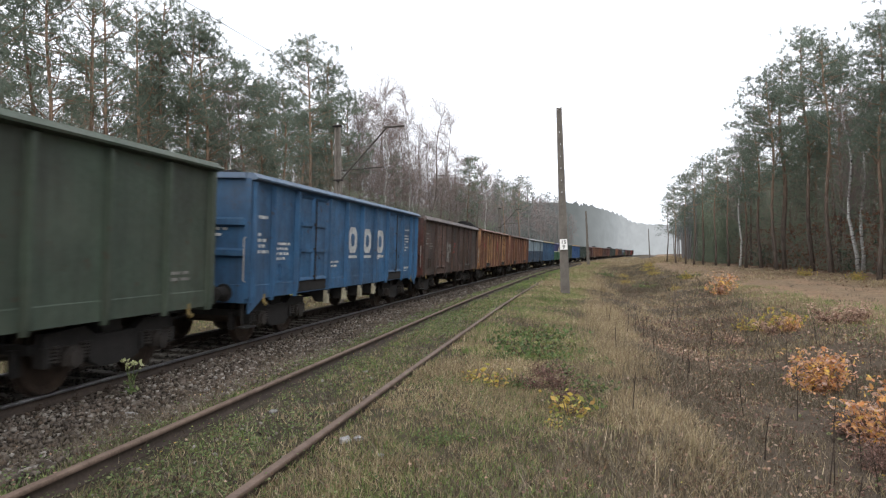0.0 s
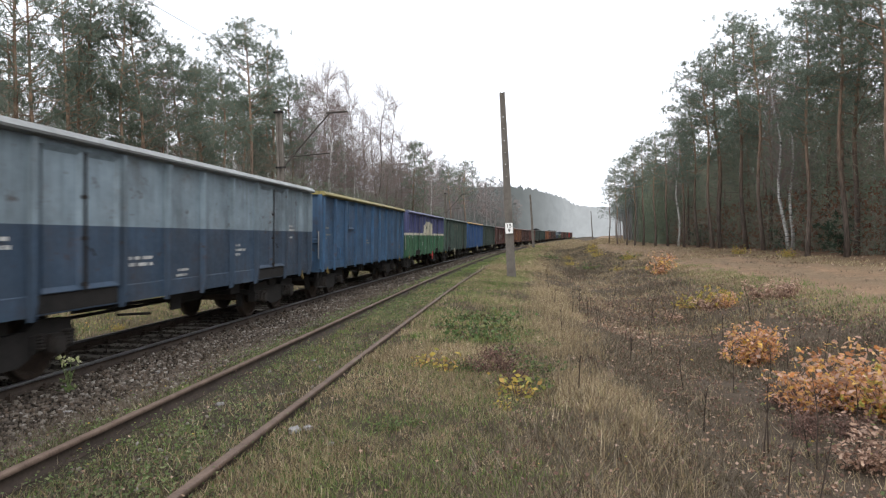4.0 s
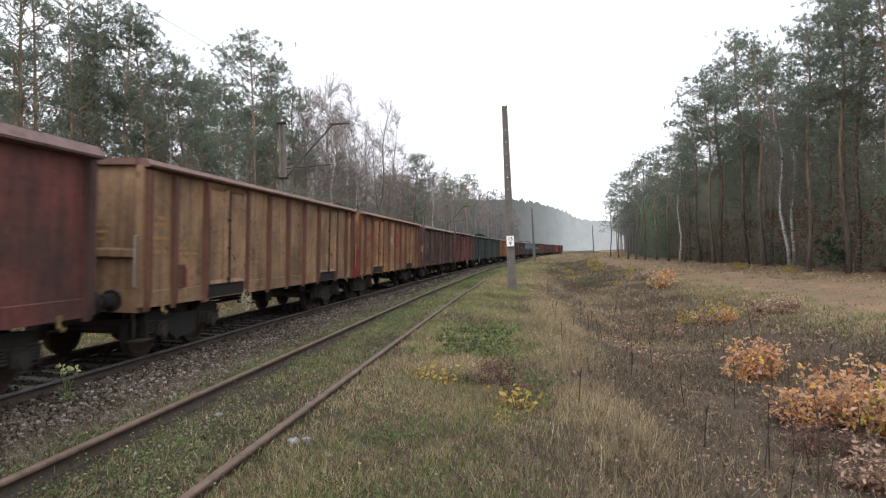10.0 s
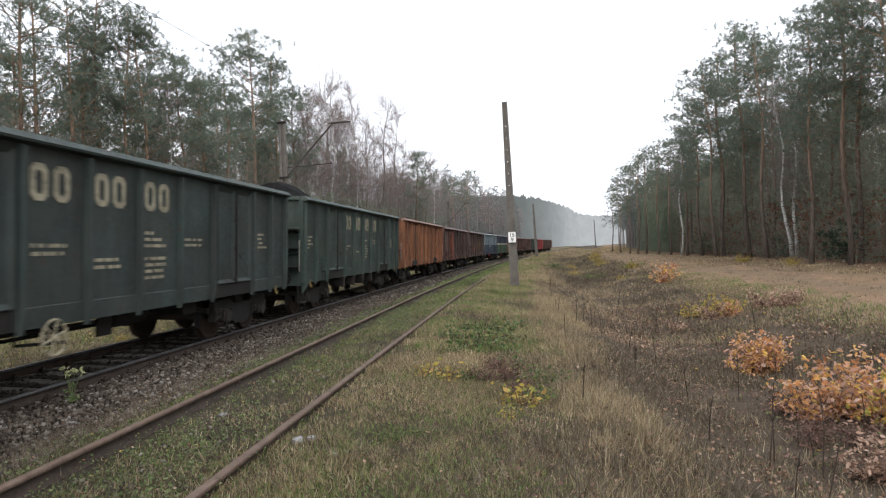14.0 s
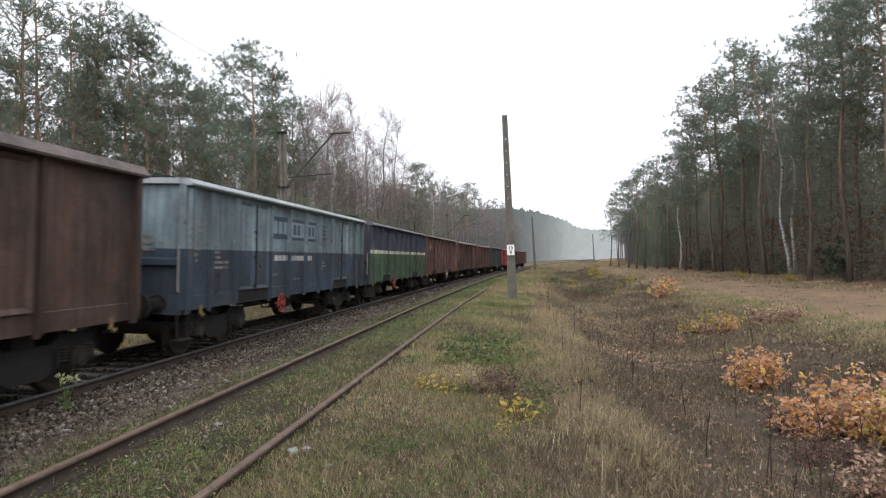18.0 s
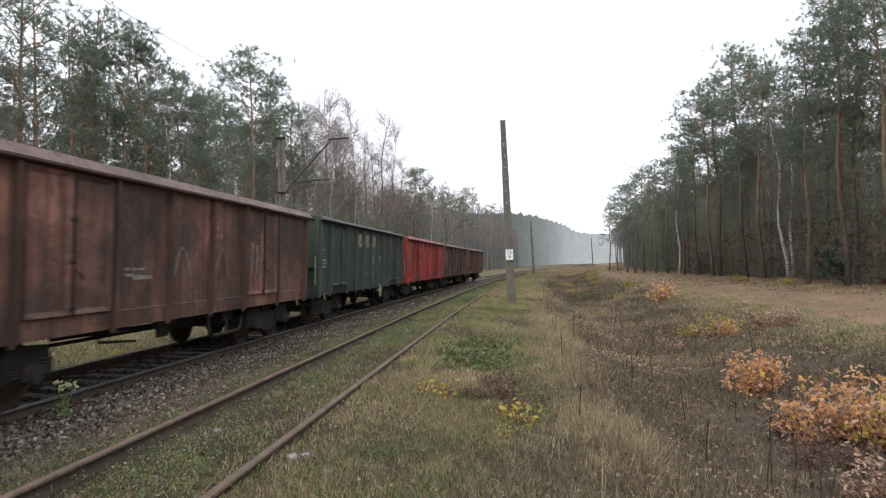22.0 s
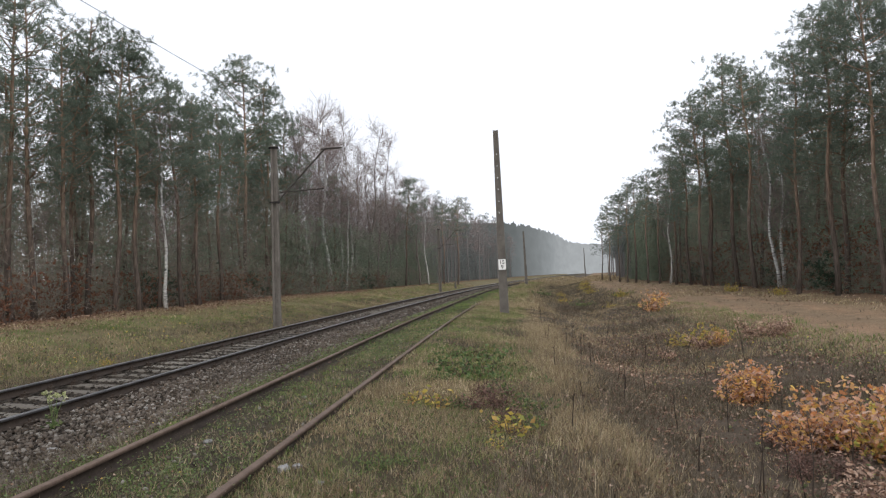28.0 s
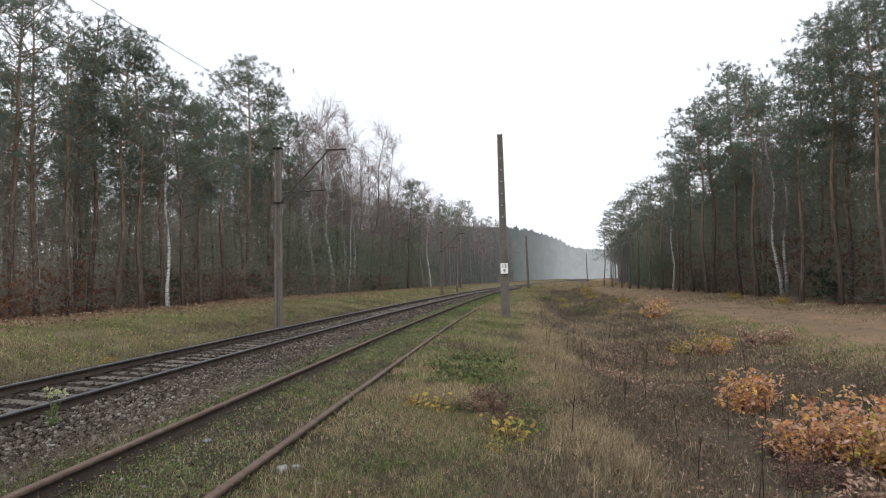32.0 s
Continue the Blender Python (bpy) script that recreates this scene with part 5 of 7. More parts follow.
def ribbons(rng, lines):
    """Fine twigs as slim blades along each short line."""
    a = np.array([p for pts, _ in lines for p in pts[:-1]])
    b = np.array([p for pts, _ in lines for p in pts[1:]])
    r0 = np.array([r for _, rs in lines for r in rs[:-1]])[:, None]
    r1 = np.array([r for _, rs in lines for r in rs[1:]])[:, None]
    side = np.cross(b - a, rng.normal(size=a.shape))
    side /= np.linalg.norm(side, axis=1, keepdims=True)
    v = np.stack([a - side * r0, a + side * r0, b + side * r1, b - side * r1], 1).reshape(-1, 3)
    return v, np.arange(4 * len(a)).reshape(-1, 4)


def bent(rng, start, way, length, steps, droop=0.0, wander=0.15):
    pts, p, d = [np.array(start, float)], np.array(start, float), np.array(way, float)
    for _ in range(steps):
        d = d + rng.normal(size=3) * wander + np.array([0, 0, droop])
        d /= np.linalg.norm(d)
        p = p + d * length / steps
        pts.append(p)
    return pts


def pine_meshes(seed, H=14.0, low=0.42, reach=2.6, dense=1.0, fine=True):
    """Trunk with its limbs, and a loose crown of needle clumps at the limbs' ends."""
    rng = np.random.default_rng(seed)
    lean = rng.normal(size=2) * 0.25
    n = 12
    spine = [np.array([lean[0] * (k / n) ** 1.5 + 0.10 * math.sin(k * 0.9 + seed), lean[1] * (k / n) ** 1.5 + 0.10 * math.cos(k * 0.7 + seed), H * k / n - (0.25 if k == 0 else 0)]) for k in range(n + 1)]
    radii = [0.135 * (1 - 0.82 * k / n) + (0.04 if k == 0 else 0) for k in range(n + 1)]
    limbs, clumps = [], []
    z = low * H
    while z < H * 0.985:
        k = z / H * n
        i = min(int(k), n - 1)
        at = spine[i] + (spine[i + 1] - spine[i]) * (k - i)
        f = (z / H - low) / (1 - low)
        r = reach * (0.55 + 0.75 * math.sin(math.pi * min(1, f * 0.9 + 0.12))) * rng.uniform(0.45, 1.15) * (1.05 - 0.55 * f)
        a = rng.uniform(0, 2 * math.pi)
        pts = bent(rng, at, (math.cos(a), math.sin(a), rng.uniform(0.0, 0.5)), r, 4, 0.06, 0.16)
        limbs.append((pts, [0.032 * (1 - 0.75 * j / 4) for j in range(5)]))
        for j in (2, 3, 4):
            for _ in range(2 if j < 4 else 3):
                if rng.random() < 0.85 * dense:
                    tip = pts[j] + np.clip(rng.normal(size=3), -1.7, 1.7) * np.array([0.40, 0.40, 0.18])
                    clumps.append(tip)
                    if rng.random() < 0.15:
                        limbs.append(([pts[j], tip], [0.012, 0.004]))
        z += rng.uniform(0.10, 0.30)
    for _ in range(7):      # dead snags under the crown
        z = rng.uniform(0.5, 1.0) * max(low, 0.2) * H
        i = int(z / H * n)
        a = rng.uniform(0, 2 * math.pi)
        limbs.append((bent(rng, spine[i], (math.cos(a), math.sin(a), rng.uniform(-0.2, 0.3)), rng.uniform(0.4, 1.5), 3, -0.03, 0.2), [0.02, 0.014, 0.01, 0.004]))
    clumps.append(spine[-1])
    bm = limb_tubes(limbs, 4 if fine else 3)
    tube(bm, spine, radii, 8 if fine else 6, True)
    trunk = mesh_of(bm, "pine_trunk", True)
    clumps = np.array(clumps)
    more = np.repeat(clumps, 4, 0) + np.clip(rng.normal(size=(4 * len(clumps), 3)), -2, 2) * np.array([0.25, 0.25, 0.11])
    v, f = needles(rng, more, 17, 0.15, 0.0135) if fine else needles(rng, more, 5, 0.24, 0.030)
    return trunk, from_arrays("pine_crown", v, f, NEEDLE)


def bare_meshes(seed, H=14.0, spread=1.0):
    """A slim bare broadleaf tree: stem, rising limbs and fine twigs on them."""
    rng = np.random.default_rng(seed)
    n = 10
    lean = rng.normal(size=2) * 0.6
    spine = [np.array([lean[0] * (k / n) + 0.14 * math.sin(k + seed), lean[1] * (k / n) + 0.14 * math.cos(1.3 * k + seed), H * k / n - (0.25 if k == 0 else 0)]) for k in range(n + 1)]
    radii = [0.12 * (1 - 0.92 * k / n) + (0.03 if k == 0 else 0) for k in range(n + 1)]
    bm = bmesh.new()
    tube(bm, spine, radii, 7, True)
    stem = mesh_of(bm, "stem", True)
    limbs, fine = [], []
    for _ in range(44):
        z = rng.uniform(0.28, 0.96)
        i = min(int(z * n), n - 1)
        at = spine[i] + (spine[i + 1] - spine[i]) * (z * n - i)
        a = rng.uniform(0, 2 * math.pi)
        way = np.array([math.cos(a) * 0.6, math.sin(a) * 0.6, rng.uniform(0.4, 0.95)])
        pts = bent(rng, at, way, H * 0.20 * (1.25 - z) * spread * rng.uniform(0.7, 1.4), 4, 0.015, 0.14)
        limbs.append((pts, [0.034 * (1.1 - z), 0.026 * (1.1 - z), 0.018 * (1.1 - z), 0.009, 0.005]))
        for j in (1, 2, 3, 4):
            for _ in range(3):
                d = pts[j] - pts[j - 1]
                d = d / np.linalg.norm(d) + rng.normal(size=3) * 0.45
                q = bent(rng, pts[j] - (pts[j] - pts[j - 1]) * rng.random(), d, H * 0.075 * rng.uniform(0.5, 1.5), 3, 0.0, 0.15)
                fine.append((q, [0.010, 0.008, 0.006, 0.003]))
                for k in (1, 2):
                    fine.append((bent(rng, q[k], (q[k] - q[k - 1]) / np.linalg.norm(q[k] - q[k - 1]) + rng.normal(size=3) * 0.6, H * 0.04 * rng.uniform(0.6, 1.5), 1, 0, 0.1), [0.006, 0.003]))
    v, f = ribbons(rng, fine)
    return stem, mesh_of(limb_tubes(limbs, 4), "bough_work", True), from_arrays("twig_crown", v, f, BIRCH_TWIG)


PINES = [pine_meshes(11 + k, 14.0, low, reach, dense) for k, (low, reach, dense) in enumerate([(0.42, 2.5, 1.0), (0.5, 2.1, 0.9), (0.38, 2.7, 1.0), (0.55, 2.4, 1.0), (0.45, 1.9, 0.85), (0.58, 2.6, 1.0), (0.5, 2.8, 1.0), (0.40, 3.0, 0.62), (0.46, 2.8, 0.58)])]
DEEP = [pine_meshes(31 + k, 14.0, low, 1.9, 0.75, False) for k, low in enumerate((0.58, 0.30, 0.16, 0.42))]
BIRCHES = [bare_meshes(51 + k, 14.0) for k in range(4)]
ALDERS = [bare_meshes(61 + k, 14.0, 1.15) for k in range(3)]


def at_ground(x, y, sink=0.05):
    return float(level(x, y)) - sink


def stand(name, x, y, H, turn, label, category, group):
    root = new(name)
    root.matrix_basis = Matrix.LocRotScale((x, y, at_ground(x, y)), Euler((0, 0, turn)), Vector((1, 1, 1)) * (H / 14.0))
    return tagged(root, label, category, group)


def pine(x, y, H, k, turn, deep=False):
    root = stand("pine_tree", x, y, H, turn, "tall Scots pine with bare orange trunk and dark crown", "pine tree", "pines of the wood")
    trunk, crown = (DEEP if deep else PINES)[k % 4 if deep else (k % 7 if k < 200 else 7 + k % 2)]
    put("trunk", trunk, PINE_BARK, root)
    put("crown", crown, NEEDLE, root)


def birch(x, y, H, k, turn):
    stout = 1.2 if k in (10, 17, 37, 38) else 1.0
    root = stand("birch_tree", x, y, H, turn, "slim leafless birch with white bark", "birch tree", "birches of the wood")
    stem, limbs, twigs = BIRCHES[k % 4]
    trunk = put("trunk", stem, BIRCH_BARK, root)
    trunk.scale = (stout, stout, 1)
    put("bough_work", limbs, BIRCH_TWIG, root)
    put("crown", twigs, BIRCH_TWIG, root)


def alder(x, y, H, k, turn):
    root = stand("bare_tree", x, y, H, turn, "leafless grey-brown tree with fine twigs", "bare tree", "bare trees of the wood")
    stem, limbs, twigs = ALDERS[k % 3]
    put("trunk", stem, GREY_BARK, root)
    put("bough_work", limbs, BIRCH_TWIG, root)
    put("crown", twigs, BIRCH_TWIG, root)


MAKE = {"pine": pine, "birch": birch, "bare": alder}
EDGE_LEFT = [("pine", -19.6, 22.9, 13.2), ("pine", -19.7, 25.3, 14.3), ("pine", -20.3, 27.4, 14.6), ("birch", -21.6, 29.5, 8.1), ("pine", -19.9, 29.1, 13.5), ("pine", -19.7, 30.6, 14.4), ("pine", -19.3, 32.2, 14.1),
             ("pine", -18.8, 33.3, 13.9), ("pine", -18.8, 35.3, 11.7), ("pine", -18.1, 36.6, 13.4), ("birch", -17.9, 34.6, 10.6), ("pine", -18.3, 39.1, 12.7), ("pine", -19.1, 44.1, 13.7), ("pine", -20.4, 52.2, 19.6)]
EDGE_LEFT += [("pine", -20.3, 57.0, 18.7), ("pine", -20.6, 62.9, 17.7), ("bare", -20.1, 67.2, 15.2), ("birch", -18.6, 70.7, 20.8), ("bare", -20.4, 72.6, 20.7), ("birch", -18.1, 80.6, 21.9), ("bare", -17.9, 88.1, 22.2),
              ("bare", -16.6, 96.3, 21.6), ("bare", -19.2, 77.9, 18.6), ("pine", -14.5, 99.7, 16.2), ("bare", -13.1, 104.2, 16.4), ("birch", -12.4, 110.0, 17.4), ("pine", -10.0, 114.6, 13.8), ("pine", -8.0, 120.3, 15.4)]
EDGE_LEFT += [("bare", -19.9, 63.5, 16.6), ("birch", -19.3, 66.4, 18.0), ("bare", -19.8, 74.9, 18.6), ("birch", -18.6, 77.2, 18.2), ("bare", -18.9, 84.0, 19.4), ("bare", -17.9, 91.5, 18.8), ("bare", -18.4, 83.0, 18.0), ("bare", -16.6, 99.5, 17.5), ("birch", -15.4, 105.8, 16.5)]
EDGE_RIGHT = [("birch", 17.75, 45.6, 11.9), ("birch", 18.15, 45.9, 11.7), ("pine", 17.7, 53.1, 17.7), ("pine", 17.7, 58.9, 17.3), ("pine", 16.5, 57.5, 15.5), ("pine", 17.1, 63.9, 14.6), ("pine", 16.7, 66.8, 12.6), ("birch", 16.8, 69.7, 13.1),
              ("pine", 17.1, 76.1, 12.6), ("pine", 16.7, 80.3, 12.8), ("pine", 16.3, 84.9, 13.2), ("pine", 16.2, 89.7, 12.8), ("pine", 16.0, 95.3, 12.2), ("pine", 16.7, 107.4, 12.0), ("pine", 17.7, 123.0, 11.6)]
EDGE_RIGHT += [("pine", 17.3, 48.5, 15.6), ("pine", 15.9, 37.9, 13.3), ("pine", 16.2, 34.6, 14.0), ("pine", 17.0, 32.0, 14.5), ("pine", 18.2, 30.2, 14.2), ("pine", 17.6, 28.2, 13.9), ("pine", 17.6, 36.5, 15.4), ("pine", 18.6, 39.8, 15.8), ("pine", 19.4, 43.0, 15.6), ("pine", 18.8, 33.2, 15.0), ("pine", 18.7, 50.5, 15.0), ("pine", 19.6, 54.5, 16.4), ("pine", 18.4, 61.5, 15.2)]
TURN_OF = {(17.75, 45.6): 0.0, (18.15, 45.9): 1.5}     # the twin birches part towards their tops
wood = random.Random(5)
for j, (kind, x, y, H) in enumerate(EDGE_LEFT + EDGE_RIGHT):
    MAKE[kind](x, y, H, 200 + j if kind == "pine" and j in (0, 1, 2, 4) else j, TURN_OF.get((x, y), wood.uniform(0, 6.28)))


def inner(side, y0, y1, u0, u1, gap, mix):
    """Trees behind the wood's edge on a loose grid."""
    y, j = y0, 0
    while y < y1:
        u = u0
        while u < u1:
            yy, uu = y + wood.uniform(-0.42, 0.42) * gap, u + wood.uniform(-0.42, 0.42) * gap
            x = side * uu + float(bend(yy))
            kind = wood.choice(mix)
            H = wood.uniform(12.2, 14.6) if yy < 48 else (wood.uniform(12.5, 16.0) if side < 0 else wood.uniform(11.8, 14.6))
            if kind == "pine":
                deep = wood.random() < 0.9
                pine(x, yy, H, wood.choice((0, 1, 3, 3) if side < 0 else (1, 2, 2, 3)) if deep else j, wood.uniform(0, 6.28), deep)
            else:
                MAKE[kind](x, yy, H * 0.95, j, wood.uniform(0, 6.28))
            j += 1
            u += gap
        y += gap


inner(-1, 21, 64, 23, 38, 4.5, ["pine"] * 9 + ["birch"])
inner(-1, 64, 128, 22.0, 36, 4.4, ["pine", "pine", "bare", "bare", "birch"])
inner(1, 20, 60, 20, 33, 4.3, ["pine"] * 8 + ["birch"])
inner(1, 60, 125, 18.5, 32, 4.6, ["pine"] * 8 + ["bare"])

# ---- woods too deep or far to tell tree from tree ----


def woods(name, label, spots, needle, bark, seed, clump=70, size=1.0, bare=0.0, each=10):
    """Joined simple trees: stems, and loose crowns of larger sprays."""
    rng = np.random.default_rng(seed)
    bm, cs, ts = bmesh.new(), [], []
    for x, y, H in spots:
        z = at_ground(x, y)
        tube(bm, [(x, y, z), (x + rng.normal() * 0.15, y, z + H * 0.5), (x + rng.normal() * 0.2, y, z + H * 0.95)], [0.17, 0.12, 0.03], 4, False)
        f = rng.uniform(0.0, 1.0, clump)
        a, r = rng.uniform(0, 6.28, clump), rng.uniform(0.2, 1.0, clump) * (2.3 * np.sin(np.pi * (0.15 + 0.8 * f)) + 0.2)
        pts = np.stack([x + r * np.cos(a), y + r * np.sin(a), z + H * (0.42 + 0.58 * f)], -1)
        (ts if rng.random() < bare else cs).append(pts)
    root = tagged(new(name), label, "woods", kind="stuff")
    put("stems", mesh_of(bm, "stems"), bark, root)
    v, f = needles(rng, np.concatenate(cs), each, 0.42 * size, 0.055 * size)
    put("crowns", from_arrays("crowns", v, f, needle), needle, root)
    if ts:
        v, f = needles(rng, np.concatenate(ts), 7, 1.0 * size, 0.022 * size)
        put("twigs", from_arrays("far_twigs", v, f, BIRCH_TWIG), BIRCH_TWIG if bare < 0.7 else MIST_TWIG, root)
    return root


def loose(side, y0, y1, u0, u1, gap, low, high):
    out, y = [], y0
    while y < y1:
        u = u0
        while u < u1:
            yy, uu = y + wood.uniform(-0.4, 0.4) * gap, u + wood.uniform(-0.4, 0.4) * gap
            out.append((side * uu + float(bend(yy)), yy, wood.uniform(low, high)))
            u += gap
        y += gap
    return out


# Mist over the far woods is painted into these paler, greyer colours.
MIST_NEEDLE = piecewise("haze_grey_needles", (0.15, 0.168, 0.157), (0.175, 0.192, 0.182), (0.20, 0.215, 0.205), through=0.35)
MIST_BARK = mottled("haze_grey_stems", (0.15, 0.138, 0.132), (0.21, 0.195, 0.188), 2, 10)
MIST_TWIG = mottled("haze_grey_twigs", (0.125, 0.110, 0.106), (0.175, 0.157, 0.152), 2, 10)
woods("deep_pine_wood", "dark pine wood behind the edge trees", loose(-1, 10, 130, 40, 62, 6.4, 10, 12.5), NEEDLE, PINE_BARK, 1, 40, 1.5, 0.0, 5)
woods("deep_pine_wood", "dark pine wood behind the road", loose(1, 16, 125, 35, 56, 6.4, 10, 12.5), NEEDLE, PINE_BARK, 2, 40, 1.5, 0.0, 5)
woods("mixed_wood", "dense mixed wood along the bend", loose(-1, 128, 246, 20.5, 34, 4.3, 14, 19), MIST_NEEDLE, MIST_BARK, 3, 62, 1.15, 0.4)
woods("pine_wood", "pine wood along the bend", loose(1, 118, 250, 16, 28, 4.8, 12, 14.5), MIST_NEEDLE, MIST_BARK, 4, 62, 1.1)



def far_backdrop():
    """The end of the wood along the bend as a glowing sheet: mist painted in, paler the farther it lies; outline fits
    the camera's view.
    """
    mat = bpy.data.materials.new("painted_mist_glow")
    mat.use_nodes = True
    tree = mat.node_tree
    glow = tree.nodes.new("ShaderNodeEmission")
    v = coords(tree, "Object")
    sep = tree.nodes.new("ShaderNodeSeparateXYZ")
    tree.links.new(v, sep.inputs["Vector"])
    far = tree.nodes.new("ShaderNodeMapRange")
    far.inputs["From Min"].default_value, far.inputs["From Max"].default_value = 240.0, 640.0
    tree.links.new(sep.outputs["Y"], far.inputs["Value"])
    # Haze is painted into the glow, paler with distance.
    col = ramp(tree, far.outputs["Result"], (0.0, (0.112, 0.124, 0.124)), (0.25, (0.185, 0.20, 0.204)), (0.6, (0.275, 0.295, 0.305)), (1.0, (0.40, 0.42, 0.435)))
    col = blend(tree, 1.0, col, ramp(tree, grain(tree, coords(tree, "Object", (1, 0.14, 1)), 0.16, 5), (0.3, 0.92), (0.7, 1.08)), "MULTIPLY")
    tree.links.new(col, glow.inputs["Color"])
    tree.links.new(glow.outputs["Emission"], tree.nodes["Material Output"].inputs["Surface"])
    rng = np.random.default_rng(8)
    way = [(-60, 238, 20.0), (-1, 245, 20.5), (12.5, 330, 25.0), (26, 430, 28.5), (45, 560, 32.5), (60, 610, 28.5), (82, 630, 26.5), (400, 640, 25.0)]
    u = np.linspace(0, len(way) - 1, 900)
    xs, ys, top = (np.interp(u, range(len(way)), [p[k] for p in way]) for k in range(3))
    crowns = np.convolve(rng.normal(0, 1, len(u) + 10), np.hanning(11) / 3.0, "valid")      # crowns of uneven size
    top = top * (1 + 0.02 * np.sin(u * 19) + 0.02 * crowns)
    verts = np.concatenate([np.stack([xs, ys, np.full_like(xs, -2.0)], -1), np.stack([xs, ys, top], -1)])
    k, n = np.arange(len(u) - 1), len(u)
    tagged(new("backdrop", from_arrays("backdrop", verts, np.stack([k, k + 1, n + k + 1, n + k], -1), mat)), "glowing backdrop of the far treeline with painted mist", "backdrop", kind="structure")


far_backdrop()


def thicket(name, label, mat, seed, side, y0, y1, u0, u1, n, tall, size, slim=0.05):
    """A tangle of twigs and saplings that fills the wood's depth."""
    rng = np.random.default_rng(seed)
    y = rng.uniform(y0, y1, n)
    x = side * rng.uniform(u0, u1, n) + bend(y)
    c = np.stack([x, y, level(x, y) + tall * rng.random(n) ** 1.3], -1)
    v, f = needles(rng, c, 6, size, size * slim)
    return tagged(new(name, from_arrays(name, v, f, mat)), label, "undergrowth", kind="stuff")


# Brown-grey twigs, paled to paint in the mist inside the wood.
TANGLE = piecewise("haze_pale_brown_undergrowth", (0.23, 0.20, 0.17), (0.31, 0.27, 0.23), (0.33, 0.245, 0.19), (0.225, 0.25, 0.19), (0.29, 0.26, 0.225), through=0.35)
thicket("undergrowth", "brown tangled undergrowth deep in the wood", TANGLE, 21, -1, 6, 130, 27, 62, 13000, 8.0, 0.9, 0.045)
thicket("undergrowth", "brown tangled undergrowth deep in the wood", TANGLE, 22, 1, 14, 125, 23, 56, 11000, 7.0, 0.9, 0.045)
thicket("sapling_twigs", "tall fine twigs of saplings in the wood's edge", TANGLE, 51, 1, 26, 115, 16.4, 21, 9000, 9.0, 0.6, 0.018)
thicket("sapling_twigs", "tall fine twigs of saplings in the wood's edge", TANGLE, 52, -1, 16, 62, 19.6, 25, 5000, 9.0, 0.6, 0.018)
thicket("edge_undergrowth", "bare twigs and saplings along the wood's edge", TANGLE, 31, -1, 12, 120, 19.5, 29, 9000, 2.6, 0.55, 0.022)
thicket("edge_undergrowth", "bare twigs and saplings along the wood's edge", TANGLE, 32, 1, 20, 115, 16.5, 26, 9000, 2.6, 0.55, 0.022)
# Twig greys lightened so that the colour itself holds the haze.
HAZE_TWIG = piecewise("haze_pale_fine_twigs", (0.21, 0.182, 0.17), (0.27, 0.235, 0.222), (0.31, 0.275, 0.258), (0.23, 0.245, 0.215), through=0.35)
# Green lifted above real underwood, with mist painted into it.
UNDERWOOD = piecewise("haze_pale_underwood", (0.16, 0.21, 0.15), (0.215, 0.265, 0.19), (0.25, 0.30, 0.215), (0.24, 0.21, 0.155), rough=0.65, through=0.55)
thicket("fine_twigs", "fine bare twigs of birches along the wood's edge", HAZE_TWIG, 41, -1, 58, 132, 19.5, 29, 9000, 13.0, 0.7, 0.018)
thicket("underwood", "green young trees under the wood's edge", UNDERWOOD, 42, 1, 26, 116, 16.4, 25, 24000, 9.5, 0.30, 0.075)
thicket("underwood", "green young trees under the wood's edge", UNDERWOOD, 43, -1, 34, 120, 21, 29, 12000, 6.5, 0.34, 0.075)
thicket("russet_underwood", "russet oak leaves low along the wood's edge", RUST_LEAF, 44, 1, 24, 100, 16.6, 22, 8000, 3.8, 0.13, 0.3)
thicket("russet_underwood", "russet oak leaves low along the wood's edge", RUST_LEAF, 45, -1, 14, 90, 19.8, 25, 3600, 2.0, 0.13, 0.3)
thicket("bend_undergrowth", "undergrowth along the bend with mist painted into its grey", MIST_NEEDLE, 23, -1, 126, 250, 20, 36, 9000, 8.0, 0.8)
thicket("bend_undergrowth", "undergrowth along the bend with mist painted into its grey", MIST_NEEDLE, 24, 1, 115, 250, 17, 32, 7000, 7.0, 0.8)
thicket("bend_undergrowth", "undergrowth along the bend with mist painted into its grey", MIST_NEEDLE, 25, 1, 116, 180, 15.6, 20, 9000, 9.0, 0.5)
thicket("underwood", "green young trees under the wood's edge", UNDERWOOD, 47, 1, 88, 132, 15.2, 19, 15000, 9.0, 0.36, 0.075)
thicket("underwood", "green young trees under the wood's edge", UNDERWOOD, 46, -1, 56, 130, 19.6, 25, 13000, 7.5, 0.34, 0.075)

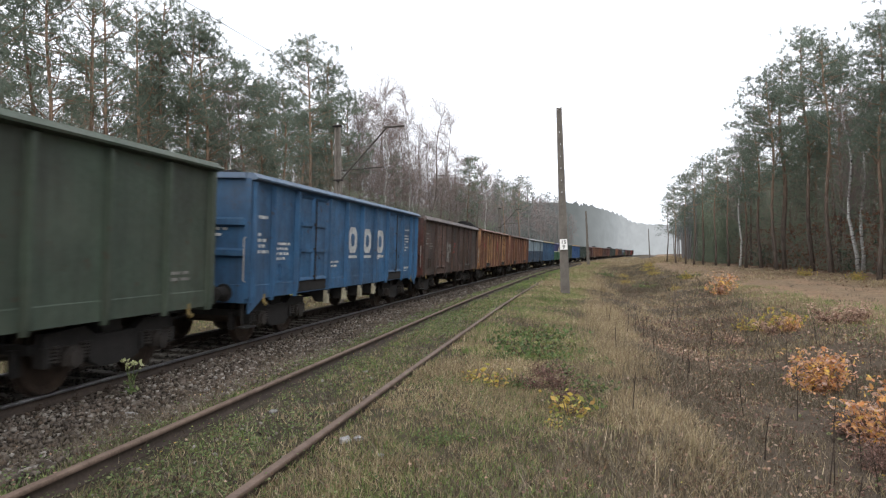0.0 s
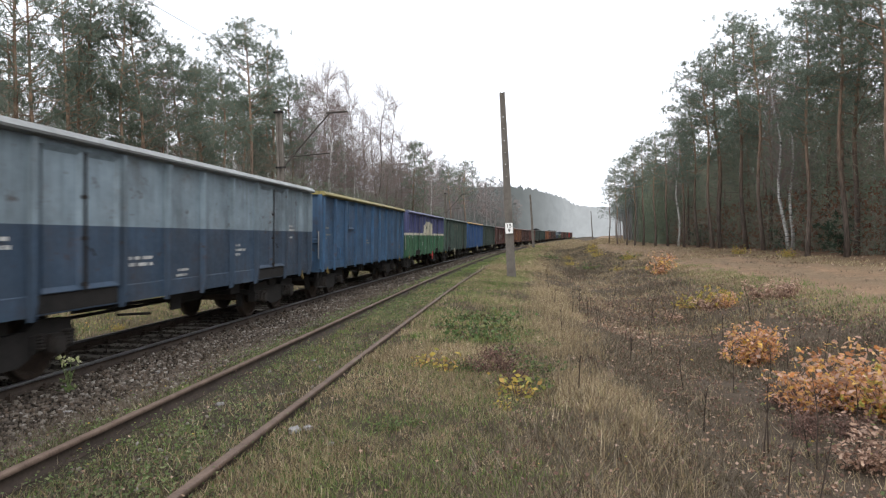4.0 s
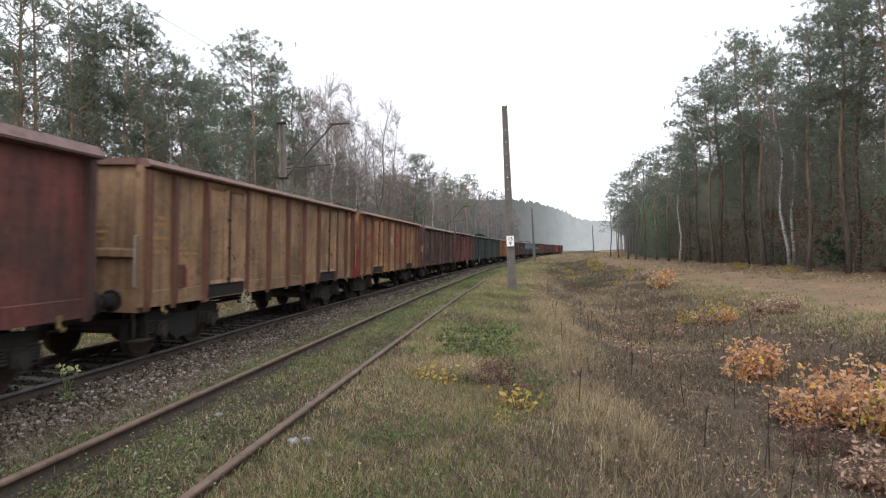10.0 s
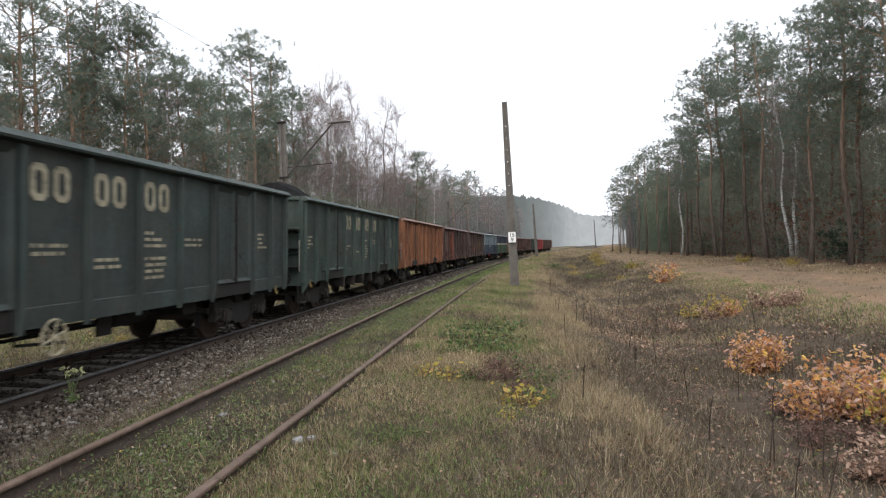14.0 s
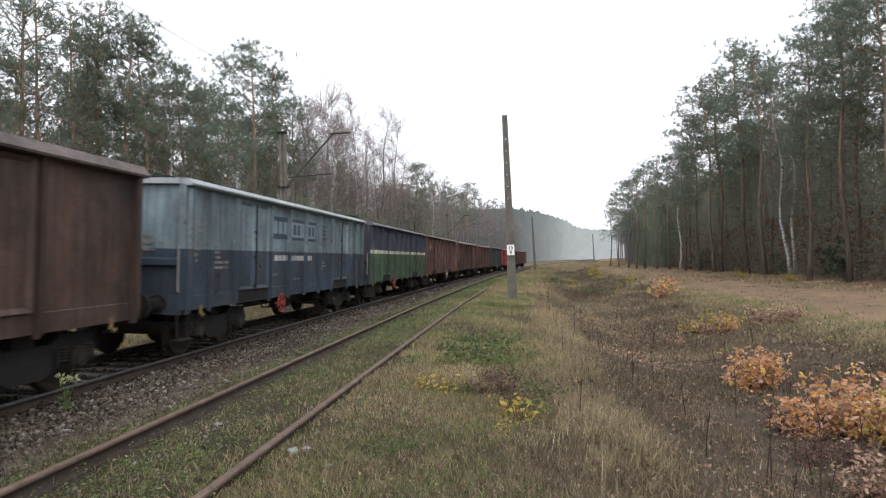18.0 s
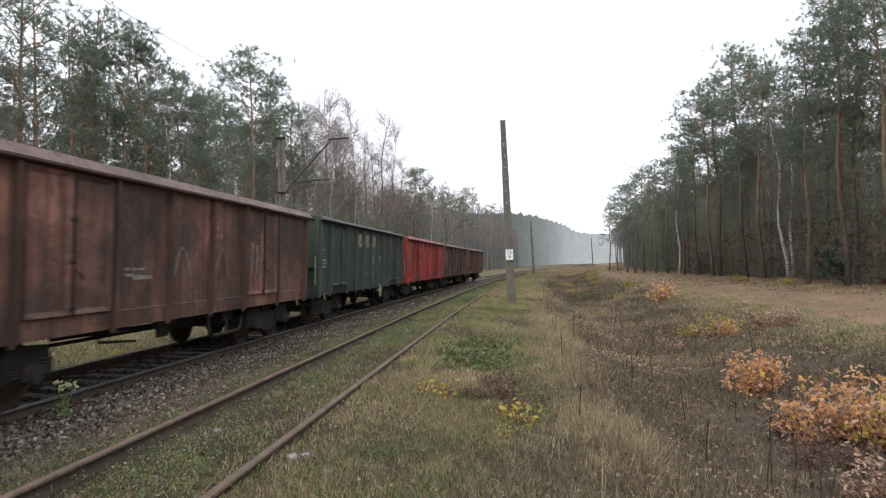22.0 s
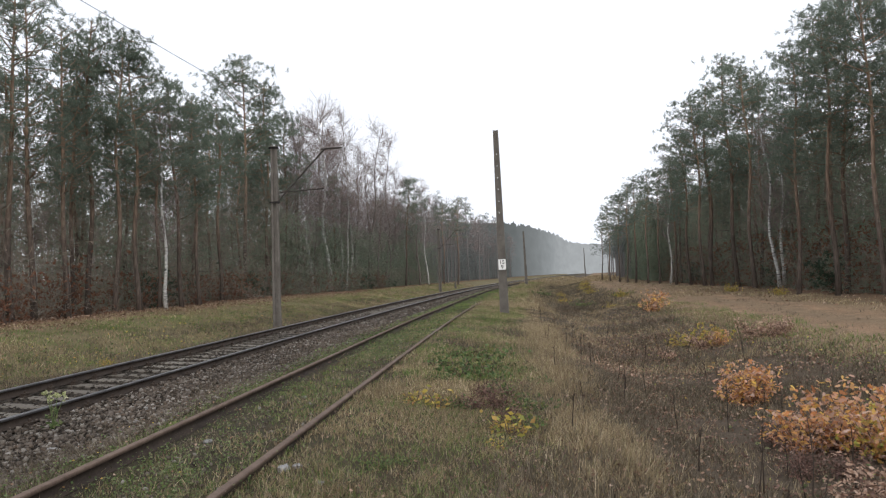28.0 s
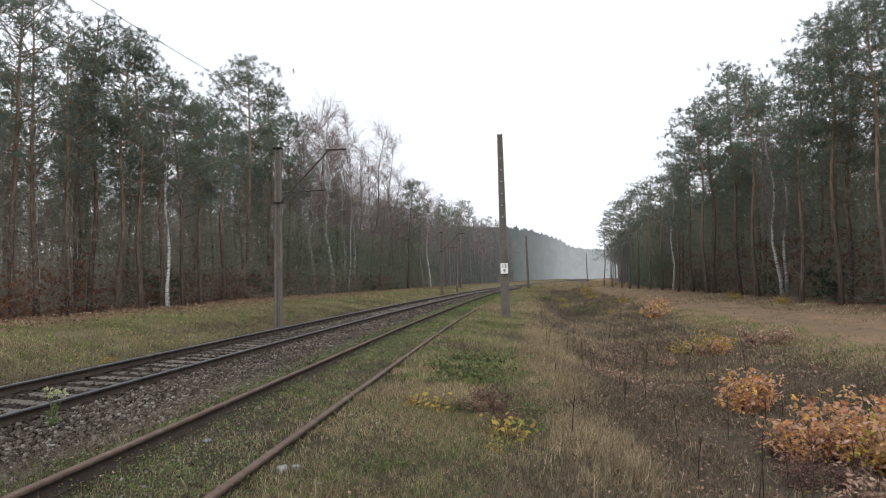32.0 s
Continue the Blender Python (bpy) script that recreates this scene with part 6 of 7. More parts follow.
# ---- the wood's undergrowth ----


def shrub_meshes(name, seed, mat, blades, length, width, tall, wide, up, flat=0.0, stems=9, oak=False):
    rng = np.random.default_rng(seed)
    limbs, tips = [], []
    for _ in range(stems):
        a = rng.uniform(0, 6.28)
        pts = bent(rng, (0, 0, -0.05), (math.cos(a) * wide / tall * 0.8, math.sin(a) * wide / tall * 0.8, 1), tall * rng.uniform(0.6, 1.05), 4, 0.0, 0.13)
        limbs.append((pts, [0.014, 0.011, 0.008, 0.005, 0.003]))
        for p in pts[1:]:
            for _ in range(3):
                tips.append(p + rng.normal(size=3) * np.array([wide, wide, tall * 0.4]) * (0.17 if oak else 0.28))
    stemsm = mesh_of(limb_tubes(limbs, 4), name + "_stems")
    tips = np.array(tips)
    tips[:, 2] = np.maximum(tips[:, 2], 0.05)
    v, f = lobed(rng, tips, blades, length, up) if oak else sprays(rng, tips, blades, length, width, up, flat)
    return stemsm, from_arrays(name + "_leaves", v, f, mat)


OAKS = [shrub_meshes("russet_sapling", 71 + k, RUST_LEAF, 9, 0.10, 0.030, 2.4, 1.2, -0.1) for k in range(3)]
FIRS = [shrub_meshes("young_spruce", 81 + k, SPRUCE, 16, 0.20, 0.018, 2.2, 1.1, -0.15) for k in range(3)]


def bush(name, meshes, leaf, x, y, size, turn, label, category, group=""):
    root = new(name)
    root.matrix_basis = Matrix.LocRotScale((x, y, at_ground(x, y, 0.0)), Euler((0, 0, turn)), Vector((1, 1, 1)) * size)
    tagged(root, label, category, group)
    tagged(put("branching", meshes[0], TWIG_BARK, root), kind="stuff")
    put("foliage", meshes[1], leaf, root)
    return root


for j in range(95):
    side = -1 if j < 58 else 1
    y = wood.uniform(18, 100) if side < 0 else wood.uniform(26, 95)
    x = side * wood.uniform(19.5 if side < 0 else 16.5, 27 if side < 0 else 24) + float(bend(y))
    if wood.random() < 0.5:
        bush("oak_sapling", OAKS[j % 3], RUST_LEAF, x, y, wood.uniform(0.5, 1.15), wood.uniform(0, 6), "young oak with russet autumn leaves", "sapling", "saplings of the wood")
    else:
        bush("young_spruce", FIRS[j % 3], SPRUCE, x, y, wood.uniform(0.5, 1.3), wood.uniform(0, 6), "low dark green spruce bush", "spruce", "young spruces of the wood")
for x, y, s in ((-20.0, 28.9, 1.35), (-18.9, 24.2, 1.1), (-19.3, 35.0, 0.95), (-19.0, 40.5, 0.9)):
    bush("oak_sapling", OAKS[0], RUST_LEAF, x, y, s, x, "young oak with russet autumn leaves", "sapling", "saplings of the wood")

# ---- poles and mast ----


def concrete_pole(x, y, top, sign=False, lean=(0.0, 0.0)):
    """A tapered concrete pole of H section: two flanges and a web pierced by holes."""
    base = at_ground(x, y, 0.3)
    root = new("concrete_pole")
    root.matrix_basis = pose(x, y, base, lean[1], lean[0], 0)
    tagged(root, "tapered grey concrete pole with pierced web" + (" and distance sign" if sign else ""), "utility pole", "poles beside the line")
    H = top - base

    def w(z):
        return 0.165 - 0.085 * z / H

    def flange(bm, s):
        for z0, z1 in ((0, H),):
            v = [bm.verts.new(p) for z in (z0, z1) for p in ((s * w(z) - 0.035, -0.10 + 0.03 * z / H, z), (s * w(z) + 0.035, -0.10 + 0.03 * z / H, z), (s * w(z) + 0.035, 0.10 - 0.03 * z / H, z), (s * w(z) - 0.035, 0.10 - 0.03 * z / H, z))]
            for f in ((3, 2, 1, 0), (4, 5, 6, 7), (0, 1, 5, 4), (1, 2, 6, 5), (2, 3, 7, 6), (3, 0, 4, 7)):
                bm.faces.new([v[i] for i in f])
    for s in (-1, 1):
        bm = bmesh.new()
        flange(bm, s)
        part("flange", bm, CONCRETE, root)
    bm = bmesh.new()
    holes = [H * (0.44 + 0.062 * k) for k in range(8)]
    z = 0.0
    for h in holes + [H]:
        z1 = h - 0.022 if h < H else H - 0.01
        ww = w((z + z1) / 2)
        box(bm, -ww + 0.02, ww - 0.02, -0.03, 0.03, z, z1)
        if h < H:
            for a, b in ((-w(h) + 0.02, -0.012), (0.012, w(h) - 0.02)):
                box(bm, a, b, -0.03, 0.03, z1, h + 0.022)
        z = h + 0.022
    part("web", bm, CONCRETE, root)
    if sign:
        zc = 2.06 - base
        bm = bmesh.new()
        box(bm, -0.16, 0.16, -0.150, -0.130, zc - 0.225, zc + 0.225)
        board = part("sign_board", bm, WHITE_SIGN, root, "white enamel distance board")
        bm = bmesh.new()
        for zz in (zc - 0.17, zc + 0.17):
            box(bm, -0.2, 0.2, -0.128, -0.10, zz - 0.02, zz + 0.02)
        part("bracket", bm, GEAR, root)
        for text, zz in (("15", zc + 0.025), ("9", zc - 0.18)):
            cu = bpy.data.curves.new("figure", "FONT")
            cu.body, cu.size, cu.align_x, cu.extrude, cu.offset = text, 0.225, "CENTER", 0.002, 0.003
            tmp = bpy.data.objects.new("figure", cu)
            scene.collection.objects.link(tmp)
            me = bpy.data.meshes.new_from_object(tmp.evaluated_get(bpy.context.evaluated_depsgraph_get()))
            bpy.data.objects.remove(tmp)
            put("figure", me, BLACK_SIGN, board, "", pose(0, -0.154, zz, 90, 0, 0))
    return root


concrete_pole(0.0, 29.4, 7.95, True, (-0.9, 0.0))
concrete_pole(3.3, 98.0, 7.75, False, (-1.6, 0.0))
concrete_pole(27.5, 230.0, 9.6, False, (-1.5, 0.0))


def mast(x, y, top, reach):
    """A concrete contact-wire mast with a slanting tubular bracket and its stays."""
    base = at_ground(x, y, 0.3)
    root = new("line_mast")
    root.matrix_basis = pose(x, y, base, 0, 0, 0)
    tagged(root, "grey concrete line mast with slanting bracket arm", "line mast", "masts of the line")
    H = top - base
    for s in (-1, 1):
        bm = bmesh.new()
        tube(bm, [(s * 0.13, 0, 0), (s * 0.10, 0, H)], [0.075, 0.058], 8)
        part("leg", bm, CONCRETE, root)
    bm = bmesh.new()
    box(bm, -0.10, 0.10, 0.03, 0.06, 0.02, H - 0.02)
    part("web", bm, CONCRETE, root)
    arm0, arm1 = H * 0.70, H * 0.945
    bm = bmesh.new()
    tube(bm, [(0.1, 0, arm0), (reach * 0.78, 0, arm1 + 0.22)], 0.036, 8)
    part("bracket_arm", bm, ARM_STEEL, root)
    bm = bmesh.new()
    tube(bm, [(reach * 0.72, 0, arm1 + 0.20), (reach, 0, arm1 + 0.22), (reach * 1.04, 0, arm1 + 0.22)], [0.045, 0.045, 0.03], 8)
    part("arm_end", bm, ARM_STEEL, root)
    bm = bmesh.new()
    tube(bm, [(0.12, 0, arm0 + 0.42), (reach * 0.75, 0, arm0 + 0.52)], 0.022, 6)
    part("steady_arm", bm, ARM_STEEL, root)
    for zz in (arm0, H - 0.12):
        bm = bmesh.new()
        box(bm, -0.205, 0.205, -0.10, 0.10, zz - 0.035, zz + 0.035)
        part("clamp", bm, GEAR, root)


mast(-9.85, 28.6, 7.60, 2.95)
mast(-8.3, 88.0, 7.85, 2.95)


def short_post(x, y):
    root = new("marker_post")
    root.matrix_basis = pose(x, y, at_ground(x, y, 0.2))
    tagged(root, "short grey concrete marker post", "marker post")
    bm = bmesh.new()
    tube(bm, [(0, 0, 0), (0, 0, 1.25), (0, 0, 1.32)], [0.16, 0.14, 0.08], 8)
    part("post", bm, CONCRETE, root)


short_post(-7.4, 103.5)


def contact_wire():
    """The one wire left on the masts, sagging between them over the running line."""
    bm = bmesh.new()
    spans = [(-34.0, 28.6, 7.32), (28.6, 88.0, 7.32), (88.0, 150.0, 7.32)]
    for y0, y1, z in spans:
        pts = []
        for k in range(25):
            a = k / 24
            y = y0 + (y1 - y0) * a
            pts.append((MAIN_X + float(bend(y)) + 0.15, y, z - 4 * 1.0 * a * (1 - a)))
        tube(bm, pts, 0.006, 5)
    tagged(put("contact_wire", mesh_of(bm, "contact_wire"), GEAR), "thin dark wire sagging between the masts", "wire")


contact_wire()

# ---- grass, weeds, stones and leaves ----


def patchy(x, y, seed):
    """A slow, uneven field between about -1 and 1 that clumps the plants."""
    k = seed * 1.7
    return (np.sin(x * 0.9 + 0.5 * y + k) * np.sin(0.8 * y - 0.4 * x + 2.1 * k) + 0.7 * np.sin(2.3 * x - 1.1 * y + 3 * k) * np.sin(1.7 * y + 1.3 * x + k) + 0.5 * np.sin(5.1 * x + k) * np.sin(4.3 * y - k) + 0.5 * np.sin(11.3 * x + 3.1 * y + k) * np.sin(9.1 * y - 2.7 * x + k)) / 1.6


def scatter(rng, n, u0, u1, y0, y1, power=1.6, seed=0):
    """Places over a strip, denser towards its near end, thinning out at its sides, in patches."""
    m = int(n * 2.2)
    y = y0 + (y1 - y0) * rng.random(m) ** power
    w = (u1 - u0) * 0.18
    u = rng.uniform(u0 - w, u1 + w, m)
    x = u + bend(y)
    edge = np.clip(np.minimum(u - u0 + w, u1 + w - u) / (2 * w), 0, 1)
    keep = rng.random(m) < edge * np.clip(0.5 + 0.85 * patchy(x, y, seed), 0.06, 1)
    return x[keep][:n], y[keep][:n], u[keep][:n]


def blades(rng, x, y, tall, wide, lean=0.75):
    """Grass blades, one slim triangle each."""
    n = len(x)
    z = level(x, y) - 0.01
    a, l = rng.uniform(0, 6.28, n), np.minimum(np.abs(rng.normal(0, lean, n)), 1.4)
    h = tall * rng.uniform(0.45, 1.25, n)
    w = wide * rng.uniform(0.7, 1.5, n)
    b = rng.uniform(0, 6.28, n)
    base = np.stack([x, y, z], -1)
    side = np.stack([np.cos(b), np.sin(b), 0 * b], -1) * w[:, None]
    tip = base + np.stack([np.cos(a) * l, np.sin(a) * l, np.ones(n)], -1) * h[:, None]
    v = np.stack([base - side, base + side, tip], 1).reshape(-1, 3)
    return v, np.arange(3 * n).reshape(n, 3)


def tufts(rng, x, y, each, spread):
    n = len(x)
    return np.repeat(x, each) + rng.normal(0, spread, n * each), np.repeat(y, each) + rng.normal(0, spread, n * each)


def grass(name, label, mat, seed, strips, category="grass"):
    rng = np.random.default_rng(seed)
    V, F, o = [], [], 0
    for n, u0, u1, y0, y1, each, spread, tall, wide, power in strips:
        x, y, u = scatter(rng, n, u0, u1, y0, y1, power, seed)
        x, y = tufts(rng, x, y, each, spread)
        v, f = blades(rng, x, y, tall, wide)
        V.append(v), F.append(f + o)
        o += len(v)
    ob = new(name, from_arrays(name, np.concatenate(V), np.concatenate(F), mat))
    return tagged(ob, label, category, kind="stuff")


# n, from u, to u, from y, to y, blades each, spread, height, half width, nearness
grass("dry_grass", "dry beige grass on the verge", DRY_GRASS, 1, [
    (11000, -2.0, 1.1, 3.4, 14, 7, 0.045, 0.07, 0.0036, 1.3), (2600, -2.0, 1.4, -4, 3.8, 6, 0.05, 0.08, 0.005, 1.0), (3500, 0.0, 1.2, 3.4, 14, 7, 0.05, 0.09, 0.0036, 1.3), (8000, -1.9, 1.3, 9, 40, 7, 0.09, 0.11, 0.007, 1.5), (3600, 0.4, 1.35, 3.4, 26, 9, 0.06, 0.18, 0.0036, 1.4), (900, 0.8, 3.0, 3.6, 26, 7, 0.07, 0.11, 0.004, 1.4), (700, 2.0, 6.0, 3.6, 26, 8, 0.07, 0.11, 0.004, 1.4),
    (4200, -1.9, 1.5, 34, 110, 6, 0.15, 0.22, 0.016, 1.3), (7500, -18.5, -11.2, 8, 60, 7, 0.14, 0.13, 0.008, 1.2), (3000, 1.6, 6.8, 16, 60, 6, 0.12, 0.15, 0.008, 1.3), (1800, 1.4, 6.8, 50, 125, 6, 0.18, 0.2, 0.018, 1.3), (2500, -3, 15, 115, 260, 7, 0.35, 0.4, 0.05, 1.2), (2800, -17, -10.8, 50, 130, 6, 0.2, 0.2, 0.02, 1.2),
    (2000, 6.5, 8.2, 8, 50, 6, 0.1, 0.12, 0.009, 1.3), (1000, 12.5, 15, 12, 60, 6, 0.12, 0.13, 0.011, 1.2), (1200, 6.5, 14.5, 40, 130, 6, 0.2, 0.14, 0.02, 1.3), (1800, -3.6, -2.3, 3.4, 30, 5, 0.05, 0.08, 0.005, 1.3)])
grass("green_grass", "short green grass and moss along the siding", GREEN_GRASS, 2, [
    (2600, -4.4, 0.5, -4, 3.8, 6, 0.05, 0.08, 0.005, 1.0), (3600, -1.9, 0.3, 3.4, 16, 6, 0.05, 0.07, 0.004, 1.3), (4600, -1.9, 0.2, 11, 60, 7, 0.1, 0.11, 0.008, 1.5), (5200, -4.5, -2.3, 3.5, 26, 7, 0.05, 0.05, 0.006, 1.3), (3500, -4.5, -2.3, 22, 80, 6, 0.1, 0.08, 0.012, 1.3),
    (2600, -1.9, 0.4, 40, 120, 6, 0.15, 0.18, 0.018, 1.3), (6500, -16.5, -11.2, 8, 60, 7, 0.12, 0.10, 0.009, 1.2), (2500, -16.5, -11.2, 50, 120, 6, 0.2, 0.15, 0.018, 1.2), (1500, 6.2, 8.6, 8, 40, 6, 0.12, 0.12, 0.008, 1.2)])
grass("dead_weeds", "dead brown weeds and heather in the ditch", DEAD_WEED, 3, [
    (1500, 0.9, 2.4, 3.6, 20, 8, 0.07, 0.12, 0.0045, 1.3), (2600, 1.5, 6.4, -4, 3.8, 6, 0.06, 0.10, 0.005, 1.0), (9000, 1.6, 6.4, 3.6, 16, 8, 0.06, 0.065, 0.0038, 1.3), (8000, 1.5, 6.8, 11, 44, 8, 0.1, 0.12, 0.008, 1.4), (3600, 1.2, 6.8, 40, 120, 7, 0.16, 0.24, 0.02, 1.3), (6500, -1.8, 2.0, 3.4, 22, 6, 0.06, 0.10, 0.0038, 1.3),
    (5200, -13.6, -9.9, 8, 60, 8, 0.1, 0.17, 0.008, 1.2), (2500, -5.3, -3.9, 5, 26, 5, 0.07, 0.13, 0.0035, 1.3), (4500, -4.6, -2.2, 3.5, 30, 7, 0.06, 0.06, 0.0045, 1.4), (900, -0.2, 1.8, 4, 26, 9, 0.05, 0.2, 0.004, 1.3), (1400, 6.6, 14, 8, 60, 6, 0.12, 0.09, 0.008, 1.3)], "weeds")


def stones(name, label, seed, strips, mat=STONE):
    """Broken ballast: squashed eight-cornered lumps."""
    rng = np.random.default_rng(seed)
    corner = np.array([(-1, -1, -1), (1, -1, -1), (1, 1, -1), (-1, 1, -1), (-1, -1, 1), (1, -1, 1), (1, 1, 1), (-1, 1, 1)], float)
    face = np.array([(0, 3, 2, 1), (4, 5, 6, 7), (0, 1, 5, 4), (1, 2, 6, 5), (2, 3, 7, 6), (3, 0, 4, 7)])
    V, F, o = [], [], 0
    for n, u0, u1, y0, y1, size, power, lift in strips:
        y = y0 + (y1 - y0) * rng.random(n) ** power
        u = rng.uniform(u0, u1, n)
        x = u + bend(y)
        s = size * rng.uniform(0.6, 1.35, n)
        c = corner[None] * rng.uniform(0.25, 1.2, (n, 8, 3))
        c[:, 4:, :2] *= 0.8
        c *= np.stack([s, s * rng.uniform(0.6, 1, n), s * rng.uniform(0.45, 0.8, n)], -1)[:, None]
        a, t = rng.uniform(0, 6.28, n), rng.normal(0, 0.35, n)
        X = c[..., 0] * np.cos(t)[:, None] - c[..., 2] * np.sin(t)[:, None]
        Z = c[..., 0] * np.sin(t)[:, None] + c[..., 2] * np.cos(t)[:, None]
        P = np.stack([X * np.cos(a)[:, None] - c[..., 1] * np.sin(a)[:, None], X * np.sin(a)[:, None] + c[..., 1] * np.cos(a)[:, None], Z], -1)
        P += np.stack([x, y, level(x, y) + lift * rng.random(n)], -1)[:, None]
        V.append(P.reshape(-1, 3))
        F.append((face[None] + 8 * np.arange(n)[:, None, None]).reshape(-1, 4) + o)
        o += 8 * n
    return tagged(new(name, from_arrays(name, np.concatenate(V), np.concatenate(F), mat)), label, "ballast", kind="stuff")


stones("ballast", "grey broken ballast stones round the sleepers", 4, [
    (2200, -9.8, -4.1, -4, 4.8, 0.034, 1.0, 0.03), (19000, -6.5, -4.2, 4.5, 26, 0.029, 1.5, 0.045), (2600, -9.9, -8.2, 5, 30, 0.032, 1.4, 0.02), (6000, -9.6, -4.2, 22, 70, 0.046, 1.3, 0.03), (3500, -9.6, -4.4, 60, 150, 0.06, 1.2, 0.04), (500, -3.6, -2.3, 4, 20, 0.022, 1.4, 0.02)])


stones("sooty_ballast", "ballast stones between the running rails, dark with soot and painted shade", 14, [(6500, -7.95, -6.45, 4, 34, 0.032, 1.4, 0.02)], STONE_DARK)


def litter(name, label, mat, seed, strips, lift=0.02):
    """Fallen leaves lying at odd tilts."""
    rng = np.random.default_rng(seed)
    V, F, o = [], [], 0
    for n, u0, u1, y0, y1, size, power in strips:
        x, y, u = scatter(rng, n, u0, u1, y0, y1, power, seed)
        c = np.stack([x, y, level(x, y) + lift + rng.uniform(0, 0.10, len(x))], -1)
        v, f = sprays(rng, c, 1, size, size * 0.32, 0.0, 0.75)
        V.append(v), F.append(f + o)
        o += len(v)
    return tagged(new(name, from_arrays(name, np.concatenate(V), np.concatenate(F), mat)), label, "leaves", kind="stuff")


litter("fallen_leaves", "brown fallen leaves on turf and in the ditch", BROWN_LEAF, 6, [(13000, 1.4, 7, 3.4, 24, 0.042, 1.4), (5000, 1.4, 7, 14, 50, 0.07, 1.2), (2600, -4.4, 1.5, 3.4, 25, 0.03, 1.3), (7000, -21, -16.2, 10, 70, 0.11, 1.1), (2500, -16, -10.5, 8, 50, 0.06, 1.1), (1600, 12, 22, 18, 70, 0.14, 1.1)])

litter("curled_leaves", "dark curled leaves in the ditch", DARK_LEAF, 16, [(9000, 1.5, 6.6, 3.4, 24, 0.045, 1.4), (900, -0.4, 1.2, 4, 20, 0.035, 1.3)], 0.01)
litter("pale_leaves", "pale leaf scraps in the ditch and on the verge", PALE_LEAF, 17, [(1500, 1.5, 6.6, 3.6, 24, 0.026, 1.4), (260, -1.6, 1.2, 3.6, 14, 0.03, 1.3)], 0.03)

litter("low_weeds", "low green weeds between the siding's rails and on banks", WEED_LEAF, 8, [(17000, -4.5, -2.3, 3.6, 20, 0.03, 1.4), (5000, -4.6, -2.3, 16, 70, 0.07, 1.3), (3000, -1.9, 0.3, 3.5, 16, 0.026, 1.3), (2200, -15, -11, 8, 45, 0.10, 1.1), (900, 3, 7, 6, 26, 0.06, 1.2)], 0.0)
litter("yellow_leaflets", "small yellow leaves among grass and weeds", YELLOW_LEAF, 9, [(160, -4.4, -2.3, 4, 22, 0.024, 1.4), (60, -1.5, 1.0, 5, 16, 0.022, 1.3), (600, -14.5, -11, 9, 40, 0.08, 1.1), (400, 3, 7, 7, 26, 0.05, 1.2)], 0.02)

# ---- bushes near the camera ----
LEAFY = {
    "oak": [shrub_meshes("orange_oak", 91 + k, ORANGE_LEAF, 5, 0.105, 0, 1.0, 0.8, -0.25, oak=True, stems=12) for k in range(2)],
    "pale": [shrub_meshes("pale_oak", 95 + k, PALE_LEAF, 4, 0.10, 0, 0.8, 0.8, -0.25, oak=True, stems=11) for k in range(2)],
    "yellow": [shrub_meshes("yellow_shrub", 97 + k, YELLOW_LEAF, 8, 0.09, 0.022, 0.7, 0.8, -0.05) for k in range(2)],
    "green": [shrub_meshes("bramble", 99 + k, GREEN_LEAF, 4, 0.08, 0.03, 0.6, 0.95, 0.0, 0.3, 11) for k in range(2)],
}
LEAFY["sprig"] = [shrub_meshes("yellow_sprig", 121 + k, YELLOW_LEAF, 1, 0.10, 0.025, 0.42, 0.35, -0.1, 0.3, 5) for k in range(2)]
LEAFY["russet"] = [shrub_meshes("withered_stems", 131 + k, DARK_LEAF, 4, 0.075, 0, 0.8, 0.9, -0.3, oak=True, stems=13) for k in range(2)]
LEAF = {"russet": DARK_LEAF, "sprig": YELLOW_LEAF, "oak": ORANGE_LEAF, "pale": PALE_LEAF, "yellow": YELLOW_LEAF, "green": GREEN_LEAF}
SAY = {"russet": ("dead_bush", "low dead bush with curled dark brown leaves", "bush"), "sprig": ("yellow_sprig", "low sprig with a few large yellow leaves", "bush"), "oak": ("oak_bush", "low oak bush with orange autumn leaves", "bush"), "pale": ("withered_bush", "low bush with pale withered leaves", "bush"),
       "yellow": ("yellow_bush", "small shrub with yellow autumn leaves", "bush"), "green": ("bramble", "low green bramble in the grass", "bramble")}
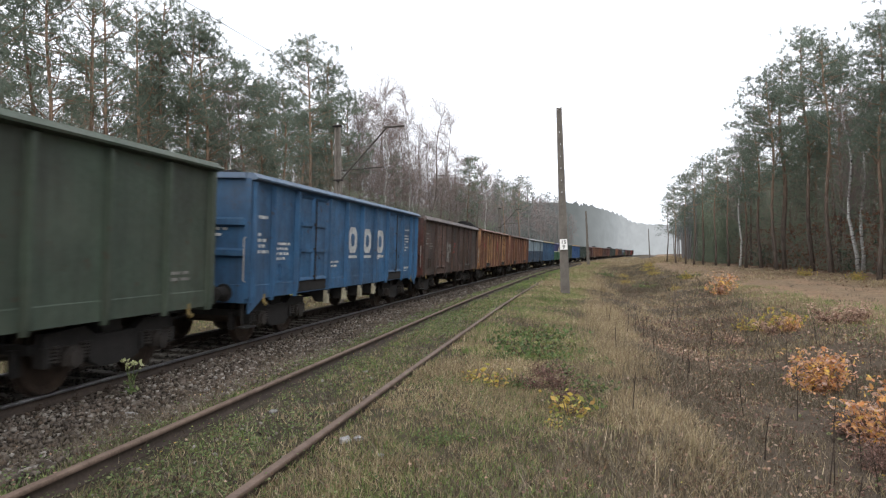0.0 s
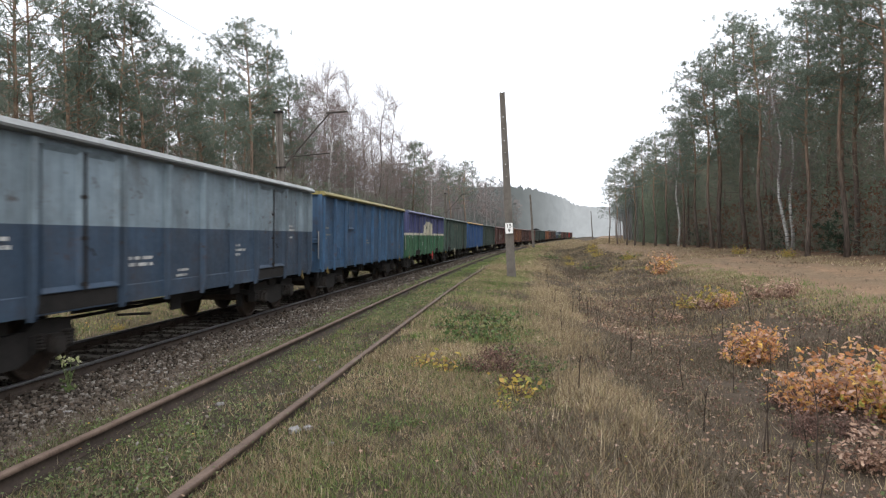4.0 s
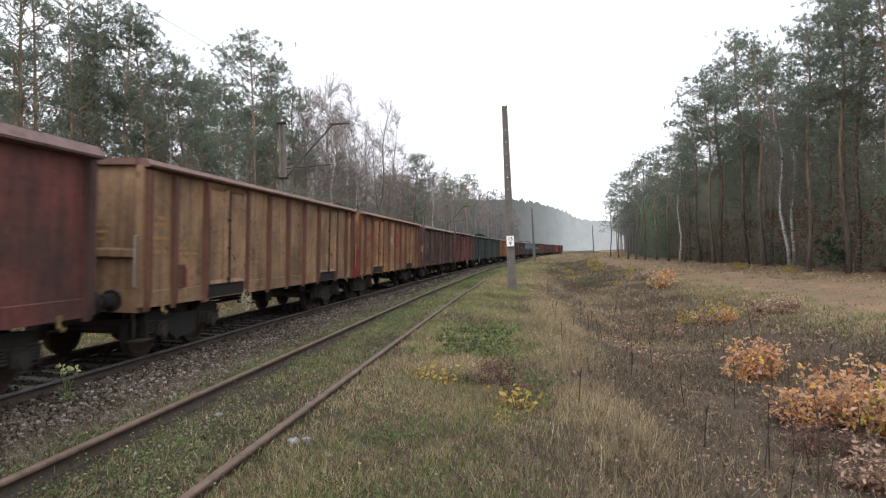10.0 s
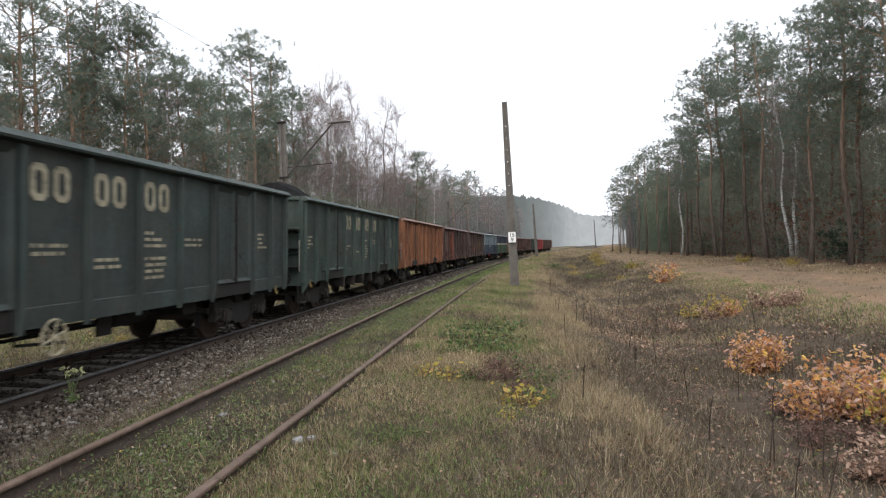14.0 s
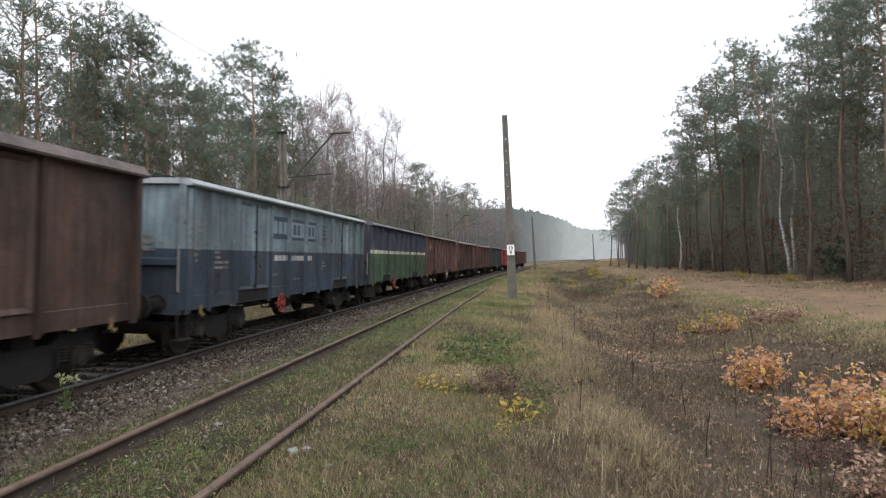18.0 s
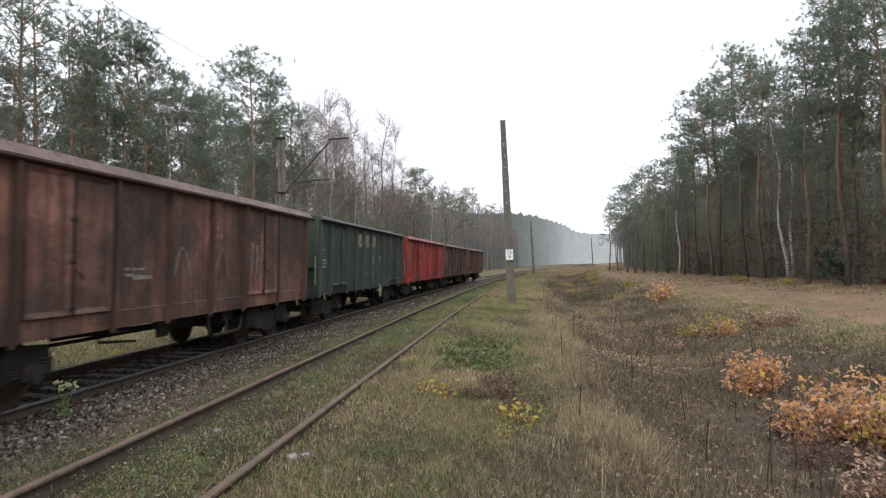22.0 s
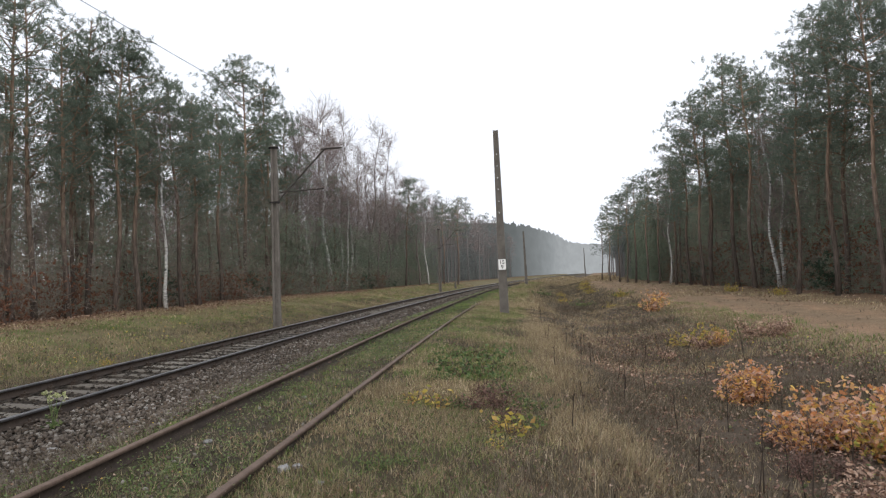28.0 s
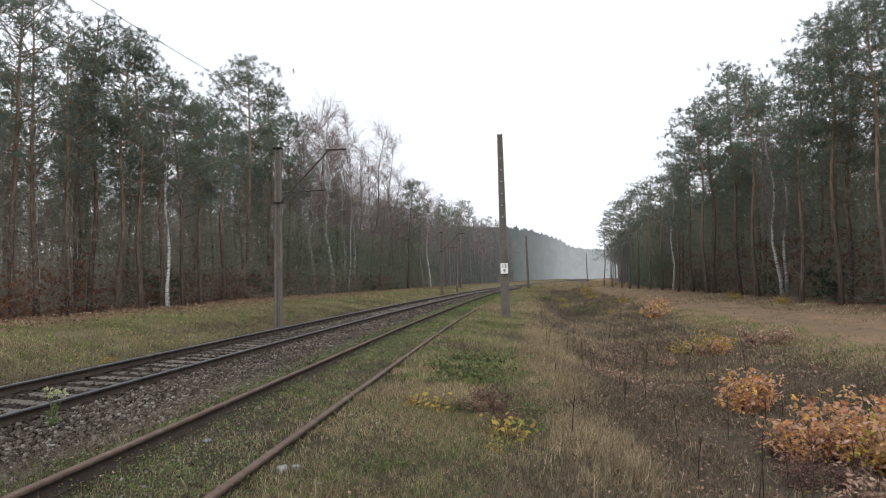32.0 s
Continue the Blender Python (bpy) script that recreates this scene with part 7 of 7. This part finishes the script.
BUSHES = [("oak", 4.0, 12.2, 0.75), ("oak", 4.3, 12.4, 0.78), ("oak", 3.75, 9.1, 0.66), ("oak", 4.15, 9.2, 0.82), ("oak", 4.55, 9.2, 0.85), ("oak", 4.45, 8.6, 0.72), ("yellow", 4.6, 8.35, 0.9),
          ("pale", 3.35, 6.9, 0.5), ("pale", 3.6, 6.7, 0.5), ("pale", 3.75, 7.1, 0.6), ("russet", 3.45, 8.4, 0.5), ("russet", 3.3, 8.0, 0.4), ("russet", 3.75, 8.0, 0.5), ("russet", 3.55, 9.6, 0.45), ("russet", 3.9, 9.3, 0.5),
          ("yellow", 5.5, 19.4, 1.0), ("yellow", 5.05, 19.8, 0.7), ("pale", 5.3, 18.9, 0.7), ("oak", 5.75, 19.0, 0.5), ("pale", 6.7, 19.2, 0.8), ("pale", 7.1, 18.6, 0.7), ("pale", 7.6, 19.5, 0.6), ("oak", 7.0, 33.0, 1.1), ("pale", 4.1, 17.8, 0.45),
          ("yellow", 6.2, 40.0, 0.55), ("green", 5.2, 46.0, 1.2), ("yellow", 4.4, 52.0, 0.8), ("green", 3.2, 60.0, 1.4), ("yellow", 8.2, 48.0, 0.8), ("green", 8.6, 50.0, 1.2), ("yellow", 7.7, 62.0, 1.1), ("yellow", 5.6, 66.0, 0.9), ("yellow", 9.0, 76.0, 1.2), ("yellow", 11.0, 95.0, 1.4), ("yellow", 14.6, 45.0, 0.9), ("yellow", 15.0, 38.0, 0.8), ("yellow", -11.4, 18.5, 0.4),
          ("green", -1.1, 13.6, 0.6), ("green", -0.5, 13.3, 0.85), ("green", -1.0, 12.2, 0.7), ("green", -0.3, 12.3, 0.6), ("green", -0.8, 11.4, 0.85), ("green", -0.2, 11.0, 0.5), ("green", -1.05, 10.7, 0.4), ("green", 0.35, 12.0, 0.4), ("green", 0.5, 10.7, 0.35),
          ("green", -0.1, 9.6, 0.5), ("green", 0.3, 8.9, 0.5), ("green", 0.15, 8.0, 0.42), ("green", -0.65, 8.7, 0.36), ("green", -1.15, 5.9, 0.28), ("green", -0.95, 6.1, 0.22), ("sprig", -0.88, 8.6, 0.85), ("sprig", -1.2, 8.75, 0.6), ("sprig", -0.12, 7.75, 0.7), ("sprig", 0.02, 7.5, 0.9), ("sprig", -0.1, 6.9, 0.4),
          ("russet", -0.3, 9.5, 0.42), ("russet", -0.15, 8.8, 0.45), ("russet", -0.42, 8.6, 0.36), ("russet", 0.0, 8.1, 0.36)]
for j, (kind, x, y, s) in enumerate(BUSHES):
    name, label, cat = SAY[kind]
    bush(name, LEAFY[kind][j % 2], LEAF[kind], x, y, s, 1.7 * j, label, cat, "bushes on the verge")


def stalk(x, y, H, seed):
    rng = np.random.default_rng(seed)
    root = new("dead_stalk")
    root.matrix_basis = pose(x, y, at_ground(x, y, 0.02))
    tagged(root, "dry brown weed stalk standing in the grass", "stalk", "dead stalks of the ditch")
    pts = bent(rng, (0, 0, 0), (rng.normal() * 0.12, rng.normal() * 0.12, 1), H, 4, 0, 0.05)
    bm = bmesh.new()
    tube(bm, pts, [0.008, 0.0075, 0.006, 0.005, 0.003], 5)
    part("stem", bm, STALK, root)
    bm = limb_tubes([(bent(rng, pts[3], rng.normal(size=3) * 0.5 + np.array([0, 0, 0.8]), H * 0.16, 2, 0, 0.1), [0.004, 0.003, 0.002]) for _ in range(5)], 3)
    part("seed_head", bm, STALK, root)


near = random.Random(12)
for j in range(64):
    y = near.uniform(5, 26)
    stalk(near.uniform(0.6, 6.2) + float(bend(y)), y, near.uniform(0.35, 0.8), j)
for j, (x, y, H) in enumerate(((3.75, 6.4, 1.15), (2.6, 7.3, 0.9), (2.95, 7.0, 0.95), (1.4, 16.5, 0.9), (1.7, 17.5, 0.85))):
    stalk(x, y, H, 100 + j)


def flowering_weed(x, y, H):
    """A tall weed with pale yellow heads beside the running rail."""
    root = new("flowering_weed")
    root.matrix_basis = pose(x, y, at_ground(x, y, 0.02))
    tagged(root, "green weed with pale yellow flower heads in ballast", "weed")
    rng = np.random.default_rng(3)
    tops = [(-0.10, 0.0, 0.98), (0.05, 0.02, 0.9), (0.0, -0.05, 0.82), (0.12, 0.05, 0.86)]
    for j, (dx, dy, f) in enumerate(tops):
        bm = bmesh.new()
        tube(bm, [(0, 0, 0), (dx * 0.3, dy * 0.3, H * f * 0.5), (dx, dy, H * f)], [0.006, 0.005, 0.003], 5)
        part("stem", bm, WEED_LEAF, root)
        v, fc = sprays(rng, np.array([(dx, dy, H * f)]) + rng.normal(size=(6, 3)) * 0.018, 6, 0.035, 0.012, 0.3)
        put("flower_head", from_arrays("flower_head", v, fc, FLOWER), FLOWER, root, "pale yellow flower head")
    v, fc = sprays(rng, np.stack([rng.normal(0, 0.05, 14), rng.normal(0, 0.05, 14), rng.uniform(0.05, 0.6, 14) * H], -1), 3, 0.09, 0.018, 0.2)
    put("foliage", from_arrays("foliage", v, fc, WEED_LEAF), WEED_LEAF, root)


FLOWER = piecewise("pale_yellow_petals", (0.42, 0.44, 0.22), (0.58, 0.58, 0.38), (0.36, 0.42, 0.16), through=0.2)
flowering_weed(-5.86, 8.3, 0.52)


def pale_stone(x, y, r, seed):
    """A rough lump of pale stone lying in the grass."""
    rng = np.random.default_rng(seed)
    bm = bmesh.new()
    bmesh.ops.create_icosphere(bm, subdivisions=2, radius=r)
    for v in bm.verts:
        v.co *= 1 + rng.normal() * 0.14
        v.co.z *= 0.6
    ob = put("stone", mesh_of(bm, "stone"), WHITE_STONE)
    ob.matrix_basis = pose(x, y, at_ground(x, y, -r * 0.3), 0, 0, 30 * seed)
    tagged(ob, "pale broken stone lying in the grass", "stone", "stones on the verge")


WHITE_STONE = mottled("pale_broken_stone", (0.13, 0.125, 0.12), (0.33, 0.325, 0.32), 9, 60, 0.9, 0.6, 0.01)
for j, (x, y, r) in enumerate(((-1.92, 5.67, 0.06), (-1.83, 5.75, 0.045), (-1.5, 5.3, 0.03), (-5.1, 7.2, 0.06), (-4.9, 8.6, 0.055), (-5.3, 9.6, 0.06), (-3.2, 7.0, 0.045), (-2.9, 9.5, 0.04))):
    pale_stone(x, y, r, j)


def motions():
    rows = [k * 0.5 for k in range(65)]
    for i, wagon in enumerate(WAGONS):
        walk(wagon, [(t, on_line(place_of(i, t))) for t in rows])
    turn = [k / FPS for k in range(961)]
    for spot, sets in WHEELSETS.items():
        first = sets[0]
        walk(first, [(t, Matrix.Translation(spot) @ Matrix.Rotation((travel(t) / 0.46) % (2 * math.pi), 4, "X")) for t in turn])
        keys = first.animation_data
        for other in sets[1:]:
            other.rotation_mode = "QUATERNION"
            other.animation_data_create()
            other.animation_data.action = keys.action
            other.animation_data.action_slot = keys.action_slot


motions()
